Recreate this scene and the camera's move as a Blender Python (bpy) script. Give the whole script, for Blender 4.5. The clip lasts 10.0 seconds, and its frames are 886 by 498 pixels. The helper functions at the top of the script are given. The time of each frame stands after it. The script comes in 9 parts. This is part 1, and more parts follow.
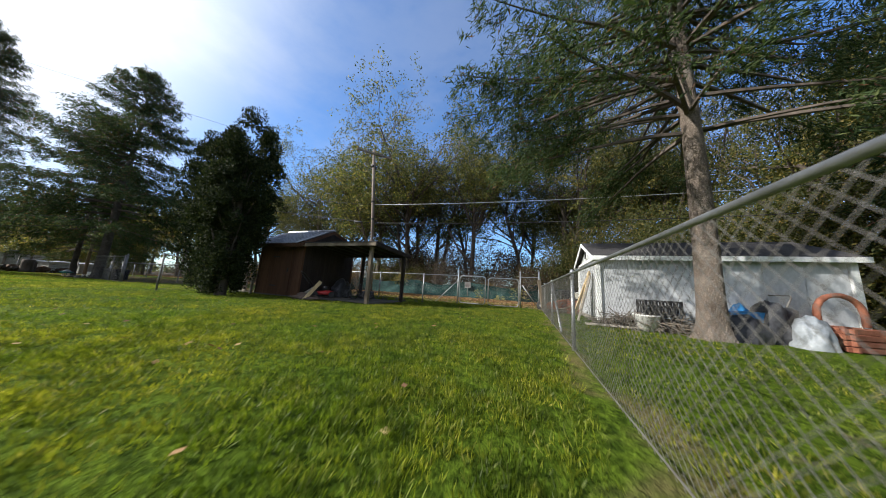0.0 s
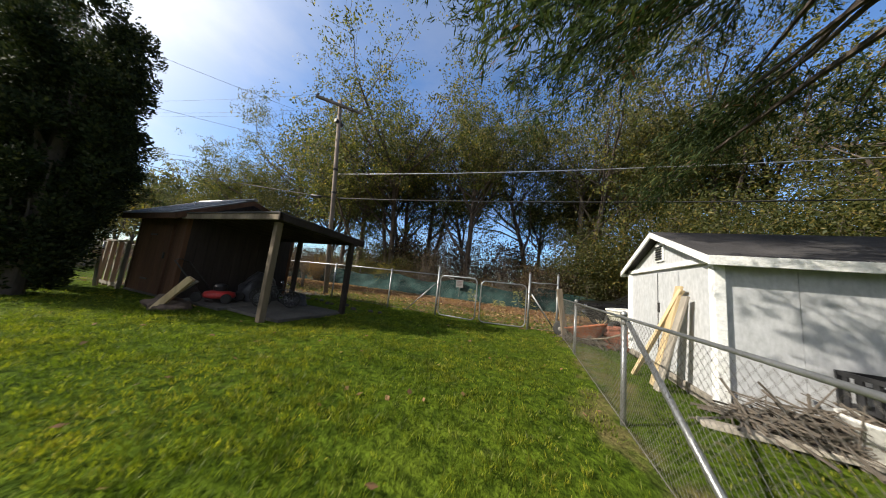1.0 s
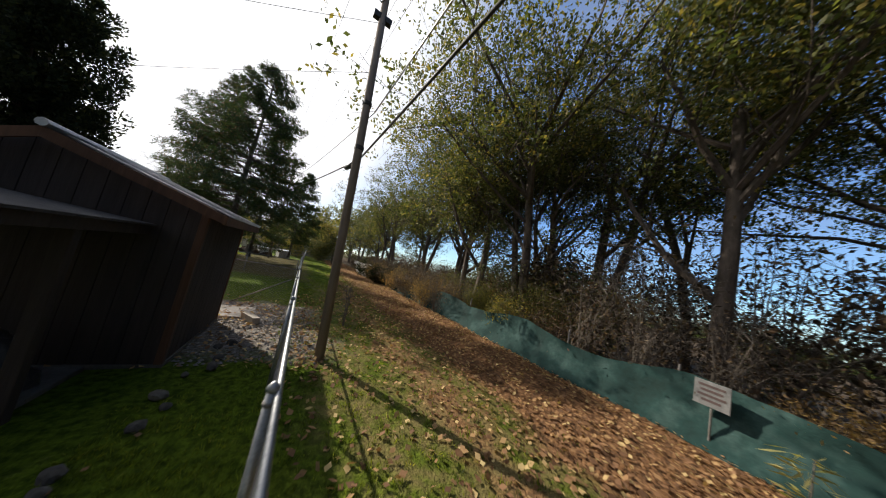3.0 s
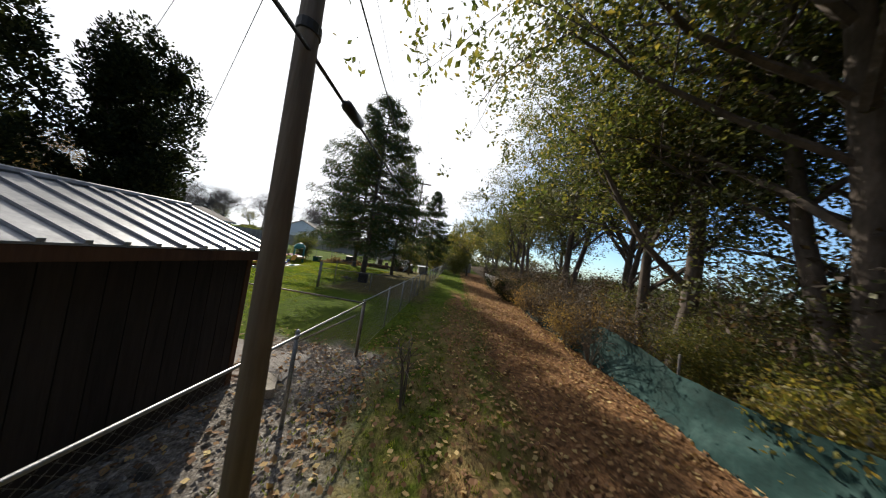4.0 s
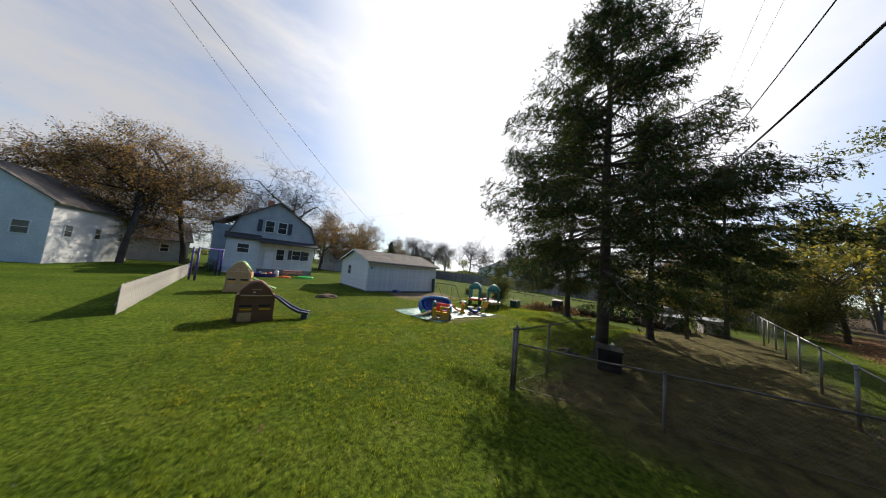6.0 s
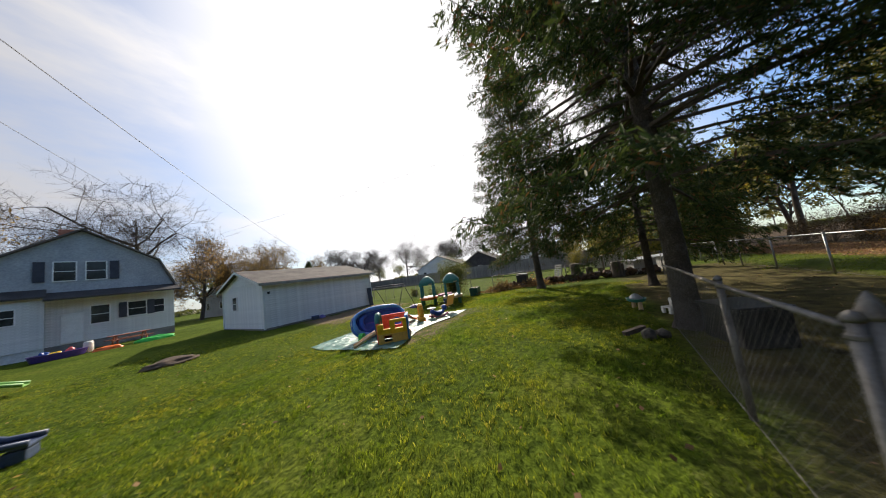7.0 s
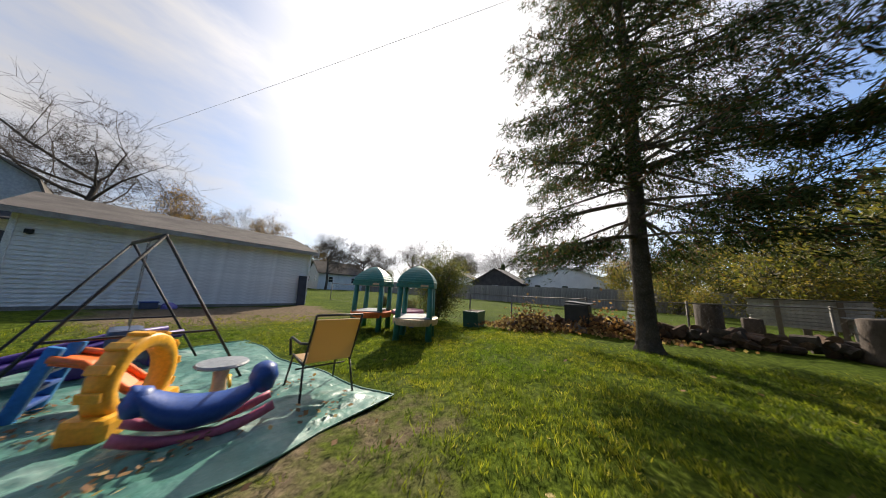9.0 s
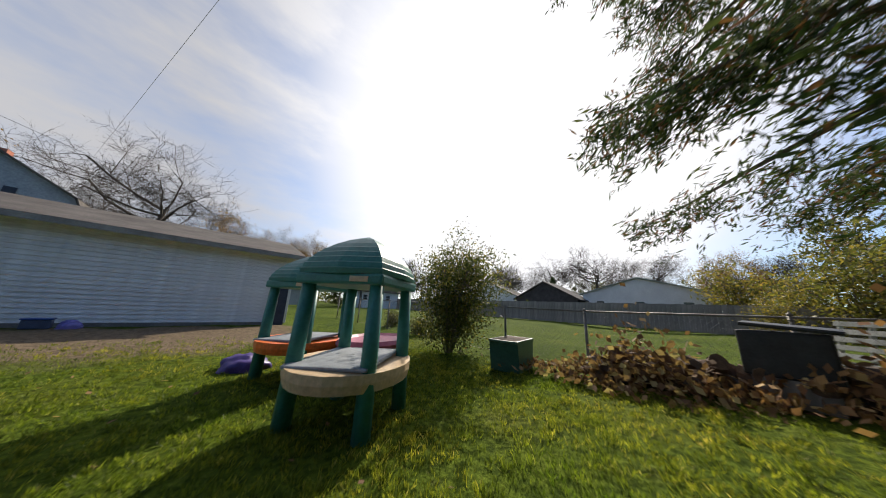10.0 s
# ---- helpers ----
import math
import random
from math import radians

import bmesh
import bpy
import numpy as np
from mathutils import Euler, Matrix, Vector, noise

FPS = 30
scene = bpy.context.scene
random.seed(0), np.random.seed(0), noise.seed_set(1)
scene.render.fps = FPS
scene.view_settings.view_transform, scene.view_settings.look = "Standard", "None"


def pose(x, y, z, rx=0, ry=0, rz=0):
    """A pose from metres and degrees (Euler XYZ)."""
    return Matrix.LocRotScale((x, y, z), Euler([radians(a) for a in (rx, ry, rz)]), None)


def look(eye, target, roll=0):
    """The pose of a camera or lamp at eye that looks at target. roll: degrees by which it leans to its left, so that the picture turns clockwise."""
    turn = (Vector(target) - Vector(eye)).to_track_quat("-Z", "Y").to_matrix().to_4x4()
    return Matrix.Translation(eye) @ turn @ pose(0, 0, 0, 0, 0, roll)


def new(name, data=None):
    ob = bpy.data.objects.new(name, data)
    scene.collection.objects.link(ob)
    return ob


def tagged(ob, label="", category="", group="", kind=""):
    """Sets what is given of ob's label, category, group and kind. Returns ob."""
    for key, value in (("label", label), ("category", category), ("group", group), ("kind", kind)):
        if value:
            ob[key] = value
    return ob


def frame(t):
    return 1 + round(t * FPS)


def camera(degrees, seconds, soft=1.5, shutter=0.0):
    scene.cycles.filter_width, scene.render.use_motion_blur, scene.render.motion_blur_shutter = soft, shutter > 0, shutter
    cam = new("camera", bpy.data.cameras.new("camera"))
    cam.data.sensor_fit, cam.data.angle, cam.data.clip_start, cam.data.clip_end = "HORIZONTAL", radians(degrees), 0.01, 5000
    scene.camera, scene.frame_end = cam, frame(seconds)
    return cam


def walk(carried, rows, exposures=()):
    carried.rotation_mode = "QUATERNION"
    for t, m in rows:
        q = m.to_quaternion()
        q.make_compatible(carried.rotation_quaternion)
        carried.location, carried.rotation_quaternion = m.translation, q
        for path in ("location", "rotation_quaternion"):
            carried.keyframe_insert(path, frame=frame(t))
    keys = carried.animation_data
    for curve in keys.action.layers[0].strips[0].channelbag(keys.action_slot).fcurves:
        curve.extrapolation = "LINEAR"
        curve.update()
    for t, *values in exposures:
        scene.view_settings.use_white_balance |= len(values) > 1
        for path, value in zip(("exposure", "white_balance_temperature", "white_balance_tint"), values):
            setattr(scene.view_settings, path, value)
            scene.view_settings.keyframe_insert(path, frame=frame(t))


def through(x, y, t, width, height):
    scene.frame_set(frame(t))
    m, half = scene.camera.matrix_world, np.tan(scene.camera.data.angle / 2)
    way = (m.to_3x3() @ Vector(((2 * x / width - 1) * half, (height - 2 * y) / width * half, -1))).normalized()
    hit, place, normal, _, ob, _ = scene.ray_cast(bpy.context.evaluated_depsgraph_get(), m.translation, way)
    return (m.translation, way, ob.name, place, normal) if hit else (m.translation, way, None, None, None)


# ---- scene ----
cam = camera(123.8, 10.0, soft=1.0, shutter=0.12)

PATH = [
    (0, (0.777, 0.001, 0.669), (0.060, 1.841, 0.988), 3.39),
    (0.5, (0.578, 1.663, 0.922), (-0.129, 3.513, 1.207), 4.30),
    (1, (0.368, 3.397, 1.111), (-0.365, 5.241, 1.362), 6.03),
    (1.3, (0.204, 4.380, 1.218), (-0.534, 6.221, 1.473), 7.74),
    (1.5, (-0.023, 5.098, 1.312), (-0.844, 6.904, 1.563), 8.53),
    (1.8, (-0.234, 6.043, 1.407), (-1.205, 7.776, 1.636), 7.94),
    (2, (-0.609, 6.779, 1.440), (-1.653, 8.459, 1.737), 8.82),
    (2.5, (-1.456, 8.588, 1.728), (-2.862, 9.982, 2.013), 11.95),
    (2.7, (-1.841, 9.214, 1.814), (-3.391, 10.451, 2.078), 12.90),
    (3.07, (-2.740, 10.383, 2.100), (-4.500, 11.313, 2.294), 11.65),
    (3.43, (-3.967, 11.296, 2.433), (-5.887, 11.850, 2.521), 7.83),
    (3.8, (-5.254, 11.892, 2.617), (-7.251, 12.000, 2.666), 7.77),
    (4, (-5.928, 12.147, 2.571), (-7.924, 12.042, 2.634), 9.00),
    (4.2, (-6.594, 12.345, 2.664), (-8.551, 11.938, 2.746), 12.04),
    (4.5, (-7.566, 12.663, 2.619), (-9.431, 11.942, 2.673), 11.02),
    (4.6, (-7.862, 12.628, 2.574), (-9.664, 11.768, 2.673), 11.58),
    (4.8, (-8.644, 12.386, 2.542), (-10.319, 11.297, 2.640), 11.49),
    (5, (-9.378, 12.044, 2.551), (-10.898, 10.747, 2.654), 11.79),
    (5.2, (-10.078, 11.592, 2.572), (-11.454, 10.146, 2.696), 12.76),
    (5.57, (-11.444, 10.375, 2.578), (-12.657, 8.791, 2.727), 11.27),
    (5.93, (-12.797, 8.595, 2.512), (-14.082, 7.073, 2.685), 6.38),
    (6.3, (-13.954, 6.879, 2.331), (-15.402, 5.512, 2.520), 0.95),
    (6.5, (-14.496, 6.037, 2.132), (-16.027, 4.767, 2.336), -1.56),
    (6.7, (-15.045, 5.268, 2.056), (-16.654, 4.096, 2.255), -4.25),
    (7, (-16.243, 4.404, 1.743), (-17.931, 3.350, 1.943), -8.31),
    (7.5, (-17.984, 3.100, 1.433), (-19.772, 2.225, 1.628), -12.02),
    (8, (-19.853, 2.306, 1.214), (-21.633, 1.425, 1.452), -8.63),
    (8.5, (-22.199, 1.529, 1.089), (-23.906, 0.534, 1.401), -2.00),
    (9, (-24.361, 0.977, 1.057), (-25.943, -0.199, 1.398), 3.03),
    (9.5, (-26.37, 0.265, 0.79), (-27.865, -0.997, 1.203), 3.6),
    (10, (-28.135, -0.829, 0.903), (-29.458, -2.252, 1.377), 2.9),
]
walk(cam, [(t, look(eye, target, roll)) for t, eye, target, roll in PATH], ((0.0, 0.66, 6050, 10), (0.6, 0.63, 6350, 10), (1.2, 0.6, 6500, 11), (2.2, 0.44, 6600, 12), (4.4, 0.44, 6500, 10), (5.0, 0.26, 6350, 10), (6.5, 0.38, 6700, 12), (8.0, 0.44, 6850, 13), (9.0, 0.46, 6850, 13), (10.0, 0.3, 6650, 12)))

# ---- sky and sun ----
SUN_DIR = Vector((-0.71, -0.44, 0.553)).normalized()
world = bpy.data.worlds.new("sky")
scene.world = world
world.use_nodes = True
wn, wl = world.node_tree.nodes, world.node_tree.links
background = wn["Background"]
sky = wn.new("ShaderNodeTexSky")
sky.sky_type, sky.sun_disc = "NISHITA", False
sky.sun_elevation = math.asin(SUN_DIR.z)
sky.sun_rotation = math.atan2(SUN_DIR.x, SUN_DIR.y)
sky.air_density, sky.dust_density, sky.ozone_density = 1.0, 0.6, 1.6
# thin high cloud, brighter towards the sun
geo = wn.new("ShaderNodeTexCoord")
mapping = wn.new("ShaderNodeMapping")
mapping.inputs["Scale"].default_value = (1.0, 1.6, 3.2)
cloud = wn.new("ShaderNodeTexNoise")
cloud.inputs["Scale"].default_value, cloud.inputs["Detail"].default_value, cloud.inputs["Roughness"].default_value = 1.7, 6.0, 0.58
wl.new(geo.outputs["Generated"], mapping.inputs["Vector"])
wl.new(mapping.outputs["Vector"], cloud.inputs["Vector"])
dot = wn.new("ShaderNodeVectorMath")
dot.operation = "DOT_PRODUCT"
dot.inputs[1].default_value = SUN_DIR
wl.new(geo.outputs["Generated"], dot.inputs[0])
near = wn.new("ShaderNodeMapRange")
near.interpolation_type = "SMOOTHERSTEP"
near.inputs["From Min"].default_value, near.inputs["From Max"].default_value = 0.5, 0.96
wl.new(dot.outputs["Value"], near.inputs["Value"])
veil = wn.new("ShaderNodeMapRange")
veil.interpolation_type = "SMOOTHSTEP"
veil.inputs["From Min"].default_value, veil.inputs["From Max"].default_value = 0.36, 0.68
veil.inputs["To Max"].default_value = 0.2
wl.new(cloud.outputs["Fac"], veil.inputs["Value"])
amount = wn.new("ShaderNodeMath")
amount.operation, amount.use_clamp = "ADD", True
wl.new(veil.outputs["Result"], amount.inputs[0])
split = wn.new("ShaderNodeSeparateXYZ")
wl.new(geo.outputs["Generated"], split.inputs["Vector"])
bank = wn.new("ShaderNodeMapRange")
bank.interpolation_type = "SMOOTHSTEP"
bank.inputs["From Min"].default_value, bank.inputs["From Max"].default_value = 0.05, -0.65
bank.inputs["To Max"].default_value = 0.8
wl.new(split.outputs["Y"], bank.inputs["Value"])
streak = wn.new("ShaderNodeMapRange")
streak.inputs["From Min"].default_value, streak.inputs["From Max"].default_value = 0.3, 0.6
streak.inputs["To Min"].default_value, streak.inputs["To Max"].default_value = 0.55, 1.0
wl.new(cloud.outputs["Fac"], streak.inputs["Value"])
south = wn.new("ShaderNodeMath")
south.operation = "MULTIPLY"
wl.new(bank.outputs["Result"], south.inputs[0])
wl.new(streak.outputs["Result"], south.inputs[1])
most = wn.new("ShaderNodeMath")
most.operation = "MAXIMUM"
wl.new(near.outputs["Result"], most.inputs[0])
wl.new(south.outputs["Value"], most.inputs[1])
wl.new(most.outputs["Value"], amount.inputs[1])
shine = wn.new("ShaderNodeMapRange")
shine.inputs["To Min"].default_value, shine.inputs["To Max"].default_value = 7.6, 14.5
wl.new(near.outputs["Result"], shine.inputs["Value"])
white = wn.new("ShaderNodeVectorMath")
white.operation = "SCALE"
white.inputs[0].default_value = (0.97, 0.99, 1.03)
wl.new(shine.outputs["Result"], white.inputs["Scale"])
blend = wn.new("ShaderNodeMix")
blend.data_type = "RGBA"
wl.new(amount.outputs["Value"], blend.inputs["Factor"])
clear = wn.new("ShaderNodeVectorMath")
clear.operation = "MULTIPLY"
clear.inputs[1].default_value = (1.4, 1.85, 2.3)
wl.new(sky.outputs["Color"], clear.inputs[0])
wl.new(clear.outputs["Vector"], blend.inputs["A"])
wl.new(white.outputs["Vector"], blend.inputs["B"])
wl.new(blend.outputs["Result"], background.inputs["Color"])
background.inputs["Strength"].default_value = 0.064

sun = new("sun", bpy.data.lights.new("sun", "SUN"))
sun.data.energy, sun.data.angle, sun.data.color = 5.0, radians(0.6), (1.0, 0.93, 0.8)
sun.matrix_world = look(SUN_DIR * 60, (0, 0, 0))

# ---- mesh helpers ----
RNG = np.random.default_rng(7)


def smooth(a, b, v):
    u = np.clip((v - a) / (b - a), 0, 1)
    return u * u * (3 - 2 * u)


def ground_z(x, y):
    """The lie of the land: level by the first yard, a shallow dip in the second."""
    dip = -0.3 * (1 - smooth(-4, 1.5, y)) + 0.2 * (1 - smooth(-12, -5, y)) + 0.1 * (1 - smooth(-26, -12, y))
    return (1 - smooth(-13, -10, x)) * dip


def gz(x, y):
    return float(ground_z(np.float64(x), np.float64(y)))


class Shape:
    """Collects vertices and faces of one part."""

    def __init__(self):
        self.v, self.f, self.soft = [], [], False

    def add(self, verts, faces, m=None):
        n = len(self.v)
        self.v += [tuple(m @ Vector(p)) for p in verts] if m else [tuple(p) for p in verts]
        self.f += [tuple(n + i for i in f) for f in faces]
        return self

    def box(self, lo, hi, m=None, bevel=0.0):
        (x0, y0, z0), (x1, y1, z1) = lo, hi
        if bevel <= 0:
            v = [(x, y, z) for x in (x0, x1) for y in (y0, y1) for z in (z0, z1)]
            f = [(0, 1, 3, 2), (4, 6, 7, 5), (0, 4, 5, 1), (2, 3, 7, 6), (0, 2, 6, 4), (1, 5, 7, 3)]
            return self.add(v, f, m)
        b = min(bevel, (x1 - x0) / 2.01, (y1 - y0) / 2.01, (z1 - z0) / 2.01)
        bm = bmesh.new()
        bmesh.ops.create_cube(bm, size=1)
        for p in bm.verts:
            p.co = ((x0 + x1) / 2 + p.co.x * (x1 - x0), (y0 + y1) / 2 + p.co.y * (y1 - y0), (z0 + z1) / 2 + p.co.z * (z1 - z0))
        bmesh.ops.bevel(bm, geom=list(bm.edges), offset=b, segments=2, profile=0.6, affect="EDGES")
        bm.verts.index_update()
        self.add([p.co for p in bm.verts], [[p.index for p in f.verts] for f in bm.faces], m)
        bm.free()
        return self

    def tube(self, points, radii, sides=8, caps=True):
        """A round bar through points."""
        pts = [Vector(p) for p in points]
        radii = [radii] * len(pts) if isinstance(radii, (int, float)) else radii
        rings, side = [], None
        for i, p in enumerate(pts):
            d = (pts[min(i + 1, len(pts) - 1)] - pts[max(i - 1, 0)]).normalized()
            if side is None:
                side = d.orthogonal().normalized()
            side = (side - d * side.dot(d)).normalized()
            up = d.cross(side)
            rings.append([p + (side * math.cos(a) + up * math.sin(a)) * radii[i] for a in (2 * math.pi * k / sides for k in range(sides))])
        v = [q for r in rings for q in r]
        f = [(i * sides + k, i * sides + (k + 1) % sides, (i + 1) * sides + (k + 1) % sides, (i + 1) * sides + k) for i in range(len(pts) - 1) for k in range(sides)]
        if caps:
            f += [tuple(reversed(range(sides))), tuple((len(pts) - 1) * sides + k for k in range(sides))]
        return self.add(v, f)

    def lathe(self, profile, centre=(0, 0, 0), sides=20, m=None, squash=1.0):
        """Turned about z: profile of (radius, height)."""
        v = [(centre[0] + r * math.cos(2 * math.pi * k / sides), centre[1] + r * squash * math.sin(2 * math.pi * k / sides), centre[2] + z) for r, z in profile for k in range(sides)]
        n = len(profile)
        f = [(i * sides + k, i * sides + (k + 1) % sides, (i + 1) * sides + (k + 1) % sides, (i + 1) * sides + k) for i in range(n - 1) for k in range(sides)]
        f += [tuple(reversed(range(sides))), tuple((n - 1) * sides + k for k in range(sides))]
        return self.add(v, f, m)

    def extrude(self, outline, depth, m=None):
        """An outline in x, z, thick along y."""
        n = len(outline)
        v = [(x, 0, z) for x, z in outline] + [(x, depth, z) for x, z in outline]
        f = [tuple(range(n)), tuple(reversed(range(n, 2 * n)))] + [(i, i + n, (i + 1) % n + n, (i + 1) % n) for i in range(n)]
        return self.add(v, f, m)

    def mesh(self, name, material, soft=False, bevel=0.0):
        me = bpy.data.meshes.new(name)
        me.from_pydata(self.v, [], self.f)
        me.materials.append(material)
        bm = bmesh.new()
        bm.from_mesh(me)
        bmesh.ops.recalc_face_normals(bm, faces=bm.faces)
        bm.to_mesh(me)
        bm.free()
        if soft:
            me.polygons.foreach_set("use_smooth", [True] * len(me.polygons))
        me.update()
        return me


def thing(name, at=(0, 0, 0), turn=0.0, label="", category="", group="", kind=""):
    ob = new(name)
    ob.matrix_basis = pose(*at, 0, 0, turn)
    return tagged(ob, label, category, group, kind)


def part(name, shape, material, parent=None, label="", soft=False, m=None, kind=""):
    """One mesh object under a thing or a part; shape is a Shape or a mesh."""
    ob = new(name, shape if isinstance(shape, bpy.types.Mesh) else shape.mesh(name, material, soft))
    ob.parent = parent
    if m:
        ob.matrix_basis = m
    return tagged(ob, label, kind=kind)


def cards(centres, ways, lengths, widths, name, material, flat=None):
    """Many small leaf-shaped blades: a kite of two triangles for each centre, along its way."""
    n = len(centres)
    ways = ways / np.maximum(np.linalg.norm(ways, axis=1, keepdims=True), 1e-6)
    side = np.cross(ways, RNG.normal(size=(n, 3)) if flat is None else flat)
    side /= np.maximum(np.linalg.norm(side, axis=1, keepdims=True), 1e-6)
    a, s = ways * np.reshape(lengths, (-1, 1)), side * np.reshape(widths, (-1, 1)) / 2
    v = np.stack([centres - a * 0.5, centres + s, centres + a * 0.5, centres - s], 1).reshape(-1, 3)
    me = bpy.data.meshes.new(name)
    me.vertices.add(4 * n)
    me.vertices.foreach_set("co", v.astype(np.float32).ravel())
    me.loops.add(4 * n)
    me.loops.foreach_set("vertex_index", np.arange(4 * n, dtype=np.int32))
    me.polygons.add(n)
    me.polygons.foreach_set("loop_start", np.arange(0, 4 * n, 4, dtype=np.int32))
    me.polygons.foreach_set("loop_total", np.full(n, 4, dtype=np.int32))
    me.materials.append(material)
    me.update()
    me.validate()
    return me


# ---- materials ----
def nodes_of(name):
    m = bpy.data.materials.new(name)
    m.use_nodes = True
    return m, m.node_tree.nodes, m.node_tree.links, m.node_tree.nodes["Principled BSDF"]


def noise_node(n, l, scale, detail=4.0, vector=None, rough=0.6, stretch=None):
    t = n.new("ShaderNodeTexNoise")
    t.inputs["Scale"].default_value, t.inputs["Detail"].default_value, t.inputs["Roughness"].default_value = scale, detail, rough
    if vector is not None:
        if stretch:
            mp = n.new("ShaderNodeMapping")
            mp.inputs["Scale"].default_value = stretch
            l.new(vector, mp.inputs["Vector"])
            vector = mp.outputs["Vector"]
        l.new(vector, t.inputs["Vector"])
    return t.outputs["Fac"]


def ramp_node(n, l, fac, stops):
    r = n.new("ShaderNodeValToRGB")
    e = r.color_ramp.elements
    while len(e) < len(stops):
        e.new(0.5)
    for el, (p, c) in zip(e, stops):
        el.position, el.color = p, (*c, 1)
    l.new(fac, r.inputs["Fac"])
    return r.outputs["Color"]


def mix_node(n, l, fac, a, b, how="MIX"):
    x = n.new("ShaderNodeMix")
    x.data_type, x.blend_type = "RGBA", how
    for key, val in (("Factor", fac), ("A", a), ("B", b)):
        sock = [s for s in x.inputs if s.name == key and (s.type == "VALUE" if key == "Factor" else s.type == "RGBA")][0]
        if isinstance(val, (int, float)):
            sock.default_value = val
        elif isinstance(val, tuple):
            sock.default_value = (*val, 1)
        else:
            l.new(val, sock)
    return [s for s in x.outputs if s.type == "RGBA"][0]


def surface(name, c1, c2, c3=None, scale=2.0, fine=30.0, rough=0.8, bump=0.25, metal=0.0, stretch=None, piece=0.0, spec=0.3, clear=0.0, world_space=False):
    """A worn surface: large stains between two colours, fine grain, relief; piece: how far objects differ."""
    m, n, l, b = nodes_of(name)
    tc = n.new("ShaderNodeNewGeometry").outputs["Position"] if world_space else n.new("ShaderNodeTexCoord").outputs["Object"]
    big = noise_node(n, l, scale, 5.0, tc, 0.62, stretch)
    small = noise_node(n, l, fine, 3.0, tc, 0.6, stretch)
    col = ramp_node(n, l, big, [(0.32, c1), (0.68, c2)] if c3 is None else [(0.3, c1), (0.52, c2), (0.72, c3)])
    grain = ramp_node(n, l, small, [(0.25, (0.72, 0.72, 0.72)), (0.75, (1.2, 1.2, 1.2))])
    col = mix_node(n, l, 0.8, col, grain, "MULTIPLY")
    if piece:
        info = n.new("ShaderNodeObjectInfo").outputs["Random"]
        tint = ramp_node(n, l, info, [(0.0, (1 - piece,) * 3), (1.0, (1 + piece, 1 + piece * 0.9, 1 + piece * 0.8))])
        col = mix_node(n, l, 1.0, col, tint, "MULTIPLY")
    l.new(col, b.inputs["Base Color"])
    rr = n.new("ShaderNodeMapRange")
    rr.inputs["To Min"].default_value, rr.inputs["To Max"].default_value = max(rough - 0.12, 0.03), min(rough + 0.12, 1)
    l.new(big, rr.inputs["Value"])
    l.new(rr.outputs["Result"], b.inputs["Roughness"])
    b.inputs["Metallic"].default_value = metal
    b.inputs["Specular IOR Level"].default_value = spec
    b.inputs["Coat Weight"].default_value = clear
    bp = n.new("ShaderNodeBump")
    bp.inputs["Strength"].default_value, bp.inputs["Distance"].default_value = bump, 0.02
    l.new(small, bp.inputs["Height"])
    l.new(bp.outputs["Normal"], b.inputs["Normal"])
    return m


def foliage(name, stops, through=0.45, rough=0.55, patches=False, gloss=0.25):
    """Leaves: a colour for each leaf, light comes through them."""
    m, n, l, b = nodes_of(name)
    leaf = n.new("ShaderNodeNewGeometry").outputs["Random Per Island"]
    tree = n.new("ShaderNodeObjectInfo").outputs["Random"]
    col = ramp_node(n, l, leaf, stops)
    tint = ramp_node(n, l, tree, [(0.0, (0.78, 0.82, 0.8)), (1.0, (1.2, 1.12, 1.0))])
    col = mix_node(n, l, 1.0, col, tint, "MULTIPLY")
    if patches:
        where = n.new("ShaderNodeNewGeometry").outputs["Position"]
        broad = ramp_node(n, l, noise_node(n, l, 0.55, 3.0, where), [(0.35, (0.6, 0.82, 0.66)), (0.65, (1.22, 1.08, 1.0))])
        small = ramp_node(n, l, noise_node(n, l, 3.6, 3.0, where), [(0.38, (0.5, 0.6, 0.58)), (0.62, (1.26, 1.22, 1.12))])
        tuft = ramp_node(n, l, noise_node(n, l, 15.0, 2.0, where), [(0.4, (0.55, 0.62, 0.6)), (0.6, (1.25, 1.24, 1.18))])
        col = mix_node(n, l, 1.0, col, tuft, "MULTIPLY")
        col = mix_node(n, l, 1.0, mix_node(n, l, 1.0, col, broad, "MULTIPLY"), small, "MULTIPLY")
    l.new(col, b.inputs["Base Color"])
    b.inputs["Roughness"].default_value, b.inputs["Specular IOR Level"].default_value = rough, gloss
    tr = n.new("ShaderNodeBsdfTranslucent")
    bright = mix_node(n, l, 1.0, col, (1.7, 1.8, 1.1), "MULTIPLY")
    l.new(bright, tr.inputs["Color"])
    mx = n.new("ShaderNodeMixShader")
    mx.inputs["Fac"].default_value = through
    l.new(b.outputs["BSDF"], mx.inputs[1])
    l.new(tr.outputs["BSDF"], mx.inputs[2])
    l.new(mx.outputs["Shader"], n["Material Output"].inputs["Surface"])
    return m


GALV = surface("galvanised_steel", (0.24, 0.245, 0.245), (0.36, 0.365, 0.365), scale=4, fine=60, rough=0.42, bump=0.1, metal=0.75, spec=0.5)
GALV_OLD = surface("weathered_steel", (0.13, 0.115, 0.1), (0.26, 0.25, 0.235), scale=5, fine=60, rough=0.6, bump=0.2, metal=0.5)


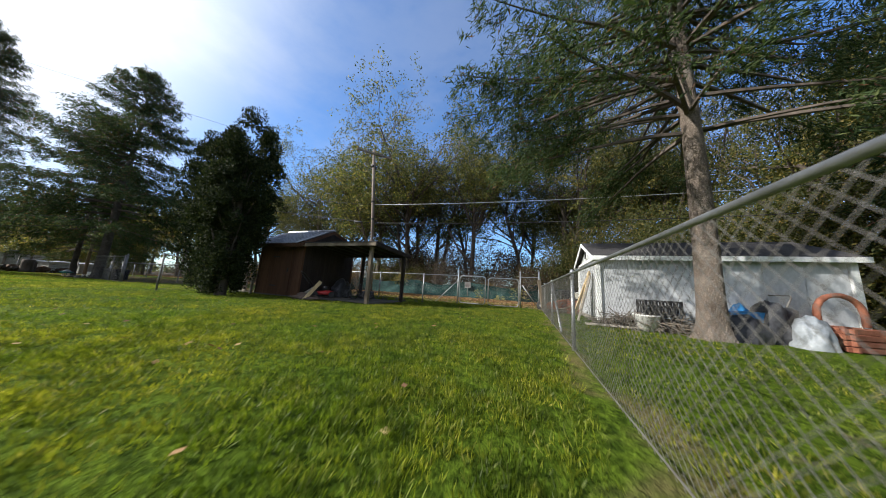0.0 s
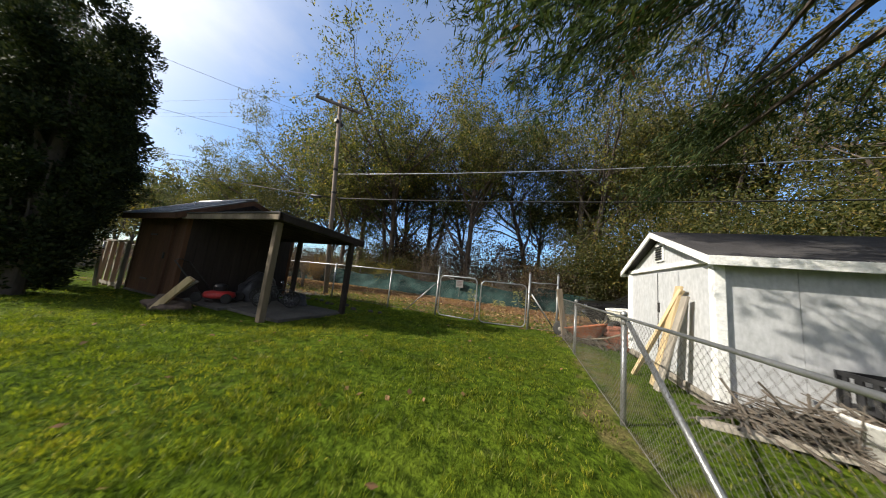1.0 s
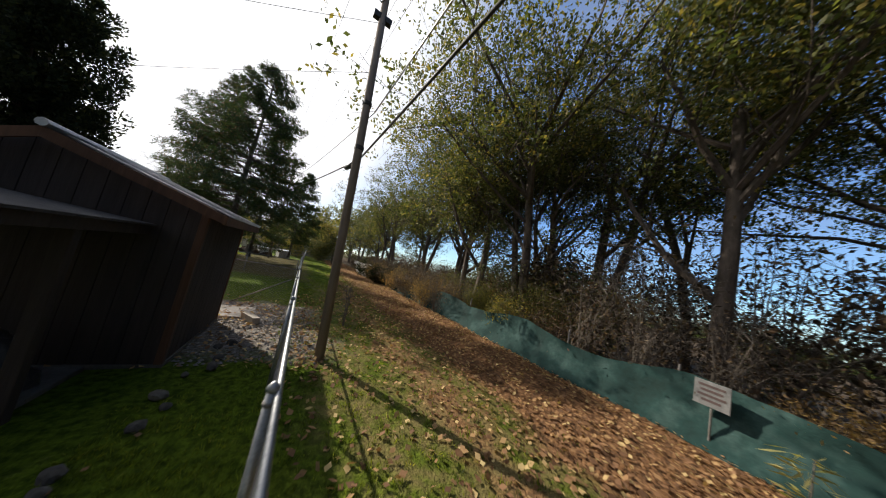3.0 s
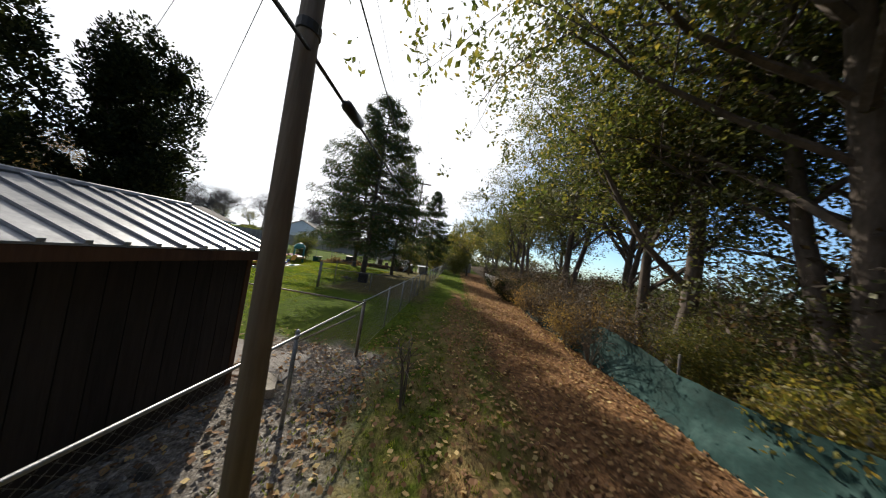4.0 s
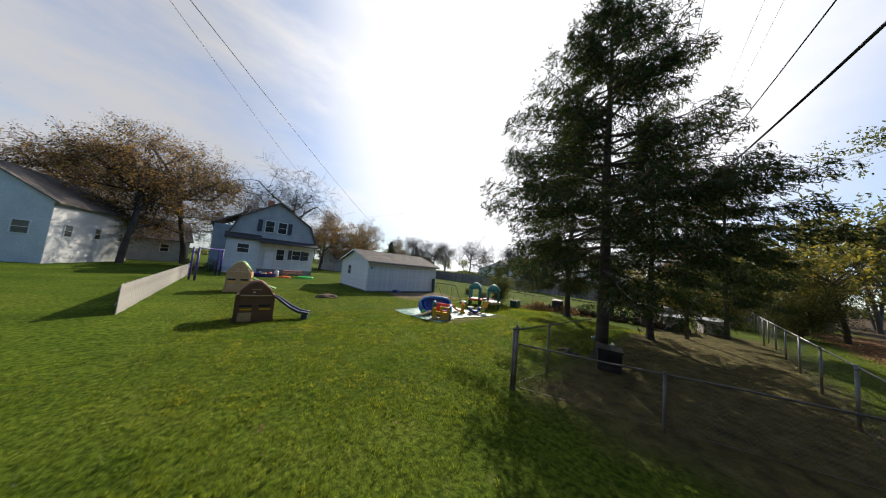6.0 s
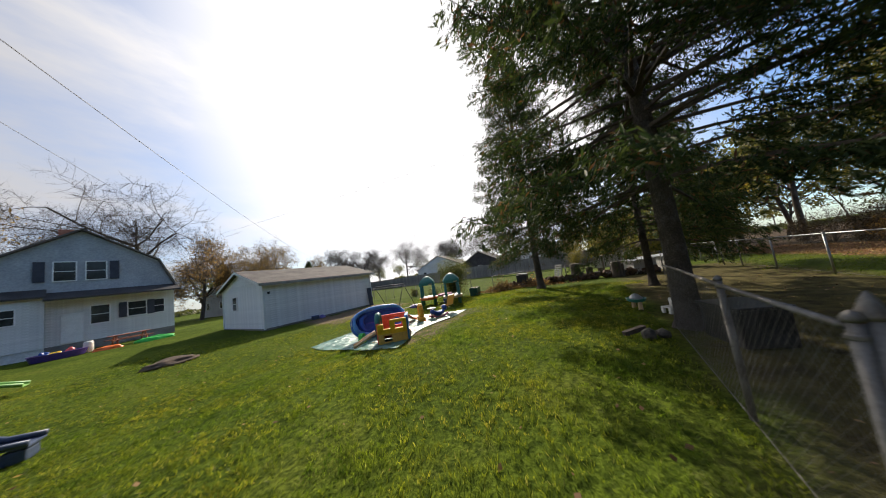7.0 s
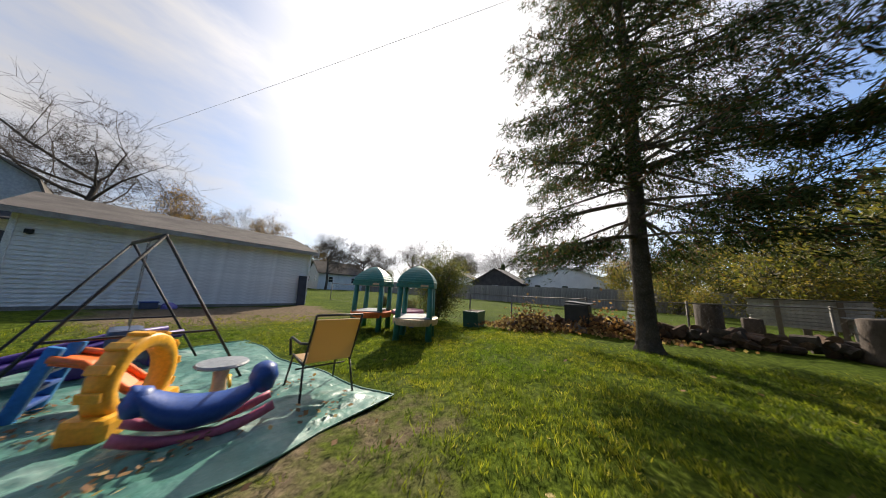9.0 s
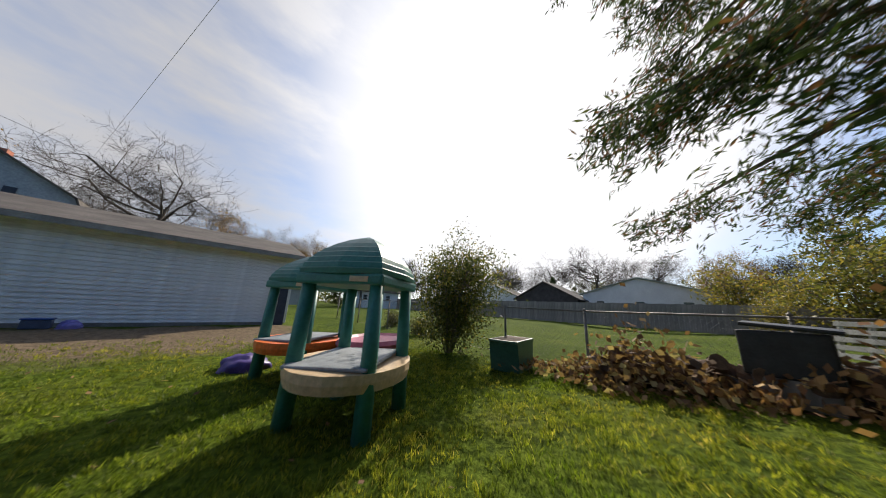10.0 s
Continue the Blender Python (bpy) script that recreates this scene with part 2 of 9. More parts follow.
def bark(name, c1, c2, c3, scale):
    """Scaly bark: cracked plates with dark seams, lichen stains, deep relief."""
    m, n, l, b = nodes_of(name)
    tc = n.new("ShaderNodeTexCoord").outputs["Object"]
    mp = n.new("ShaderNodeMapping")
    mp.inputs["Scale"].default_value = (1, 1, 0.5)
    l.new(tc, mp.inputs["Vector"])
    cell = n.new("ShaderNodeTexVoronoi")
    cell.feature = "DISTANCE_TO_EDGE"
    cell.inputs["Scale"].default_value = scale
    wob = n.new("ShaderNodeVectorMath")
    wob.operation = "MULTIPLY_ADD"
    wob.inputs[1].default_value = (0.12, 0.12, 0.12)
    jig = n.new("ShaderNodeTexNoise")
    jig.inputs["Scale"].default_value = 9.0
    l.new(tc, jig.inputs["Vector"])
    l.new(jig.outputs["Color"], wob.inputs[0])
    l.new(mp.outputs["Vector"], wob.inputs[2])
    l.new(wob.outputs["Vector"], cell.inputs["Vector"])
    seam = ramp_node(n, l, cell.outputs["Distance"], [(0.0, (0.62, 0.6, 0.58)), (0.3, (1, 1, 1))])
    stain = ramp_node(n, l, noise_node(n, l, 2.2, 5.0, tc), [(0.3, c1), (0.55, c2), (0.74, c3)])
    grain = ramp_node(n, l, noise_node(n, l, 42.0, 4.0, tc), [(0.25, (0.6, 0.6, 0.6)), (0.75, (1.25, 1.25, 1.25))])
    col = mix_node(n, l, 0.9, mix_node(n, l, 1.0, stain, seam, "MULTIPLY"), grain, "MULTIPLY")
    l.new(col, b.inputs["Base Color"])
    b.inputs["Roughness"].default_value, b.inputs["Specular IOR Level"].default_value = 0.95, 0.15
    bp = n.new("ShaderNodeBump")
    bp.inputs["Strength"].default_value, bp.inputs["Distance"].default_value = 1.0, 0.03
    l.new(mix_node(n, l, 0.5, seam, grain, "MULTIPLY"), bp.inputs["Height"])
    l.new(bp.outputs["Normal"], b.inputs["Normal"])
    return m


BARK_PALE = bark("spruce_bark", (0.15, 0.12, 0.098), (0.25, 0.205, 0.17), (0.37, 0.325, 0.28), 34)
BARK_SPRUCE = bark("dark_spruce_bark", (0.085, 0.072, 0.062), (0.15, 0.13, 0.112), (0.24, 0.22, 0.2), 24)
BARK_DARK = surface("dark_bark", (0.05, 0.04, 0.033), (0.14, 0.11, 0.09), scale=3, fine=16, rough=0.95, bump=0.9, stretch=(1, 1, 0.35))
BARK_GREY = surface("grey_bark", (0.1, 0.085, 0.07), (0.24, 0.21, 0.18), scale=2, fine=14, rough=0.95, bump=0.8, stretch=(1, 1, 0.3))
BARK_BARE = surface("dark_grey_bark", (0.045, 0.037, 0.031), (0.115, 0.096, 0.08), scale=2, fine=14, rough=0.95, bump=0.6, stretch=(1, 1, 0.3))
TWIG = surface("twig_bark", (0.09, 0.075, 0.06), (0.17, 0.14, 0.11), scale=2, fine=10, rough=0.95, bump=0.2)
POLE_WOOD = surface("pole_wood", (0.13, 0.1, 0.08), (0.28, 0.23, 0.19), scale=2, fine=22, rough=0.9, bump=0.6, stretch=(1, 1, 0.06))
WOOD_GREY = surface("grey_timber", (0.2, 0.18, 0.15), (0.42, 0.38, 0.32), scale=2, fine=18, rough=0.9, bump=0.5, stretch=(1, 1, 0.12), piece=0.2)
TRIM_WORN = surface("worn_painted_trim", (0.24, 0.22, 0.2), (0.4, 0.38, 0.35), scale=2, fine=24, rough=0.8, bump=0.3)
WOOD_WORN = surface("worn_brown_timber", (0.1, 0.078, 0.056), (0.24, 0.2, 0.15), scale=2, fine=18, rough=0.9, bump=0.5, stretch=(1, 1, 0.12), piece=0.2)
WOOD_PALE = surface("pale_timber", (0.46, 0.34, 0.18), (0.62, 0.49, 0.3), scale=2, fine=20, rough=0.75, bump=0.25, stretch=(1, 1, 0.12), piece=0.15)
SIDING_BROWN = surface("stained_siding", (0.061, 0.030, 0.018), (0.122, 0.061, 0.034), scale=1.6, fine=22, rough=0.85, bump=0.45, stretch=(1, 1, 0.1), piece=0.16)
# Darker copy of the brown siding, with shade put into the colour.
SIDING_SHADE = surface("shade_dark_siding", (0.018, 0.0145, 0.0135), (0.048, 0.037, 0.032), scale=1.6, fine=22, rough=0.9, bump=0.45, stretch=(1, 1, 0.1), piece=0.16)
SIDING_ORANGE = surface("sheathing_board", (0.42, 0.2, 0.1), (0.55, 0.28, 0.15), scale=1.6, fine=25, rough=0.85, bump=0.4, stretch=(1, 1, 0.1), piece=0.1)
SHED_WHITE = surface("off_white_panel", (0.43, 0.44, 0.455), (0.49, 0.5, 0.51), scale=0.9, fine=18, rough=0.55, bump=0.06, stretch=(1, 1, 0.5), piece=0.03)
TRIM_WHITE = surface("white_trim", (0.7, 0.7, 0.68), (0.82, 0.82, 0.8), scale=3, fine=30, rough=0.55, bump=0.12, piece=0.04)
VINYL = surface("vinyl_siding", (0.72, 0.72, 0.71), (0.82, 0.82, 0.81), scale=0.8, fine=14, rough=0.6, bump=0.12, stretch=(0.3, 0.3, 1), piece=0.05)
HOUSE_BLUE = surface("blue_grey_shingle", (0.3, 0.32, 0.345), (0.4, 0.42, 0.445), scale=1, fine=9, rough=0.8, bump=0.4)
HOUSE_WHITE = surface("house_siding", (0.58, 0.58, 0.57), (0.7, 0.7, 0.68), scale=0.8, fine=12, rough=0.65, bump=0.2, piece=0.05)
SHINGLE = surface("asphalt_shingle", (0.075, 0.064, 0.056), (0.145, 0.125, 0.11), scale=1.2, fine=26, rough=0.95, bump=0.7)
SHINGLE_DARK = surface("dark_shingle", (0.035, 0.033, 0.035), (0.075, 0.07, 0.07), scale=1.2, fine=26, rough=0.9, bump=0.6)
SHINGLE_GREEN = surface("green_grey_roof", (0.2, 0.24, 0.21), (0.3, 0.34, 0.3), scale=1, fine=20, rough=0.9, bump=0.4)
ROOF_METAL = surface("ribbed_roof_metal", (0.22, 0.225, 0.24), (0.32, 0.325, 0.34), scale=1.5, fine=16, rough=0.42, bump=0.12, metal=0.55, spec=0.5, piece=0.08)
# Concrete darkened to stand in for shade under the roof; also boat cockpit.
SLAB = surface("shaded_concrete", (0.055, 0.051, 0.047), (0.12, 0.112, 0.1), scale=1.6, fine=24, rough=0.95, bump=0.5, piece=0.08)
CONCRETE = surface("worn_concrete", (0.15, 0.14, 0.13), (0.27, 0.255, 0.235), scale=1.6, fine=24, rough=0.95, bump=0.5, piece=0.08)
STONE_DARK = surface("dark_field_stone", (0.05, 0.045, 0.04), (0.13, 0.12, 0.105), scale=4, fine=22, rough=0.95, bump=0.7, piece=0.3)
STONE = surface("field_stone", (0.14, 0.13, 0.12), (0.36, 0.34, 0.31), scale=4, fine=22, rough=0.95, bump=0.7, piece=0.25)
BRICK = surface("red_brick", (0.24, 0.085, 0.055), (0.36, 0.15, 0.1), scale=6, fine=40, rough=0.95, bump=0.5, piece=0.3)
BLACK_PLASTIC = surface("black_plastic", (0.012, 0.012, 0.013), (0.035, 0.035, 0.037), scale=4, fine=30, rough=0.45, bump=0.15)
RUBBER = surface("black_rubber", (0.02, 0.02, 0.02), (0.045, 0.043, 0.04), scale=6, fine=40, rough=0.85, bump=0.3)
BAG = surface("dark_sheet_plastic", (0.015, 0.015, 0.018), (0.06, 0.06, 0.065), scale=3, fine=12, rough=0.4, bump=0.7)
BLUE_BAG = surface("blue_sheet_plastic", (0.02, 0.12, 0.3), (0.05, 0.22, 0.45), scale=3, fine=14, rough=0.45, bump=0.5)
GREY_BAG = surface("grey_sheet_plastic", (0.2, 0.22, 0.24), (0.34, 0.36, 0.38), scale=3, fine=14, rough=0.5, bump=0.5)
BUCKET = surface("white_plastic", (0.55, 0.54, 0.5), (0.72, 0.71, 0.68), scale=5, fine=26, rough=0.5, bump=0.2)
BOAT_HULL = surface("weathered_boat_gelcoat", (0.5, 0.48, 0.4), (0.66, 0.64, 0.55), scale=1.6, fine=20, rough=0.45, bump=0.12, clear=0.15)
RUST_ORANGE = surface("faded_orange_steel", (0.26, 0.075, 0.03), (0.42, 0.14, 0.06), scale=4, fine=30, rough=0.65, bump=0.3)
TERRACOTTA = surface("terracotta", (0.3, 0.1, 0.05), (0.42, 0.17, 0.09), scale=5, fine=40, rough=0.9, bump=0.3)
RED_PAINT = surface("red_paint", (0.4, 0.03, 0.03), (0.52, 0.05, 0.045), scale=5, fine=40, rough=0.4, bump=0.1, clear=0.2)
WELL_WOOD = surface("red_cedar", (0.28, 0.1, 0.06), (0.42, 0.17, 0.1), scale=3, fine=26, rough=0.8, bump=0.4, piece=0.2)
CAR_BLACK = surface("black_car_paint", (0.005, 0.005, 0.006), (0.012, 0.012, 0.014), scale=2, fine=60, rough=0.3, bump=0.0, clear=0.3, spec=0.3)
CHROME = surface("bright_chrome", (0.6, 0.6, 0.6), (0.75, 0.75, 0.75), scale=6, fine=60, rough=0.15, bump=0.0, metal=1.0)


def toy(name, c, c2=None, rough=0.42):
    c2 = c2 or tuple(min(1, v * 1.25 + 0.01) for v in c)
    return surface(name, c, c2, scale=2.5, fine=22, rough=rough, bump=0.12, spec=0.4)


TOY_BROWN = toy("tan_brown_plastic", (0.165, 0.075, 0.048))
TOY_TAN = toy("tan_plastic", (0.5, 0.32, 0.18))
TOY_SAND = toy("sand_plastic", (0.56, 0.4, 0.24))
TOY_GREEN = toy("green_plastic", (0.025, 0.16, 0.13))
TOY_LIME = toy("leaf_green_plastic", (0.22, 0.42, 0.12))
TOY_GRASS = toy("bright_green_plastic", (0.03, 0.42, 0.06))
TOY_NAVY = toy("slate_blue_plastic", (0.05, 0.07, 0.12))
TOY_BLUE = toy("blue_plastic", (0.012, 0.06, 0.26))
TOY_SKY = toy("sky_blue_plastic", (0.02, 0.17, 0.42))
TOY_YELLOW = toy("yellow_plastic", (0.8, 0.44, 0.015), (0.88, 0.54, 0.03))
TOY_HONEY = toy("honey_yellow_plastic", (0.78, 0.36, 0.025), (0.84, 0.43, 0.04))
TOY_AMBER = toy("amber_plastic", (0.62, 0.34, 0.07))
TOY_RED = toy("coral_red_plastic", (0.72, 0.1, 0.09))
TOY_ORANGE = toy("orange_plastic", (0.78, 0.16, 0.03))
TOY_PINK = toy("pink_plastic", (0.42, 0.1, 0.16))
TOY_PURPLE = toy("purple_plastic", (0.055, 0.028, 0.17))
TOY_WHITE = toy("cream_plastic", (0.7, 0.66, 0.58))
POOL_BLUE = surface("pool_vinyl", (0.03, 0.105, 0.44), (0.05, 0.15, 0.55), scale=2, fine=12, rough=0.35, bump=0.35, spec=0.4)
POOL_RIM = surface("pool_rim_vinyl", (0.06, 0.25, 0.62), (0.1, 0.34, 0.7), scale=2, fine=12, rough=0.32, bump=0.3, spec=0.5)
SLING = foliage("woven_sling", [(0.0, (0.4, 0.28, 0.17)), (1.0, (0.46, 0.33, 0.21))], 0.3)
BLACK_STEEL = surface("dark_tube_steel", (0.018, 0.018, 0.02), (0.05, 0.045, 0.04), scale=6, fine=40, rough=0.5, bump=0.15)
FABRIC = surface("green_screen_cloth", (0.004, 0.02, 0.017), (0.01, 0.036, 0.032), (0.045, 0.085, 0.077), scale=1.3, fine=9, rough=0.9, bump=0.6, world_space=True)
TARP = surface("faded_tarpaulin", (0.035, 0.14, 0.115), (0.085, 0.22, 0.18), (0.27, 0.36, 0.325), scale=1.6, fine=9, rough=0.45, bump=0.9, spec=0.4, clear=0.08, world_space=True)
GLASS_DARK = surface("dark_window_glass", (0.015, 0.018, 0.02), (0.04, 0.045, 0.05), scale=1, fine=4, rough=0.08, bump=0.0, spec=0.6)
SHUTTER = surface("dark_shutter", (0.03, 0.035, 0.05), (0.055, 0.06, 0.08), scale=3, fine=20, rough=0.6, bump=0.2)
SIGN_FACE = surface("sign_board", (0.1, 0.1, 0.1), (0.17, 0.17, 0.165), scale=3, fine=20, rough=0.6, bump=0.1)
SIGN_INK = surface("sign_ink", (0.05, 0.035, 0.035), (0.09, 0.06, 0.055), scale=3, fine=20, rough=0.6, bump=0.0)
FENCE_GREY = surface("grey_board_fence", (0.17, 0.155, 0.145), (0.3, 0.28, 0.26), scale=1.5, fine=12, rough=0.95, bump=0.4, stretch=(1, 1, 0.12), piece=0.18)
FENCE_PALE = surface("pale_board_fence", (0.34, 0.33, 0.31), (0.48, 0.47, 0.44), scale=1.5, fine=12, rough=0.9, bump=0.3, stretch=(1, 1, 0.12), piece=0.12)
CABLE = surface("cable_sheath", (0.025, 0.024, 0.024), (0.05, 0.05, 0.05), scale=2, fine=20, rough=0.55, bump=0.1)
WIRE_BRIGHT = surface("bare_wire", (0.4, 0.4, 0.4), (0.55, 0.55, 0.55), scale=2, fine=20, rough=0.4, bump=0.05, metal=0.7)
SOIL = surface("dark_soil", (0.06, 0.045, 0.033), (0.14, 0.1, 0.075), scale=3, fine=20, rough=1.0, bump=0.9)

NEEDLE = foliage("spruce_needles", [(0.0, (0.02, 0.035, 0.018)), (0.5, (0.04, 0.065, 0.026)), (1.0, (0.085, 0.105, 0.04))], 0.22, 0.7, gloss=0.12)
NEEDLE_BROWN = foliage("dead_needles", [(0.0, (0.1, 0.045, 0.025)), (1.0, (0.2, 0.1, 0.05))], 0.3)
ARBOR = foliage("cedar_scales", [(0.0, (0.011, 0.017, 0.009)), (0.6, (0.022, 0.033, 0.015)), (1.0, (0.052, 0.06, 0.025))], 0.12, 0.8, gloss=0.12)
LEAF = foliage("autumn_green_leaves", [(0.0, (0.035, 0.047, 0.016)), (0.45, (0.08, 0.092, 0.03)), (0.8, (0.15, 0.14, 0.042)), (1.0, (0.27, 0.2, 0.055))], 0.42)
LEAF_BUSH = foliage("bush_leaves", [(0.0, (0.026, 0.036, 0.011)), (0.45, (0.058, 0.068, 0.019)), (0.85, (0.115, 0.108, 0.03)), (1.0, (0.21, 0.15, 0.04))], 0.35)
LEAF_DULL = foliage("grey_green_leaves", [(0.0, (0.036, 0.044, 0.018)), (0.5, (0.076, 0.082, 0.032)), (1.0, (0.15, 0.132, 0.055))], 0.35)
LEAF_YELLOW = foliage("yellowing_leaves", [(0.0, (0.075, 0.085, 0.024)), (0.6, (0.16, 0.145, 0.04)), (1.0, (0.3, 0.21, 0.05))], 0.4)
LEAF_RUST = foliage("rust_leaves", [(0.0, (0.1, 0.058, 0.028)), (0.6, (0.23, 0.135, 0.055)), (1.0, (0.36, 0.23, 0.085))], 0.4)
SCRUB = foliage("dry_scrub", [(0.0, (0.025, 0.018, 0.014)), (0.6, (0.066, 0.042, 0.029)), (1.0, (0.15, 0.1, 0.055))], 0.3)
GRASS = foliage("grass_blades", [(0.0, (0.08, 0.1, 0.008)), (0.5, (0.148, 0.17, 0.016)), (0.95, (0.21, 0.215, 0.03)), (1.0, (0.32, 0.28, 0.1))], 0.4, 0.55, True)
GRASS_DRY = foliage("dry_tipped_grass", [(0.0, (0.075, 0.095, 0.012)), (0.45, (0.155, 0.175, 0.024)), (0.9, (0.215, 0.215, 0.04)), (1.0, (0.31, 0.265, 0.12))], 0.5, 0.55, True)
LITTER = foliage("fallen_leaves", [(0.0, (0.11, 0.06, 0.035)), (0.4, (0.23, 0.125, 0.07)), (0.8, (0.36, 0.22, 0.11)), (1.0, (0.52, 0.4, 0.2))], 0.25, 0.8)


def band(n, l, coord, a, b, c, d):
    """1 between b and c, 0 outside a and d."""
    up, down, mul = n.new("ShaderNodeMapRange"), n.new("ShaderNodeMapRange"), n.new("ShaderNodeMath")
    for node, lo, hi, flip in ((up, a, b, 0), (down, c, d, 1)):
        node.interpolation_type = "SMOOTHSTEP"
        node.inputs["From Min"].default_value, node.inputs["From Max"].default_value = lo, hi
        node.inputs["To Min"].default_value, node.inputs["To Max"].default_value = flip, 1 - flip
        l.new(coord, node.inputs["Value"])
    mul.operation = "MULTIPLY"
    l.new(up.outputs["Result"], mul.inputs[0])
    l.new(down.outputs["Result"], mul.inputs[1])
    return mul.outputs["Value"]


def ground_material():
    m, n, l, b = nodes_of("lawn_and_lane")
    pos = n.new("ShaderNodeNewGeometry").outputs["Position"]
    warp = n.new("ShaderNodeTexNoise")
    warp.inputs["Scale"].default_value, warp.inputs["Detail"].default_value = 0.9, 4.0
    l.new(pos, warp.inputs["Vector"])
    off = n.new("ShaderNodeVectorMath")
    off.operation = "MULTIPLY_ADD"
    off.inputs[1].default_value, off.inputs[2].default_value = (1.8, 1.8, 0), (-0.9, -0.9, 0)
    l.new(warp.outputs["Color"], off.inputs[0])
    bent = n.new("ShaderNodeVectorMath")
    l.new(pos, bent.inputs[0])
    l.new(off.outputs["Vector"], bent.inputs[1])
    sep = n.new("ShaderNodeSeparateXYZ")
    l.new(bent.outputs["Vector"], sep.inputs["Vector"])
    x, y = sep.outputs["X"], sep.outputs["Y"]
    big = noise_node(n, l, 0.35, 5.0, pos)
    mid = noise_node(n, l, 3.0, 5.0, pos)
    fine = noise_node(n, l, 45.0, 4.0, pos)
    grass = ramp_node(n, l, big, [(0.3, (0.05, 0.08, 0.008)), (0.55, (0.09, 0.125, 0.013)), (0.75, (0.135, 0.15, 0.024))])
    worn = ramp_node(n, l, mid, [(0.62, (0, 0, 0)), (0.74, (1, 1, 1))])
    grass = mix_node(n, l, mix_node(n, l, 1.0, worn, (0.4, 0.4, 0.4), "MULTIPLY"), grass, (0.19, 0.17, 0.07))
    mottle = ramp_node(n, l, noise_node(n, l, 11.0, 3.0, pos), [(0.38, (0.4, 0.46, 0.42)), (0.6, (1.1, 1.1, 1.05))])
    grass = mix_node(n, l, 1.0, grass, mottle, "MULTIPLY")
    side_yard = n.new("ShaderNodeMapRange")
    side_yard.inputs["From Min"].default_value, side_yard.inputs["From Max"].default_value = -12.5, -10.5
    l.new(x, side_yard.inputs["Value"])
    grass = mix_node(n, l, side_yard.outputs["Result"], grass, mix_node(n, l, 1.0, grass, (0.95, 1.0, 0.8), "MULTIPLY"))
    leaves = ramp_node(n, l, noise_node(n, l, 9.0, 5.0, pos), [(0.3, (0.07, 0.045, 0.028)), (0.5, (0.19, 0.1, 0.05)), (0.7, (0.34, 0.19, 0.09))])
    floor = ramp_node(n, l, mid, [(0.35, (0.045, 0.033, 0.024)), (0.7, (0.12, 0.085, 0.05))])
    gravel = ramp_node(n, l, noise_node(n, l, 16.0, 5.0, pos), [(0.3, (0.07, 0.06, 0.05)), (0.5, (0.18, 0.16, 0.14)), (0.72, (0.36, 0.34, 0.31))])
    dirt = ramp_node(n, l, noise_node(n, l, 12.0, 5.0, pos), [(0.3, (0.1, 0.075, 0.05)), (0.7, (0.24, 0.18, 0.12))])

    def both(p, q):
        t = n.new("ShaderNodeMath")
        t.operation = "MULTIPLY"
        l.new(p, t.inputs[0])
        l.new(q, t.inputs[1])
        return t.outputs["Value"]

    col = grass
    col = mix_node(n, l, both(band(n, l, x, -12.2, -11.6, -8.2, -7.2), band(n, l, y, 7.6, 8.3, 10.6, 11.6)), col, gravel)
    col = mix_node(n, l, both(band(n, l, x, -60, -50, 8, 14), band(n, l, y, 13.2, 14.0, 17.5, 18.5)), col, leaves)
    col = mix_node(n, l, both(band(n, l, x, -26, -22, 1.5, 3), band(n, l, y, 12.1, 12.5, 12.9, 13.3)), col, leaves)
    col = mix_node(n, l, band(n, l, y, 17.2, 18.2, 90, 120), col, floor)
    col = mix_node(n, l, both(band(n, l, x, -31, -30, -24.5, -23.5), band(n, l, y, -12.3, -11.8, -8.6, -7.2)), col, dirt)
    patchy = ramp_node(n, l, noise_node(n, l, 2.4, 5.0, pos), [(0.4, (0.12, 0.12, 0.12)), (0.6, (0.9, 0.9, 0.9))])
    col = mix_node(n, l, both(both(band(n, l, x, -27.0, -26.4, -21.6, -20.8), band(n, l, y, -1.6, -1.1, -0.45, 0.15)), patchy), col, dirt)
    col = mix_node(n, l, both(both(band(n, l, x, -20, -16, 1.5, 3), band(n, l, y, 10.4, 11.2, 13.4, 14.0)), patchy), col, (0.17, 0.135, 0.055))
    col = mix_node(n, l, both(band(n, l, x, -38, -36, -19, -17.4), band(n, l, y, 4.9, 6.0, 10.4, 11.4)), col, ramp_node(n, l, mid, [(0.32, (0.055, 0.042, 0.024)), (0.55, (0.11, 0.095, 0.036)), (0.72, (0.15, 0.12, 0.06))]))
    col = mix_node(n, l, both(band(n, l, x, 0.95, 1.1, 1.3, 1.5), patchy), col, (0.15, 0.125, 0.05))
    col = mix_node(n, l, both(band(n, l, x, 1.2, 1.6, 30, 40), mix_node(n, l, 1.0, worn, (0.9, 0.9, 0.9), "MULTIPLY")), col, (0.13, 0.11, 0.06))
    grain = ramp_node(n, l, fine, [(0.25, (0.6, 0.6, 0.6)), (0.75, (1.3, 1.3, 1.3))])
    l.new(mix_node(n, l, 0.85, col, grain, "MULTIPLY"), b.inputs["Base Color"])
    b.inputs["Roughness"].default_value, b.inputs["Specular IOR Level"].default_value = 1.0, 0.05
    bp = n.new("ShaderNodeBump")
    bp.inputs["Strength"].default_value, bp.inputs["Distance"].default_value = 0.9, 0.05
    l.new(noise_node(n, l, 22.0, 5.0, pos), bp.inputs["Height"])
    l.new(bp.outputs["Normal"], b.inputs["Normal"])
    return m


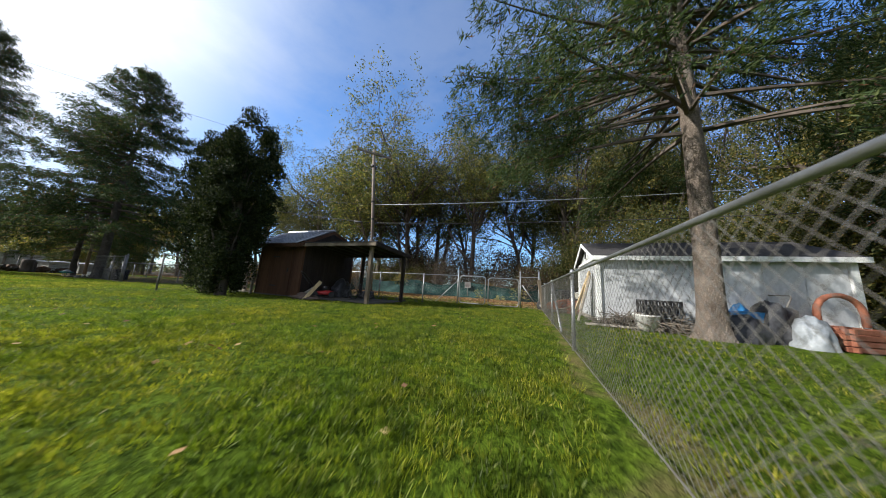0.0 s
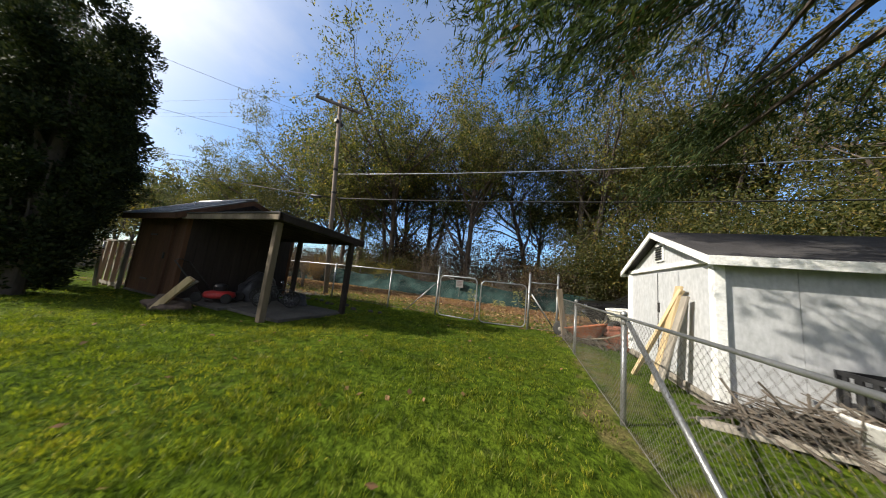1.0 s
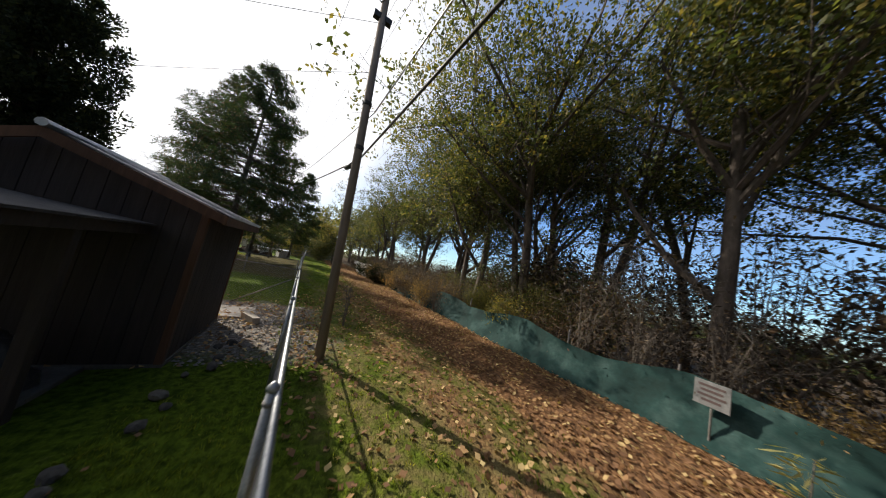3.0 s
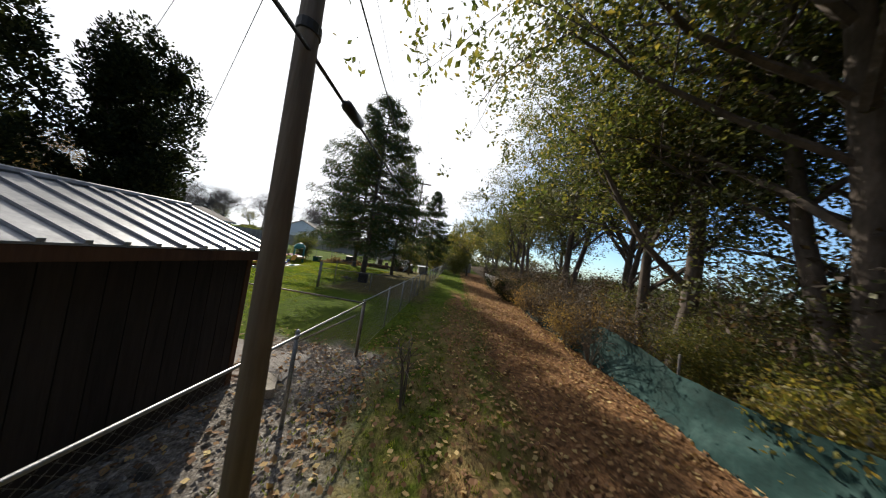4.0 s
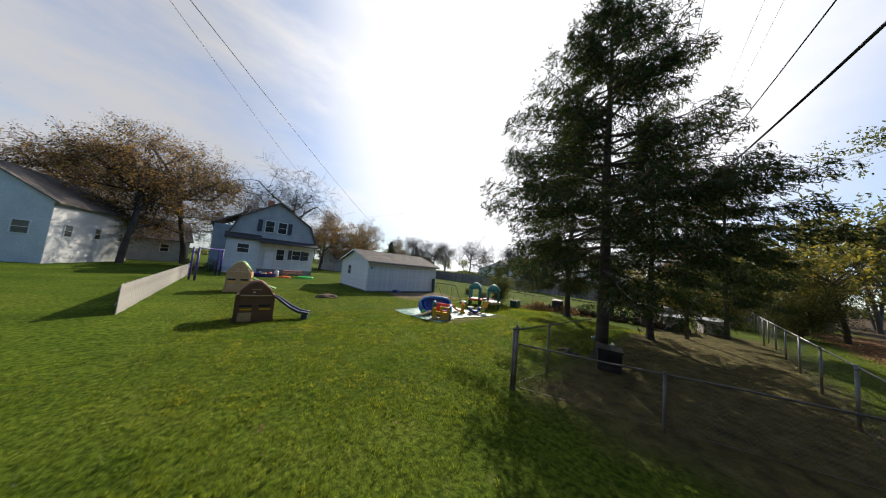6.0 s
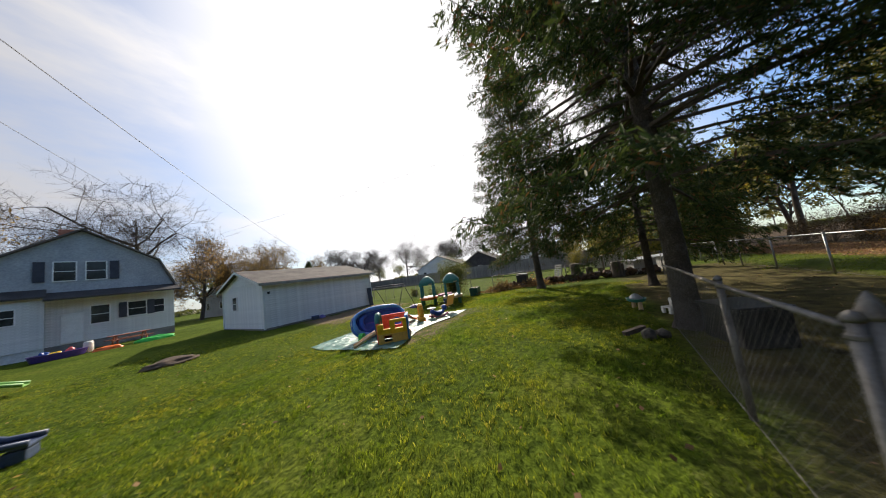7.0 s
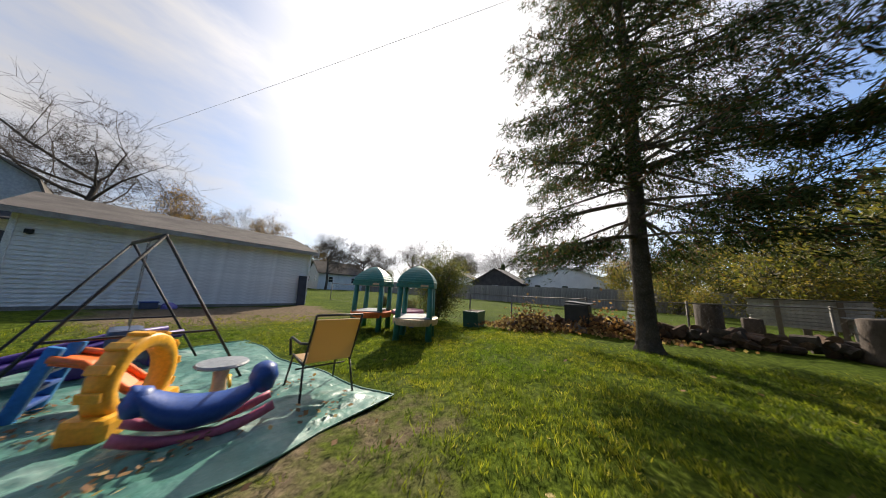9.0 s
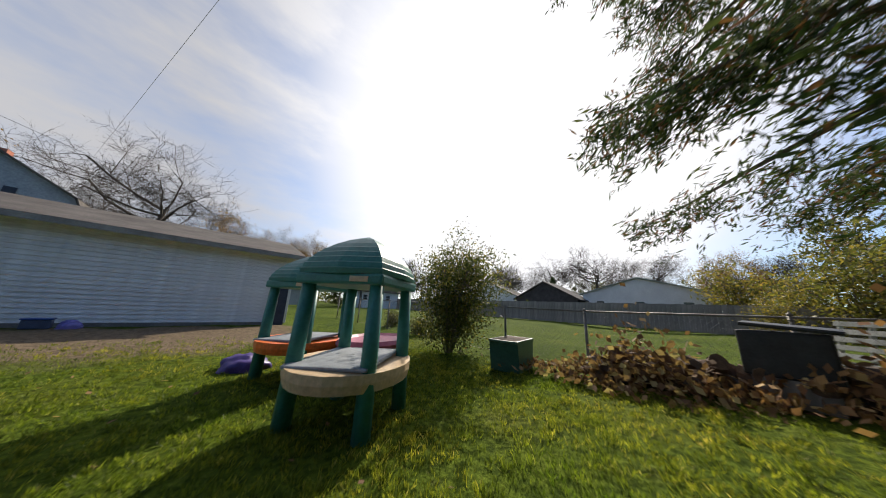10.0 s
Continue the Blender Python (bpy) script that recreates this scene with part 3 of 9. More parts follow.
# ---- ground ----
def build_ground():
    xs = np.unique(np.concatenate([np.linspace(-700, -60, 17), np.arange(-60, 16, 0.5), np.linspace(16, 700, 17)]))
    ys = np.unique(np.concatenate([np.linspace(-700, -40, 17), np.arange(-40, 40, 0.5), np.linspace(40, 700, 17)]))
    gx, gy = np.meshgrid(xs, ys)
    rough = RNG.normal(size=gx.shape) * 0.012 * ((np.abs(gx + 22) < 38) & (np.abs(gy) < 39))
    z = ground_z(gx, gy) + rough - 0.005
    v = np.stack([gx, gy, z], -1).reshape(-1, 3)
    nx, ny = len(xs), len(ys)
    i = (np.arange(ny - 1)[:, None] * nx + np.arange(nx - 1)).ravel()
    f = np.stack([i, i + 1, i + nx + 1, i + nx], 1)
    me = bpy.data.meshes.new("ground")
    me.from_pydata(v.tolist(), [], f.tolist())
    me.polygons.foreach_set("use_smooth", [True] * len(me.polygons))
    me.materials.append(ground_material())
    tagged(new("ground", me), "mown green lawn running into a leaf-strewn lane and woodland floor", "ground", kind="structure")


build_ground()


# ---- fences ----
def link_mesh(length, h, cell=0.085, r=0.0012, base=0.03):
    """Chain-link wires in the x, z plane: straight diagonals both ways."""
    s = Shape()
    for sign in (1, -1):
        k = -h
        while k < length:
            x0, x1 = (k, k + h) if sign > 0 else (k + h, k)
            z0, z1 = 0.0, h
            pts = []
            for x, z, ox, oz in ((x0, z0, x1, z1), (x1, z1, x0, z0)):
                cx = min(max(x, 0.0), length)
                u = 0.0 if abs(ox - x) < 1e-9 else (cx - x) / (ox - x)
                pts.append((cx, 0.0, base + z + (oz - z) * u))
            if abs(pts[0][0] - pts[1][0]) > 0.02:
                s.tube(pts, r, 3, caps=False)
            k += cell
    return s


def fence_run(name, p0, p1, h, posts, label, rail=GALV, wire=GALV_OLD, post_h=0.0, rail_r=0.018, group="", cell=0.085, post_r=0.027):
    """A chain-link fence from p0 to p1 with posts at the given fractions."""
    p0, p1 = Vector((p0[0], p0[1], gz(*p0))), Vector((p1[0], p1[1], gz(*p1)))
    length = (p1 - p0).length
    t = thing(name, p0, math.degrees(math.atan2(p1.y - p0.y, p1.x - p0.x)), label, "fence", group)
    drop = p1.z - p0.z
    shear = Matrix(((1, 0, 0, 0), (0, 1, 0, 0), (drop / length, 0, 1, 0), (0, 0, 0, 1)))

    def sheared(s):
        s.v = [tuple(shear @ Vector(q)) for q in s.v]
        return s

    part("top_rail", sheared(Shape().tube([(0, 0, h), (length * 0.33, 0, h - 0.012), (length * 0.66, 0, h + 0.008), (length, 0, h)], rail_r, 10)), rail, t, "round steel top rail", True)
    part("bottom_wire", sheared(Shape().tube([(0, 0, 0.05), (length, 0, 0.05)], 0.004, 4)), wire, t)
    part("chain_link", sheared(link_mesh(length, h - 0.04, cell)), wire, t, "woven chain-link wire")
    for u in posts:
        x = u * length
        s = sheared(Shape().tube([(x, -0.03, -0.3), (x, -0.03, h + 0.02 + post_h)], post_r, 10).lathe([(post_r + 0.005, 0), (post_r + 0.006, 0.02), (0.018, 0.042), (0.004, 0.05)], (x, -0.03, h + 0.015 + post_h), 10))
        post = part("post", s, rail, t, soft=True)
        part("tie_band", sheared(Shape().lathe([(0.031, 0), (0.034, 0.004), (0.034, 0.018), (0.031, 0.022)], (x, -0.03, h - 0.06), 10)), GALV_OLD, post)
    return t


SIDE_X, BACK_Y = 1.14, 10.25
side = fence_run("chain_link_fence", (SIDE_X + 0.28, -6.0), (SIDE_X - 0.1, 10.55), 0.93, (0.03, 0.2, 0.385, 0.57, 0.735, 0.88), "low galvanised chain-link fence beside the lawn", rail_r=0.0125, cell=0.052, post_r=0.023)
# brace bar that leans from the strained post
part("brace", Shape().tube([(12.07, -0.03, 0.9), (10.6, -0.03, 0.05)], 0.02, 8), GALV, side, "slanting brace bar", True)
back = fence_run("chain_link_fence", (-11.42, BACK_Y), (-2.37, BACK_Y), 1.23, (0.0, 0.26, 0.54, 0.81), "tall galvanised chain-link fence along the lane", cell=0.07)
part("brace", Shape().tube([(8.95, -0.02, 0.95), (8.0, -0.02, 0.02)], 0.018, 8), GALV, back, "slanting brace bar", True)
corner = fence_run("chain_link_fence", (0.25, BACK_Y + 0.17), (0.97, BACK_Y + 0.35), 1.28, (), "short chain-link fence panel beside a gate", cell=0.07)
part("brace", Shape().tube([(0.06, -0.03, 0.95), (0.72, -0.1, 0.02)], 0.018, 8), GALV, corner, "slanting brace bar", True)


def gate_post(x, y, h, r=0.03):
    t = thing("gate_post", (x, y, 0), 0, "galvanised round steel gate post set in grass", "post", "gate posts")
    part("shaft", Shape().tube([(0, 0, -0.3), (0, 0, h)], r, 12), GALV, t, soft=True)
    part("cap", Shape().lathe([(r + 0.004, 0), (r + 0.004, 0.02), (r * 0.6, 0.045), (0.004, 0.052)], (0, 0, h - 0.005), 12), GALV_OLD, t, "pressed metal cap")
    part("hinge", Shape().lathe([(r + 0.002, 0), (r + 0.008, 0.004), (r + 0.008, 0.04), (r + 0.002, 0.044)], (0, 0, 0.3), 12), GALV_OLD, t)
    part("hinge", Shape().lathe([(r + 0.002, 0), (r + 0.008, 0.004), (r + 0.008, 0.04), (r + 0.002, 0.044)], (0, 0, h * 0.62), 12), GALV_OLD, t)


gate_post(-2.37, BACK_Y - 0.06, 1.47)
gate_post(0.25, BACK_Y + 0.16, 1.51)
gate_post(0.97, BACK_Y + 0.36, 1.52)


def gate_leaf(p0, p1, z0, h, label):
    length = math.dist(p0, p1)
    t = thing("gate", (*p0, 0), math.degrees(math.atan2(p1[1] - p0[1], p1[0] - p0[0])), label, "gate", "double gate")
    c, n = 0.13, 5
    loop = []
    for cx, cz, a0 in ((length - c, z0 + h - c, 0), (c, z0 + h - c, 90), (c, z0 + c, 180), (length - c, z0 + c, 270)):
        loop += [(cx + c * math.cos(radians(a0 + 90 * k / n)), 0, cz + c * math.sin(radians(a0 + 90 * k / n))) for k in range(n + 1)]
    part("gate_frame", Shape().tube(loop + [loop[0]], 0.018, 8, False), GALV, t, "bent tube frame", True)
    part("chain_link", link_mesh(length, h - 0.05, 0.07, base=z0 + 0.025), GALV_OLD, t)
    part("latch", Shape().box((length - 0.05, -0.03, z0 + h * 0.55), (length + 0.03, 0.03, z0 + h * 0.6), bevel=0.006), GALV_OLD, t)


gate_leaf((-2.3, BACK_Y - 0.05), (-1.14, BACK_Y - 0.16), 0.06, 1.16, "galvanised tube gate with chain-link infill, standing shut")
gate_leaf((0.18, BACK_Y + 0.14), (-1.02, BACK_Y - 0.14), 0.05, 1.13, "galvanised tube gate leaf slightly sagging, standing shut")

divider = fence_run("chain_link_fence", (-11.3, 4.2), (-11.38, BACK_Y + 0.02), 1.22, (0.0, 0.22, 0.52, 1.0), "rusty chain-link fence between two yards", GALV_OLD, GALV_OLD, cell=0.08)
part("brace", Shape().tube([(5.9, -0.03, 0.9), (4.6, -0.03, 0.05)], 0.018, 8), GALV_OLD, divider, "slanting brace bar", True)
fence_run("chain_link_fence", (-9.62, 6.38), (-10.46, 6.43), 1.15, (0.0, 1.0), "short dark chain-link panel beside the shed", GALV_OLD, GALV_OLD, cell=0.07)
fence_run("chain_link_gate", (-10.5, 6.43), (-11.2, 6.5), 1.2, (0.0, 1.0), "narrow dark chain-link gate beside the shed", GALV_OLD, GALV_OLD, cell=0.07)
pen = fence_run("chain_link_fence", (-18.1, 5.3), (-20.2, 10.1), 0.98, (0.0, 0.5, 1.0), "old chain-link pen fence below the spruces", GALV_OLD, GALV_OLD, cell=0.08)
part("corner_post", Shape().tube([(0.02, -0.05, -0.3), (0.02, -0.05, 1.3)], 0.042, 12).lathe([(0.046, 0), (0.046, 0.02), (0.02, 0.09), (0.004, 0.12)], (0.02, -0.05, 1.29), 12), GALV_OLD, pen, "tall capped corner post", True)
fence_run("chain_link_fence", (-18.05, 5.25), (-22.6, 5.5), 1.27, (0.0, 0.35), "old chain-link pen fence below the spruces", GALV_OLD, GALV_OLD, cell=0.08)
lane = fence_run("chain_link_fence", (-48.0, 10.7), (-20.4, 10.3), 1.25, (0.0, 0.1, 0.2, 0.3, 0.4, 0.5, 0.6, 0.7, 0.8, 0.9, 1.0), "long chain-link fence along the lane", GALV, GALV_OLD, cell=0.12)
fence_run("chain_link_fence", (-20.3, 10.25), (-11.45, 10.25), 1.27, (0.25, 0.5, 0.75), "tall galvanised chain-link fence along the lane", GALV, GALV_OLD, cell=0.08)
fence_run("chain_link_fence", (-33.8, -16.0), (-33.85, -2.5), 1.2, (0.0, 0.215, 0.43, 0.645, 0.86, 1.0), "dark chain-link fence at the end of the yard", GALV_OLD, GALV_OLD, cell=0.11)
fence_run("chain_link_fence", (-33.86, -2.5), (-35.35, 10.2), 1.2, (0.2, 0.4, 0.6, 0.8, 1.0), "dark chain-link fence behind the log wall", GALV_OLD, GALV_OLD, cell=0.11)

# leaning pale wooden post by the fence corner
t = thing("wooden_post", (1.12, 10.12, 0), 0, "weathered wooden post leaning by the fence corner", "post")
part("timber", Shape().box((-0.06, -0.05, -0.3), (0.06, 0.05, 1.18), pose(0, 0, 0, 0, -8, 10), 0.012), WOOD_WORN, t)


# ---- white shed in the neighbouring yard ----
def white_shed():
    x0, x1, y0, y1, eave, ridge = 2.3, 6.5, 7.05, 9.6, 1.7, 2.2
    t = thing("storage_shed", (x0, y0, 0), 0, "off-white panelled storage shed with a dark low roof", "shed")
    w, d = x1 - x0, y1 - y0
    part("base_frame", Shape().box((-0.03, -0.03, 0), (w + 0.03, d + 0.03, 0.12), bevel=0.01), WOOD_GREY, t, "bare timber base")
    n = 7
    for i in range(n):
        part("wall_panel", Shape().box((0.05 + i * (w - 0.1) / n, 0, 0.12), (0.05 + (i + 1) * (w - 0.1) / n - 0.006, 0.05, eave)), SHED_WHITE, t)
        part("wall_panel", Shape().box((0.05 + i * (w - 0.1) / n, d - 0.05, 0.12), (0.05 + (i + 1) * (w - 0.1) / n - 0.006, d, eave)), SHED_WHITE, t)
    gable = [(0.05, 0.12), (d - 0.05, 0.12), (d - 0.05, eave), (d / 2, ridge - 0.03), (0.05, eave)]
    turn = Matrix(((0, 1, 0, 0), (1, 0, 0, 0), (0, 0, 1, 0), (0, 0, 0, 1)))
    part("gable_wall", Shape().extrude(gable, 0.05, turn), SHED_WHITE, t)
    part("gable_wall", Shape().extrude(gable, 0.05, pose(w - 0.05, 0, 0) @ turn), SHED_WHITE, t)
    for x, y in ((0, 0), (w, 0), (0, d), (w, d)):
        part("corner_trim", Shape().box((x - 0.05, y - 0.05, 0.1), (x + 0.05, y + 0.05, eave + 0.01), bevel=0.008), TRIM_WHITE, t, "white corner board")
    door = part("door", Shape().box((-0.035, 0.75, 0.14), (-0.005, 1.85, eave - 0.12), bevel=0.006), SHED_WHITE, t, "double shed door, shut")
    part("door_gap", Shape().box((-0.04, 1.29, 0.14), (-0.034, 1.31, eave - 0.12)), BLACK_PLASTIC, door)
    part("door_handle", Shape().box((-0.06, 1.24, 0.95), (-0.03, 1.27, 1.1), bevel=0.006), BLACK_STEEL, door)
    part("header_trim", Shape().box((-0.05, -0.03, eave - 0.07), (-0.004, d + 0.03, eave + 0.0), bevel=0.006), TRIM_WHITE, t)
    vent = part("gable_vent", Shape().box((-0.03, d / 2 - 0.13, eave + 0.07), (-0.005, d / 2 + 0.13, eave + 0.36), bevel=0.005), TRIM_WHITE, t, "louvred gable vent")
    for k in range(6):
        part("slat", Shape().box((-0.045, d / 2 - 0.1, eave + 0.1 + k * 0.04), (-0.03, d / 2 + 0.1, eave + 0.122 + k * 0.04)), BLACK_PLASTIC, vent)
    for ya, yb in ((-0.16, d / 2), (d + 0.16, d / 2)):
        za = eave - 0.06
        v = [(x, y, z) for x in (-0.14, w + 0.14) for y, z in ((ya, za), (yb, ridge + 0.02), (yb, ridge + 0.07), (ya, za + 0.05))]
        part("roof_slope", Shape().add(v, [(0, 1, 2, 3), (7, 6, 5, 4), (0, 4, 5, 1), (1, 5, 6, 2), (2, 6, 7, 3), (3, 7, 4, 0)]), SHINGLE_DARK, t, "dark shingled roof")
        part("eave_fascia", Shape().box((-0.15, min(ya, ya * 1.0) - 0.012, za - 0.06), (w + 0.15, ya + 0.012, za + 0.045), bevel=0.004), TRIM_WHITE, t)
        for xg in (-0.155, w + 0.13):
            v = [(x, y, z) for x in (xg, xg + 0.025) for y, z in ((ya, za - 0.05), (yb, ridge - 0.03), (yb, ridge + 0.06), (ya, za + 0.04))]
            part("verge_board", Shape().add(v, [(0, 1, 2, 3), (7, 6, 5, 4), (0, 4, 5, 1), (1, 5, 6, 2), (2, 6, 7, 3), (3, 7, 4, 0)]), TRIM_WHITE, t)


white_shed()


def board(name, a, b, w, d, material, label, category="board", group=""):
    """A straight timber from a to b."""
    a, b = Vector(a), Vector(b)
    t = thing(name, a, 0, label, category, group)
    m = (b - a).to_track_quat("Z", "Y").to_matrix().to_4x4()
    part("timber", Shape().box((-w / 2, -d / 2, 0), (w / 2, d / 2, (b - a).length), m, 0.006), material, t)


board("plank", (1.91, 7.6, 0.0), (2.21, 7.6, 1.35), 0.13, 0.035, WOOD_PALE, "pale new plank leaning on the white shed", group="leaning planks")
board("plank", (1.83, 8.0, 0.0), (2.21, 7.55, 1.3), 0.1, 0.035, WOOD_PALE, "pale new plank leaning on the white shed", group="leaning planks")
board("plank", (1.87, 7.38, 0.0), (2.21, 7.46, 1.22), 0.09, 0.035, WOOD_GREY, "grey weathered plank leaning on the white shed", group="leaning planks")
board("plank", (1.9, 6.6, 0.03), (3.3, 6.5, 0.05), 0.14, 0.04, WOOD_GREY, "grey plank lying on grass by the shed", group="leaning planks")


def crate(x, y, z, w, d, h, turn, label):
    t = thing("crate", (x, y, z), turn, label, "crate")
    for xs in np.linspace(-w / 2, w / 2, 6):
        for yy in (-d / 2, d / 2):
            part("slat", Shape().box((xs - 0.02, yy - 0.008, 0), (xs + 0.02, yy + 0.008, h)), BLACK_PLASTIC, t)
    for ys in np.linspace(-d / 2 + 0.05, d / 2 - 0.05, 4):
        for xx in (-w / 2, w / 2):
            part("slat", Shape().box((xx - 0.008, ys - 0.02, 0), (xx + 0.008, ys + 0.02, h)), BLACK_PLASTIC, t)
    s = Shape().box((-w / 2, -d / 2, 0), (w / 2, d / 2, 0.03))
    for z1 in (h * 0.5, h - 0.04):
        for yy in (-d / 2, d / 2):
            s.box((-w / 2, yy - 0.014, z1), (w / 2, yy + 0.014, z1 + 0.04))
        for xx in (-w / 2, w / 2):
            s.box((xx - 0.014, -d / 2, z1), (xx + 0.014, d / 2, z1 + 0.04))
    part("rim", s, BLACK_PLASTIC, t)


def lump(name, x, y, rx, ry, h, material, label, category, turn=0.0, z=None, rough=0.25, seed=1):
    """A sagging heap or bag."""
    t = thing(name, (x, y, gz(x, y) if z is None else z), turn, label, category)
    bm = bmesh.new()
    bmesh.ops.create_icosphere(bm, subdivisions=4, radius=1)
    for v in bm.verts:
        k = 1 + rough * noise.fractal(v.co * 1.7 + Vector((seed * 7.3, seed, 0)), 1.0, 2.0, 4)
        v.co = (v.co.x * rx * k, v.co.y * ry * k, max(v.co.z, -0.12) * h * k)
    me = bpy.data.meshes.new(name)
    bm.to_mesh(me)
    bm.free()
    me.materials.append(material)
    me.polygons.foreach_set("use_smooth", [True] * len(me.polygons))
    part("mound", me, material, t)
    return t


def brush_pile(x, y, rx, ry, h, count, label, seed, material=TWIG):
    rng = np.random.default_rng(seed)
    t = thing("brush_pile", (x, y, gz(x, y)), 0, label, "brush pile", kind="stuff")
    s = Shape()
    for _ in range(count):
        a, r = rng.uniform(0, 6.28), rng.uniform(0, 1) ** 0.5
        c = Vector((rx * r * math.cos(a), ry * r * math.sin(a), rng.uniform(0, 1) * h * (1 - 0.7 * r)))
        d = Vector(rng.normal(size=3) * (1, 1, 0.35)).normalized() * rng.uniform(0.15, 0.45)
        s.tube([c - d, c + Vector((0, 0, 0.03)), c + d], [0.012, 0.009, 0.004], 4, False)
    part("twigs", s, material, t)


brush_pile(3.2, 6.75, 1.0, 0.25, 0.42, 320, "tangled brown brush heaped along the white shed", 3)
crate(3.35, 6.72, 0.36, 0.62, 0.4, 0.3, 4, "black plastic slatted crate lying on brush")
t = thing("tub", (3.08, 6.62, 0), 0, "dirty white plastic tub standing on grass", "tub")
part("wall", Shape().lathe([(0.2, 0), (0.235, 0.3), (0.25, 0.31), (0.25, 0.34), (0.225, 0.335), (0.19, 0.05), (0.02, 0.04)], sides=24), BUCKET, t, soft=True)
part("soil", Shape().lathe([(0.215, 0.27), (0.12, 0.31), (0.01, 0.32)], sides=16), SOIL, t)


def cart(x, y):
    t = thing("garden_cart", (x, y, 0), 20, "blue tub garden cart with a bent steel handle", "cart")
    part("tray", Shape().extrude([(-0.4, 0.25), (0.35, 0.25), (0.45, 0.55), (-0.5, 0.55)], 0.55), BLUE_BAG, t, "blue tray")
    part("handle", Shape().tube([(0.4, 0.05, 0.3), (0.75, 0.05, 0.85), (0.8, 0.1, 0.9), (0.8, 0.45, 0.9), (0.75, 0.5, 0.85), (0.4, 0.5, 0.3)], 0.014, 8), GALV_OLD, t, soft=True)
    for yy in (-0.05, 0.58):
        wheel = part("wheel", Shape().lathe([(0.1, -0.03), (0.18, -0.03), (0.2, 0), (0.18, 0.03), (0.1, 0.03)], sides=18, m=pose(-0.1, yy, 0.2, 90)), RUBBER, t)
        part("hub", Shape().lathe([(0.09, -0.02), (0.1, 0), (0.09, 0.02)], sides=12, m=pose(-0.1, yy, 0.2, 90)), GALV_OLD, wheel)


cart(4.7, 6.4)
lump("rubbish_bag", 4.35, 6.35, 0.42, 0.3, 0.5, BAG, "black plastic sheeting bundled by the shed", "bag", 10, seed=2)
lump("rubbish_bag", 5.1, 6.7, 0.4, 0.35, 0.75, BAG, "black plastic sheeting bundled by the shed", "bag", 40, seed=3)
lump("rubbish_bag", 5.25, 6.25, 0.3, 0.25, 0.5, GREY_BAG, "grey plastic sack slumped on the ground", "bag", 70, seed=4)
lump("rubbish_bag", 4.75, 6.9, 0.25, 0.25, 0.62, BLUE_BAG, "blue plastic sheet bundled by the shed", "bag", 0, seed=5)


def wishing_well(x, y):
    t = thing("wishing_well", (x, y, 0), 12, "red-brown wooden wishing well planter on the grass", "planter")
    for k in range(4):
        for side_m in (pose(0, -0.36, 0), pose(0, 0.36, 0), pose(-0.36, 0, 0, 0, 0, 90), pose(0.36, 0, 0, 0, 0, 90)):
            part("slat", Shape().box((-0.44, -0.02, 0.02 + k * 0.095), (0.44, 0.02, 0.1 + k * 0.095), side_m, 0.008), WELL_WOOD, t)
    arc = [(-0.34 + 0.0, 0, 0.4)] + [(0.34 * math.cos(radians(a)) * -1, 0, 0.62 + 0.32 * math.sin(radians(a))) for a in range(0, 181, 20)] + [(0.34, 0, 0.4)]
    part("hoop", Shape().tube(arc, 0.045, 8), WELL_WOOD, t, "arched wooden hoop", True)
    part("soil", Shape().lathe([(0.3, 0.3), (0.2, 0.36), (0.01, 0.37)], sides=12), SOIL, t)


wishing_well(5.85, 6.55)


def brick_stack(x, y):
    t = thing("brick_stack", (x, y, 0), 8, "loosely stacked red bricks by the fence", "bricks")
    rng = np.random.default_rng(5)
    proto = Shape().box((-0.1, -0.048, -0.032), (0.1, 0.048, 0.032), bevel=0.005).mesh("brick", BRICK)
    for k in range(7):
        for i in range(2):
            for j in range(3):
                if k == 6 and rng.random() < 0.4:
                    continue
                a, b = -0.104 + i * 0.208 + (k % 2) * 0.03, -0.105 + j * 0.105
                part("brick", proto, BRICK, t, m=pose(a + rng.normal() * 0.008, b + rng.normal() * 0.008, 0.033 + k * 0.067, 0, 0, rng.normal() * 4))


brick_stack(2.08, 9.86)


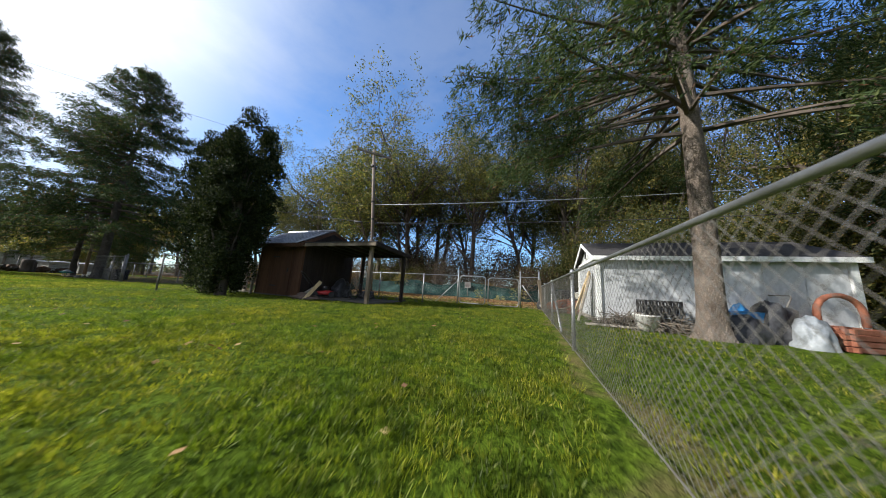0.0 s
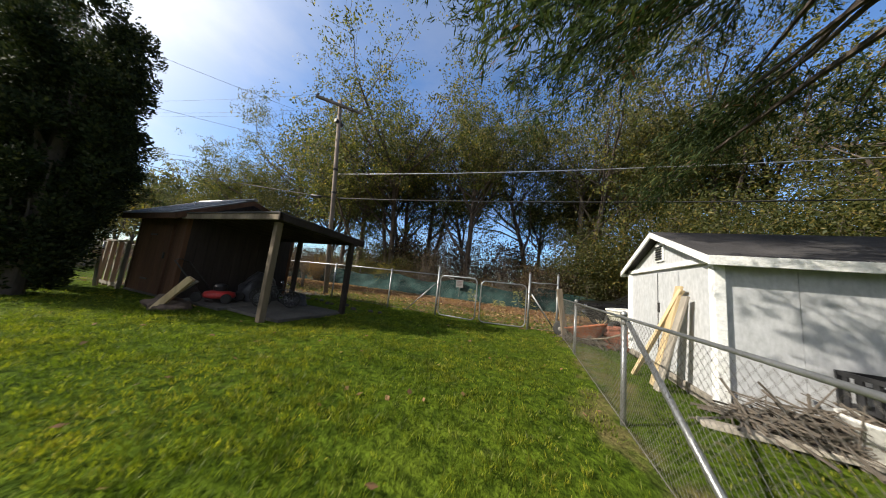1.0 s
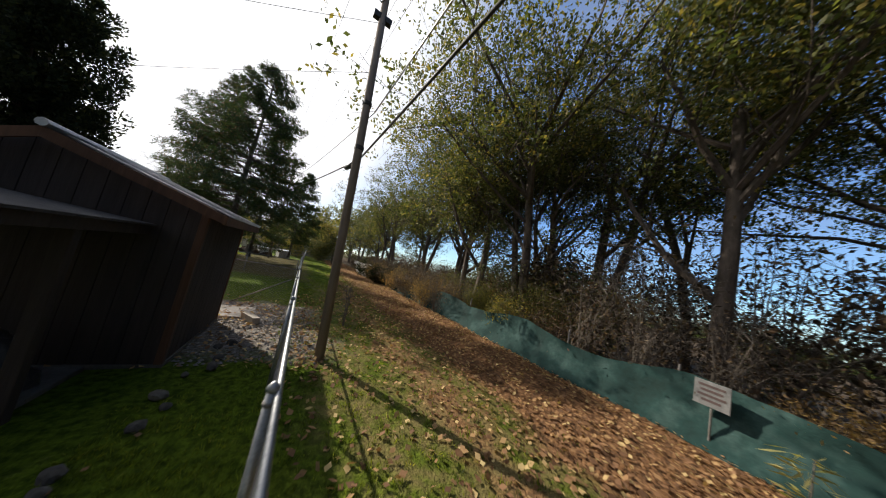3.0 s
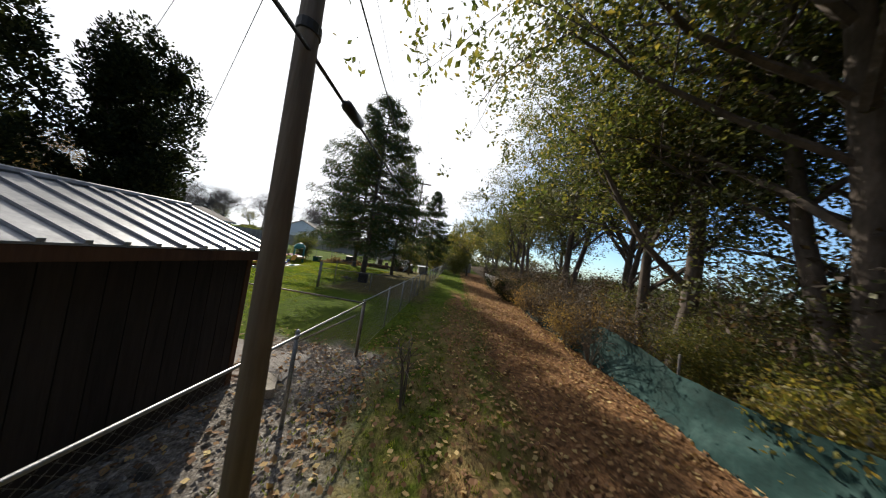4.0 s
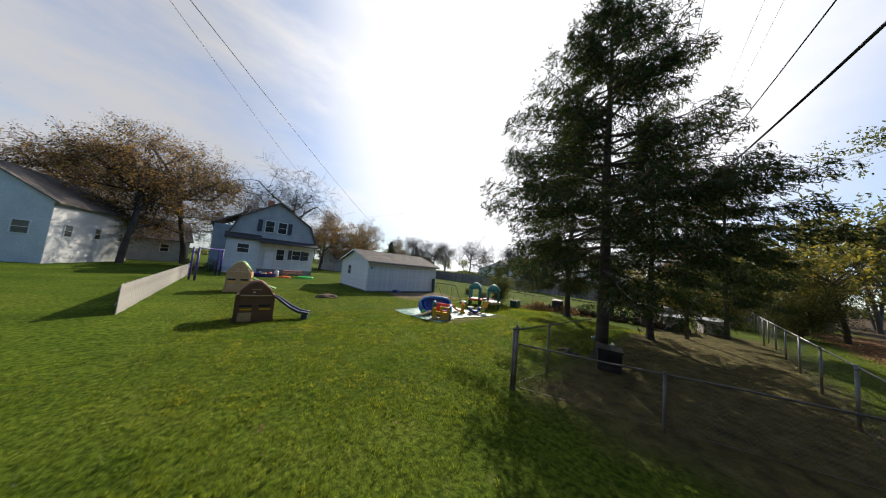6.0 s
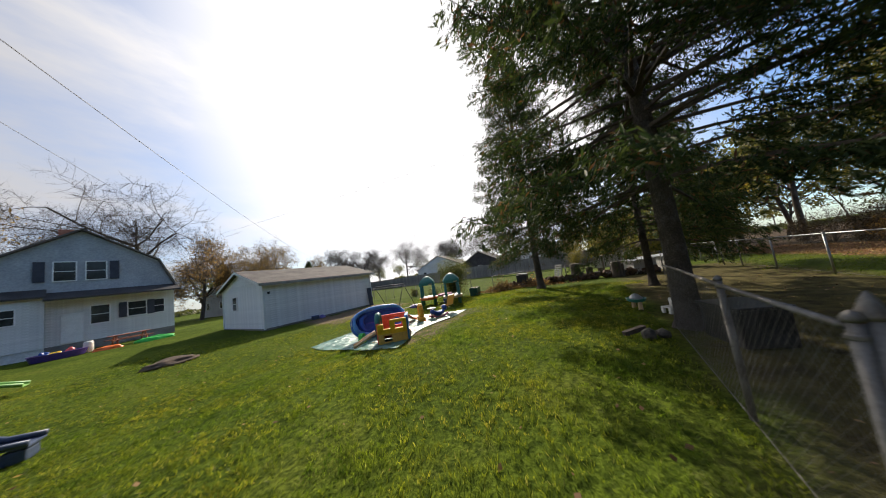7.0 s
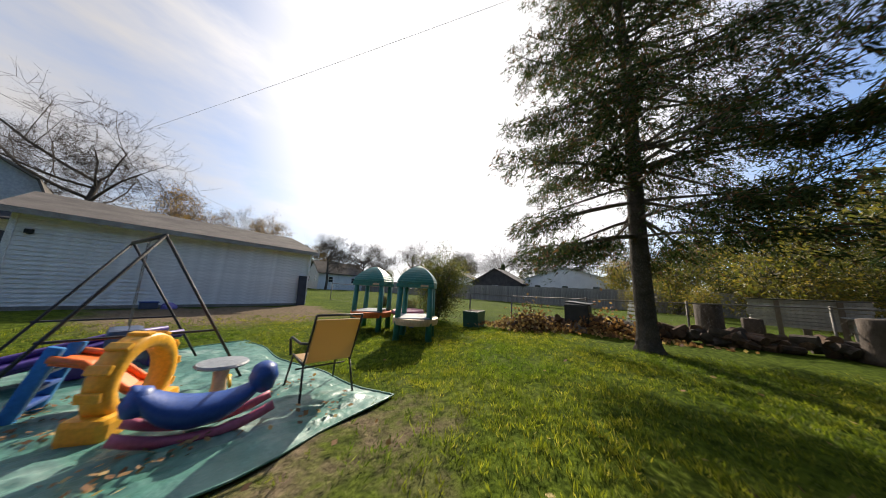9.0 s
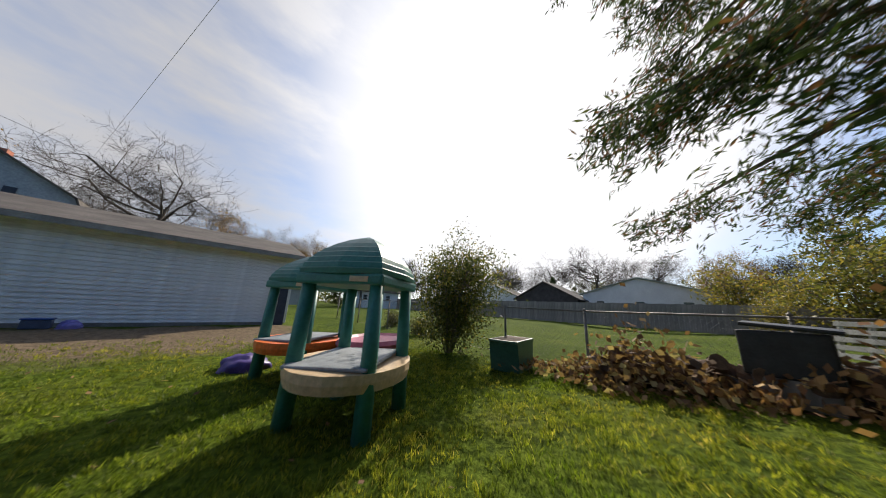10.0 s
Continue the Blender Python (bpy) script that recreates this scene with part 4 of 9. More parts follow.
def wheelbarrow(x, y, turn):
    t = thing("wheelbarrow", (x, y, 0), turn, "faded orange wheelbarrow tipped by the fence", "wheelbarrow")
    m = pose(0, 0, 0.12, 0, 16, 0)
    v, n = [], 20
    for k, z in ((0.55, 0.0), (0.6, 0.02), (1.0, 0.26), (1.05, 0.27), (1.0, 0.245), (0.56, 0.03)):
        for i in range(n):
            c, s = math.cos(2 * math.pi * i / n), math.sin(2 * math.pi * i / n)
            v.append(tuple(m @ Vector((0.44 * k * math.copysign(abs(c) ** 0.6, c), 0.3 * k * math.copysign(abs(s) ** 0.6, s), z))))
    f = [(a * n + i, a * n + (i + 1) % n, (a + 1) * n + (i + 1) % n, (a + 1) * n + i) for a in range(5) for i in range(n)]
    part("tray", Shape().add(v, f + [tuple(range(n - 1, -1, -1)), tuple(range(5 * n, 6 * n))]), RUST_ORANGE, t, "dented orange steel tray", True)
    for sy in (-0.2, 0.2):
        part("handle", Shape().tube([m @ Vector((0.5, sy * 0.5, -0.03)), m @ Vector((-0.4, sy, -0.02)), m @ Vector((-0.85, sy * 1.3, 0.08))], 0.018, 8), WOOD_WORN, t, soft=True)
        part("leg", Shape().tube([m @ Vector((-0.2, sy, -0.02)), (-0.26, sy, 0.0)], 0.014, 6), GALV_OLD, t)
    wheel = part("wheel", Shape().lathe([(0.1, -0.04), (0.17, -0.04), (0.19, 0), (0.17, 0.04), (0.1, 0.04)], sides=18, m=pose(0.62, 0, 0.18, 90)), RUBBER, t, soft=True)
    part("hub", Shape().lathe([(0.02, -0.05), (0.105, -0.02), (0.105, 0.02), (0.02, 0.05)], sides=12, m=pose(0.62, 0, 0.18, 90)), GALV_OLD, wheel)


wheelbarrow(1.6, 10.0, 155)
lump("heap", 1.95, 10.3, 0.6, 0.35, 0.26, SOIL, "low heap of dark soil and litter by the fence", "heap", 30, seed=12)
brush_pile(1.75, 9.95, 0.7, 0.4, 0.22, 130, "loose dark twigs heaped by the fence", 8)
t = thing("plant_pot", (1.95, 10.5, 0), 0, "terracotta plant pot with pale dead stems", "pot")
part("wall", Shape().lathe([(0.12, 0), (0.18, 0.3), (0.205, 0.3), (0.21, 0.37), (0.185, 0.37), (0.16, 0.3)], sides=22), TERRACOTTA, t, soft=True)
part("soil", Shape().lathe([(0.175, 0.31), (0.1, 0.34), (0.01, 0.345)], sides=14), SOIL, t)
for k in range(7):
    part("stem", Shape().tube([(0, 0, 0.33), (0.05 * math.cos(k * 2.4), 0.05 * math.sin(k * 2.4), 0.42), (0.13 * math.cos(k * 2.4), 0.13 * math.sin(k * 2.4), 0.5 + 0.02 * (k % 3))], [0.008, 0.006, 0.003], 5), WOOD_PALE, t)
t = thing("tyre", (2.3, 10.35, 0.25), 0, "worn black tyre leaning on a soil heap", "tyre")
part("tread", Shape().lathe([(0.17, -0.07), (0.26, -0.085), (0.3, -0.06), (0.31, 0), (0.3, 0.06), (0.26, 0.085), (0.17, 0.07), (0.16, 0)], sides=26, m=pose(0, 0, 0, 62, 0, 25)), RUBBER, t, soft=True)


def boat(x, y, turn):
    """An open runabout on blocks, bow at local -x."""
    t = thing("boat", (x, y, 0), turn, "cream fibreglass runabout boat resting on blocks", "boat")
    stations = [(0.0, 0.05, 0.74, 0.62), (0.12, 0.34, 0.75, 0.4), (0.5, 0.52, 0.77, 0.26), (1.2, 0.66, 0.8, 0.18), (2.4, 0.72, 0.84, 0.15), (4.2, 0.7, 0.88, 0.15)]
    outer, inner = [], []
    for u, w, top, keel in stations:
        chine = keel + (top - keel) * 0.3
        half = [(w, top), (w * 0.985, top - 0.14), (w * 0.97, top - 0.16), (w * 0.86, chine), (0.0, keel)]
        outer.append([(u, -a, z) for a, z in half] + [(u, a, z) for a, z in reversed(half[:-1])])
        k = max(w - 0.07, 0.01)
        inner.append([(u + (0.08 if u < 0.1 else 0), -k, top), (u + (0.08 if u < 0.1 else 0), -k * 0.9, top - 0.3), (u + (0.08 if u < 0.1 else 0), k * 0.9, top - 0.3), (u + (0.08 if u < 0.1 else 0), k, top)])
    def skin(rows):
        n = len(rows[0])
        v = [p for r in rows for p in r]
        return v, [(i * n + j, i * n + j + 1, (i + 1) * n + j + 1, (i + 1) * n + j) for i in range(len(rows) - 1) for j in range(n - 1)]
    v, f = skin(outer)
    n = len(outer[0])
    f += [tuple(range(n)), tuple(range((len(outer) - 1) * n, len(outer) * n))[::-1]]
    hull = part("hull", Shape().add(v, f), BOAT_HULL, t)
    v, f = skin(inner)
    part("cockpit", Shape().add([(a, b, c + 0.006) for a, b, c in v], f), SLAB, t, "dull grey inner floor and sides")
    for sy in (-1, 1):
        part("gunwale", Shape().tube([(u, sy * (w + 0.005), top + 0.01) for u, w, top, _ in stations], 0.028, 8), TRIM_WHITE, hull, "pale rubbing strake", True)
        part("stripe", Shape().tube([(u, sy * (w * 0.98 + 0.004), top - 0.15) for u, w, top, _ in stations], 0.009, 6), BLACK_PLASTIC, hull, "dark moulded line", True)
    part("foredeck", Shape().add([(0.02, -0.04, 0.76), (0.02, 0.04, 0.76), (0.5, 0.5, 0.785), (1.1, 0.6, 0.81), (1.1, -0.6, 0.81), (0.5, -0.5, 0.785)], [(0, 5, 4, 3, 2, 1)]), BOAT_HULL, t)
    for sy in (-0.55, 0.55):
        part("rail", Shape().tube([(0.75, sy * 0.9, 0.8), (0.8, sy * 0.9, 1.12), (0.9, sy * 0.92, 1.18), (2.2, sy * 1.1, 1.2), (2.3, sy * 1.1, 1.12), (2.32, sy * 1.1, 0.84)], 0.018, 8), CHROME, t, "bright tubular rail", True)
        part("stanchion", Shape().tube([(1.5, sy, 0.82), (1.5, sy, 1.19)], 0.014, 6), CHROME, t)
    part("wiper_bar", Shape().tube([(0.45, -0.3, 1.22), (1.1, -0.4, 0.86)], 0.018, 6), TRIM_WHITE, t, "slanting pale pole")
    part("windscreen", Shape().box((1.15, -0.5, 0.82), (1.165, 0.5, 1.1), pose(0.12, 0, 0, 0, 0, 0), 0.004), GLASS_DARK, t)
    for u in (0.9, 3.4):
        part("block", Shape().box((u - 0.12, -0.4, 0), (u + 0.12, 0.4, 0.17), bevel=0.015), WOOD_WORN, t, "timber block")


boat(2.3, 11.45, -2)


def parked_car(x, y, turn, paint, label):
    t = thing("parked_car", (x, y, 0), turn, label, "car")
    side_line = [(-2.2, 0.42), (-2.25, 0.62), (-2.15, 0.86), (-1.0, 0.95), (-0.35, 1.38), (0.95, 1.42), (1.6, 1.0), (2.2, 0.92), (2.28, 0.6), (2.2, 0.4), (1.75, 0.34), (-1.75, 0.34)]
    bm = bmesh.new()
    rings = []
    for yy, shrink in ((-0.86, 0.0), (-0.8, 0.02), (0.8, 0.02), (0.86, 0.0)):
        rings.append([bm.verts.new((px * (0.99 if abs(yy) > 0.83 else 1.0), yy * (0.82 if pz > 1.0 else 1.0), pz - (0.02 if abs(yy) > 0.83 else 0))) for px, pz in side_line])
    for a, b in zip(rings, rings[1:]):
        for i in range(len(a)):
            bm.faces.new((a[i], a[(i + 1) % len(a)], b[(i + 1) % len(a)], b[i]))
    bm.faces.new(rings[0])
    bm.faces.new(reversed(rings[-1]))
    bmesh.ops.recalc_face_normals(bm, faces=bm.faces)
    me = bpy.data.meshes.new("car_body")
    bm.to_mesh(me)
    bm.free()
    me.materials.append(paint)
    part("car_body", me, paint, t)
    part("windscreen", Shape().box((-0.98, -0.62, 0.97), (-0.4, 0.62, 0.975), pose(0, 0, 0.02, 0, -36, 0) @ pose(0.32, 0, -0.42)), GLASS_DARK, t)
    for sy in (-1, 1):
        part("side_window", Shape().box((-0.3, sy * 0.715 - 0.008, 1.02), (0.95, sy * 0.715 + 0.008, 1.32), bevel=0.01), GLASS_DARK, t)
        part("headlight", Shape().box((-2.27, sy * 0.62 - 0.16, 0.64), (-2.18, sy * 0.62 + 0.16, 0.8), bevel=0.03), CHROME, t, "clear headlight")
        for wx in (-1.4, 1.42):
            wheel = part("wheel", Shape().lathe([(0.2, -0.1), (0.3, -0.1), (0.33, -0.06), (0.33, 0.06), (0.3, 0.1), (0.2, 0.1)], sides=22, m=pose(wx, sy * 0.8, 0.33, 90)), RUBBER, t)
            part("rim", Shape().lathe([(0.21, -0.105), (0.19, -0.07), (0.05, -0.09), (0.05, 0.09), (0.19, 0.07), (0.21, 0.105)], sides=18, m=pose(wx, sy * 0.8, 0.33, 90)), CHROME, wheel, "bright wheel rim")
    part("bumper", Shape().box((-2.34, -0.82, 0.42), (-2.18, 0.82, 0.6), bevel=0.05), CHROME, t, "chrome bumper")


parked_car(4.1, 13.2, 3, CAR_BLACK, "black car parked by the lane beside a boat")


# ---- brown shed with its lean-to ----
def slope_panel(x0, x1, lo, hi, thick=0.02):
    """One roofing sheet from the eave point lo (y, z) to the ridge point hi, with a raised rib at its side."""
    s = Shape()
    (ya, za), (yb, zb) = lo, hi
    v = [(x, y, z + dz) for x in (x0, x1) for y, z in (lo, hi) for dz in (0, thick)]
    s.add(v, [(0, 1, 3, 2), (4, 6, 7, 5), (0, 4, 5, 1), (2, 3, 7, 6), (0, 2, 6, 4), (1, 5, 7, 3)])
    v = [(x, y, z + dz) for x in (x0 - 0.022, x0 + 0.022) for y, z in (lo, hi) for dz in (thick + 0.002, thick + 0.03)]
    s.add(v, [(0, 1, 3, 2), (4, 6, 7, 5), (0, 4, 5, 1), (2, 3, 7, 6), (0, 2, 6, 4), (1, 5, 7, 3)])
    return s


def brown_shed():
    x0, x1, y0, y1 = -9.6, -7.25, 6.3, 8.92
    eave_n, eave_s, ridge_y, ridge = 2.2, 1.95, 7.45, 2.72
    t = thing("garden_shed", (0, 0, 0), 0, "brown-stained wooden shed with a ribbed metal roof", "shed")

    def wall_top(y):
        return eave_s + (ridge - eave_s) * (y - (y0 - 0.3)) / (ridge_y - y0 + 0.3) if y < ridge_y else eave_n + (ridge - eave_n) * (y1 + 0.25 - y) / (y1 + 0.25 - ridge_y)

    bw = 0.196
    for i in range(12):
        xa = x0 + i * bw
        # North boards take the darker copy: their shade is in the colour.
        for yy, mt in ((y0, SIDING_BROWN), (y1 - 0.05, SIDING_SHADE)):
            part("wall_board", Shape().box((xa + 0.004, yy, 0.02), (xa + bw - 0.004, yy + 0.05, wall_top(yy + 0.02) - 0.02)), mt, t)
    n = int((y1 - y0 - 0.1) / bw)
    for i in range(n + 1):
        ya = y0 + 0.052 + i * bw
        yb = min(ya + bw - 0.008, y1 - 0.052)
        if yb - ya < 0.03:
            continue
        # East boards likewise carry their shade in the colour.
        for xx, mt in ((x0, SIDING_ORANGE), (x1 - 0.05, SIDING_SHADE)):
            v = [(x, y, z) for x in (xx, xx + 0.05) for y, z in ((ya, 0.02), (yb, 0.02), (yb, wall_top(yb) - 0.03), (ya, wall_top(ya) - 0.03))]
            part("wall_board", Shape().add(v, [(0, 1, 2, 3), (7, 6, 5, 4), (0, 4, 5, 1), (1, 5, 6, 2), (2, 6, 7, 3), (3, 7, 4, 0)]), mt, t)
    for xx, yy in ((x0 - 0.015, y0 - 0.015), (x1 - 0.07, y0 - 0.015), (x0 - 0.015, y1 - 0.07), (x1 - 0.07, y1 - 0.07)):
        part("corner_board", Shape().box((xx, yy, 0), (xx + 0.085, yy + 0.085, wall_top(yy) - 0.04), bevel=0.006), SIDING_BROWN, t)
    door = part("door", Shape().box((-8.75, y0 - 0.045, 0.06), (-7.75, y0 - 0.005, 1.72), bevel=0.006), SIDING_BROWN, t, "brown boarded door, shut")
    for zz in (0.35, 1.45):
        part("hinge", Shape().box((-8.75, y0 - 0.058, zz), (-8.4, y0 - 0.046, zz + 0.04)), BLACK_STEEL, door)
    part("door_handle", Shape().box((-7.88, y0 - 0.075, 0.9), (-7.84, y0 - 0.045, 1.05), bevel=0.006), BLACK_STEEL, door)
    xs = np.arange(x0 - 0.2, x1 + 0.21, 0.23)
    for xa, xb in zip(xs, xs[1:]):
        part("roof_sheet", slope_panel(xa, xb - 0.002, (y1 + 0.25, eave_n), (ridge_y, ridge)), ROOF_METAL, t)
        part("roof_sheet", slope_panel(xa, xb - 0.002, (y0 - 0.3, eave_s), (ridge_y, ridge)), ROOF_METAL, t)
    part("ridge_cap", Shape().tube([(x0 - 0.22, ridge_y, ridge + 0.03), (x1 + 0.22, ridge_y, ridge + 0.03)], 0.05, 8), ROOF_METAL, t)
    for yy, zz in ((y1 + 0.23, eave_n), (y0 - 0.28, eave_s)):
        part("eave_board", Shape().box((x0 - 0.2, yy - 0.02, zz - 0.13), (x1 + 0.2, yy + 0.015, zz - 0.004), bevel=0.005), SIDING_BROWN, t)
    for xx in (x0 - 0.19, x1 + 0.16):
        for (ya, za), (yb, zb) in (((y1 + 0.25, eave_n), (ridge_y, ridge)), ((y0 - 0.3, eave_s), (ridge_y, ridge))):
            v = [(x, y, z) for x in (xx, xx + 0.03) for y, z in ((ya, za - 0.13), (yb, zb - 0.13), (yb, zb - 0.005), (ya, za - 0.005))]
            part("verge_board", Shape().add(v, [(0, 1, 2, 3), (7, 6, 5, 4), (0, 4, 5, 1), (1, 5, 6, 2), (2, 6, 7, 3), (3, 7, 4, 0)]), SIDING_BROWN, t)
    # Same shade-darkened concrete as below the lean-to.
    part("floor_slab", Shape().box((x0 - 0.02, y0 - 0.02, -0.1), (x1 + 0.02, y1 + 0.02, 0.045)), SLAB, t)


brown_shed()


def lean_to():
    t = thing("lean_to", (0, 0, 0), 0, "open lean-to roof on weathered timber posts beside the shed", "shelter")
    x0, x1, ya, yb, za, zb = -7.25, -3.9, 6.15, 8.45, 1.98, 1.86
    xs = np.linspace(x0, x1, 9)
    for a, b in zip(xs, xs[1:]):
        v = [(x, y, z + dz) for x in (a, b - 0.006) for y, z in ((ya, za), (yb, zb)) for dz in (0, 0.025)]
        part("roof_board", Shape().add(v, [(0, 1, 3, 2), (4, 6, 7, 5), (0, 4, 5, 1), (2, 3, 7, 6), (0, 2, 6, 4), (1, 5, 7, 3)]), SHINGLE_DARK, t)
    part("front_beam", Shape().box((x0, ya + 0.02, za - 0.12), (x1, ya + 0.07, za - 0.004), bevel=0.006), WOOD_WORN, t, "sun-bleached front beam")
    # Back beam, end board, rafters and rear posts have shade in their colour.
    part("back_beam", Shape().box((x0, yb - 0.08, zb - 0.12), (x1, yb - 0.03, zb - 0.004), bevel=0.006), SIDING_SHADE, t)
    part("end_board", Shape().add([(x, y, z) for x in (x1 - 0.03, x1 + 0.0) for y, z in ((ya, za - 0.13), (yb, zb - 0.13), (yb, zb - 0.002), (ya, za - 0.002))], [(0, 1, 2, 3), (7, 6, 5, 4), (0, 4, 5, 1), (1, 5, 6, 2), (2, 6, 7, 3), (3, 7, 4, 0)]), SIDING_SHADE, t)
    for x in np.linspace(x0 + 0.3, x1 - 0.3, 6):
        part("rafter", Shape().add([(xx, y, z) for xx in (x - 0.02, x + 0.02) for y, z in ((ya + 0.07, za - 0.1), (yb - 0.08, zb - 0.1), (yb - 0.08, zb - 0.01), (ya + 0.07, za - 0.01))], [(0, 1, 2, 3), (7, 6, 5, 4), (0, 4, 5, 1), (1, 5, 6, 2), (2, 6, 7, 3), (3, 7, 4, 0)]), SIDING_SHADE, t)
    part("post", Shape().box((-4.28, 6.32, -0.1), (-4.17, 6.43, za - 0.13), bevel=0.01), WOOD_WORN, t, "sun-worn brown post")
    part("post", Shape().box((-4.05, 8.05, -0.1), (-3.94, 8.16, zb - 0.1), bevel=0.01), SIDING_SHADE, t, "timber post coloured dark for shade")
    part("post", Shape().box((-6.2, 8.3, -0.1), (-6.1, 8.4, zb - 0.12), bevel=0.01), SIDING_SHADE, t, "timber post coloured dark for shade")


lean_to()
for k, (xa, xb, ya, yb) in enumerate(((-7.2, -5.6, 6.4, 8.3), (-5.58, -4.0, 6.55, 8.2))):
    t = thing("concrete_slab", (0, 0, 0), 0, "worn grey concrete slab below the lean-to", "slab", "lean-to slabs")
    # The roof's shade is put into this slab's dark colour.
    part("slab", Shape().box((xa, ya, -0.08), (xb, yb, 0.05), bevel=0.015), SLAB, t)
for k, (xa, ya, xb, yb, turn) in enumerate(((-11.0, 6.5, -9.85, 7.5, 3), (-11.1, 7.55, -10.0, 8.5, -4), (-10.95, 8.6, -9.9, 9.5, 5))):
    t = thing("paving_slab", ((xa + xb) / 2, (ya + yb) / 2, 0), turn, "cracked grey concrete slab strewn with leaves", "slab", "slabs by the shed")
    part("slab", Shape().box((xa - xb, ya - yb, -0.16), (xb - xa, yb - ya, 0.05), pose(0, 0, 0) @ Matrix.Diagonal((0.5, 0.5, 0.5, 1)), 0.03), CONCRETE, t)


def timber_gate():
    t = thing("timber_frame", (0, 6.22, 0), 0, "weathered open timber frame beside the shed", "frame")
    for x in (-9.72, -10.2, -10.6, -11.0):
        part("upright", Shape().box((x - 0.035, -0.035, -0.2), (x + 0.035, 0.035, 1.2), bevel=0.008), WOOD_GREY, t)
    part("top_rail", Shape().box((-11.3, -0.05, 1.2), (-9.62, 0.05, 1.25), bevel=0.008), WOOD_GREY, t)
    part("foot_rail", Shape().box((-11.04, -0.045, 0.04), (-9.7, -0.037, 0.12)), WOOD_GREY, t)


timber_gate()


def stone(x, y, r, seed, label, squash=0.7):
    t = thing("stone", (x, y, gz(x, y)), seed * 40, label, "stone", "garden stones")
    bm = bmesh.new()
    bmesh.ops.create_icosphere(bm, subdivisions=2, radius=r)
    for v in bm.verts:
        k = 1 + 0.35 * noise.noise(v.co / r * 1.1 + Vector((seed * 3.1, seed * 1.7, 0)))
        v.co = (v.co.x * k, v.co.y * k * 0.8, v.co.z * k * squash + r * 0.35)
    me = bpy.data.meshes.new("stone")
    bm.to_mesh(me)
    bm.free()
    me.materials.append(STONE_DARK)
    part("rock", me, STONE_DARK, t)


stone(-9.45, 7.35, 0.22, 1, "dark rounded boulder against the shed wall")
stone(-9.35, 7.62, 0.2, 2, "dark rounded boulder against the shed wall")
for k in range(16):
    stone(-8.6 + k * 0.34 + 0.1 * math.sin(k * 2.3), 9.55 - k * 0.045 + 0.12 * math.cos(k * 1.7), 0.04 + 0.045 * abs(math.sin(k * 1.3)), k + 5, "rough grey edging stone by the fence")
board("log", (-10.0, 9.35, 0.07), (-9.5, 9.65, 0.07), 0.16, 0.14, WOOD_GREY, "short grey timber block on gravel", "log")


def mower():
    t = thing("lawn_mower", (-6.45, 6.8, 0.05), 35, "red push lawn mower parked on the slab", "mower")
    part("deck", Shape().lathe([(0.28, 0.1), (0.3, 0.14), (0.27, 0.22), (0.1, 0.26)], sides=20), RED_PAINT, t, "red steel deck", True)
    part("engine", Shape().lathe([(0.12, 0.24), (0.13, 0.34), (0.1, 0.4), (0.02, 0.42)], sides=14), BLACK_PLASTIC, t)
    for sx in (-1, 1):
        for sy in (-1, 1):
            part("wheel", Shape().lathe([(0.05, -0.025), (0.1, -0.025), (0.11, 0), (0.1, 0.025), (0.05, 0.025)], sides=14, m=pose(sx * 0.28, sy * 0.26, 0.11, 90)), RUBBER, t)
    part("handle", Shape().tube([(-0.25, -0.2, 0.18), (-0.85, -0.2, 0.85), (-0.9, 0, 0.9), (-0.85, 0.2, 0.85), (-0.25, 0.2, 0.18)], 0.013, 8), BLACK_STEEL, t, soft=True)


def bicycle(x, y, turn, label):
    t = thing("bicycle", (x, y, 0.05), turn, label, "bicycle")
    t.scale = (0.68, 0.68, 0.68)
    for wx in (-0.42, 0.42):
        ring = [(wx + 0.26 * math.cos(radians(a)), 0, 0.28 + 0.26 * math.sin(radians(a))) for a in range(0, 361, 20)]
        wheel = part("wheel", Shape().tube(ring, 0.022, 6, False), RUBBER, t, soft=True)
        s = Shape()
        for a in range(0, 360, 30):
            s.tube([(wx, 0, 0.28), (wx + 0.25 * math.cos(radians(a)), 0, 0.28 + 0.25 * math.sin(radians(a)))], 0.0025, 3, False)
        part("spokes", s, GALV, wheel)
    part("frame", Shape().tube([(-0.42, 0, 0.28), (-0.05, 0, 0.28), (-0.15, 0, 0.62), (0.3, 0, 0.62), (-0.05, 0, 0.28)], 0.016, 6).tube([(-0.42, 0, 0.28), (-0.15, 0, 0.62)], 0.012, 6).tube([(0.42, 0, 0.28), (0.3, 0, 0.7)], 0.016, 6), BLACK_STEEL, t, "dark bicycle frame")
    part("saddle", Shape().box((-0.28, -0.06, 0.68), (-0.06, 0.06, 0.73), bevel=0.02), BLACK_PLASTIC, t)
    part("handlebar", Shape().tube([(0.22, -0.25, 0.82), (0.3, -0.12, 0.78), (0.3, 0.12, 0.78), (0.22, 0.25, 0.82)], 0.012, 6), CHROME, t)


mower()
bicycle(-5.2, 7.3, 56, "dark bicycle leaning below the lean-to")
bicycle(-5.75, 7.55, 50, "old dark bicycle leaning below the lean-to")
lump("heap", -6.55, 7.7, 0.4, 0.5, 0.62, BAG, "black sheeting bundled against the shed wall", "heap", 15, z=0.05, seed=14)
lump("heap", -5.5, 8.0, 0.35, 0.2, 0.3, BAG, "dark bundle of sheeting below the lean-to", "heap", 5, z=0.05, seed=15)
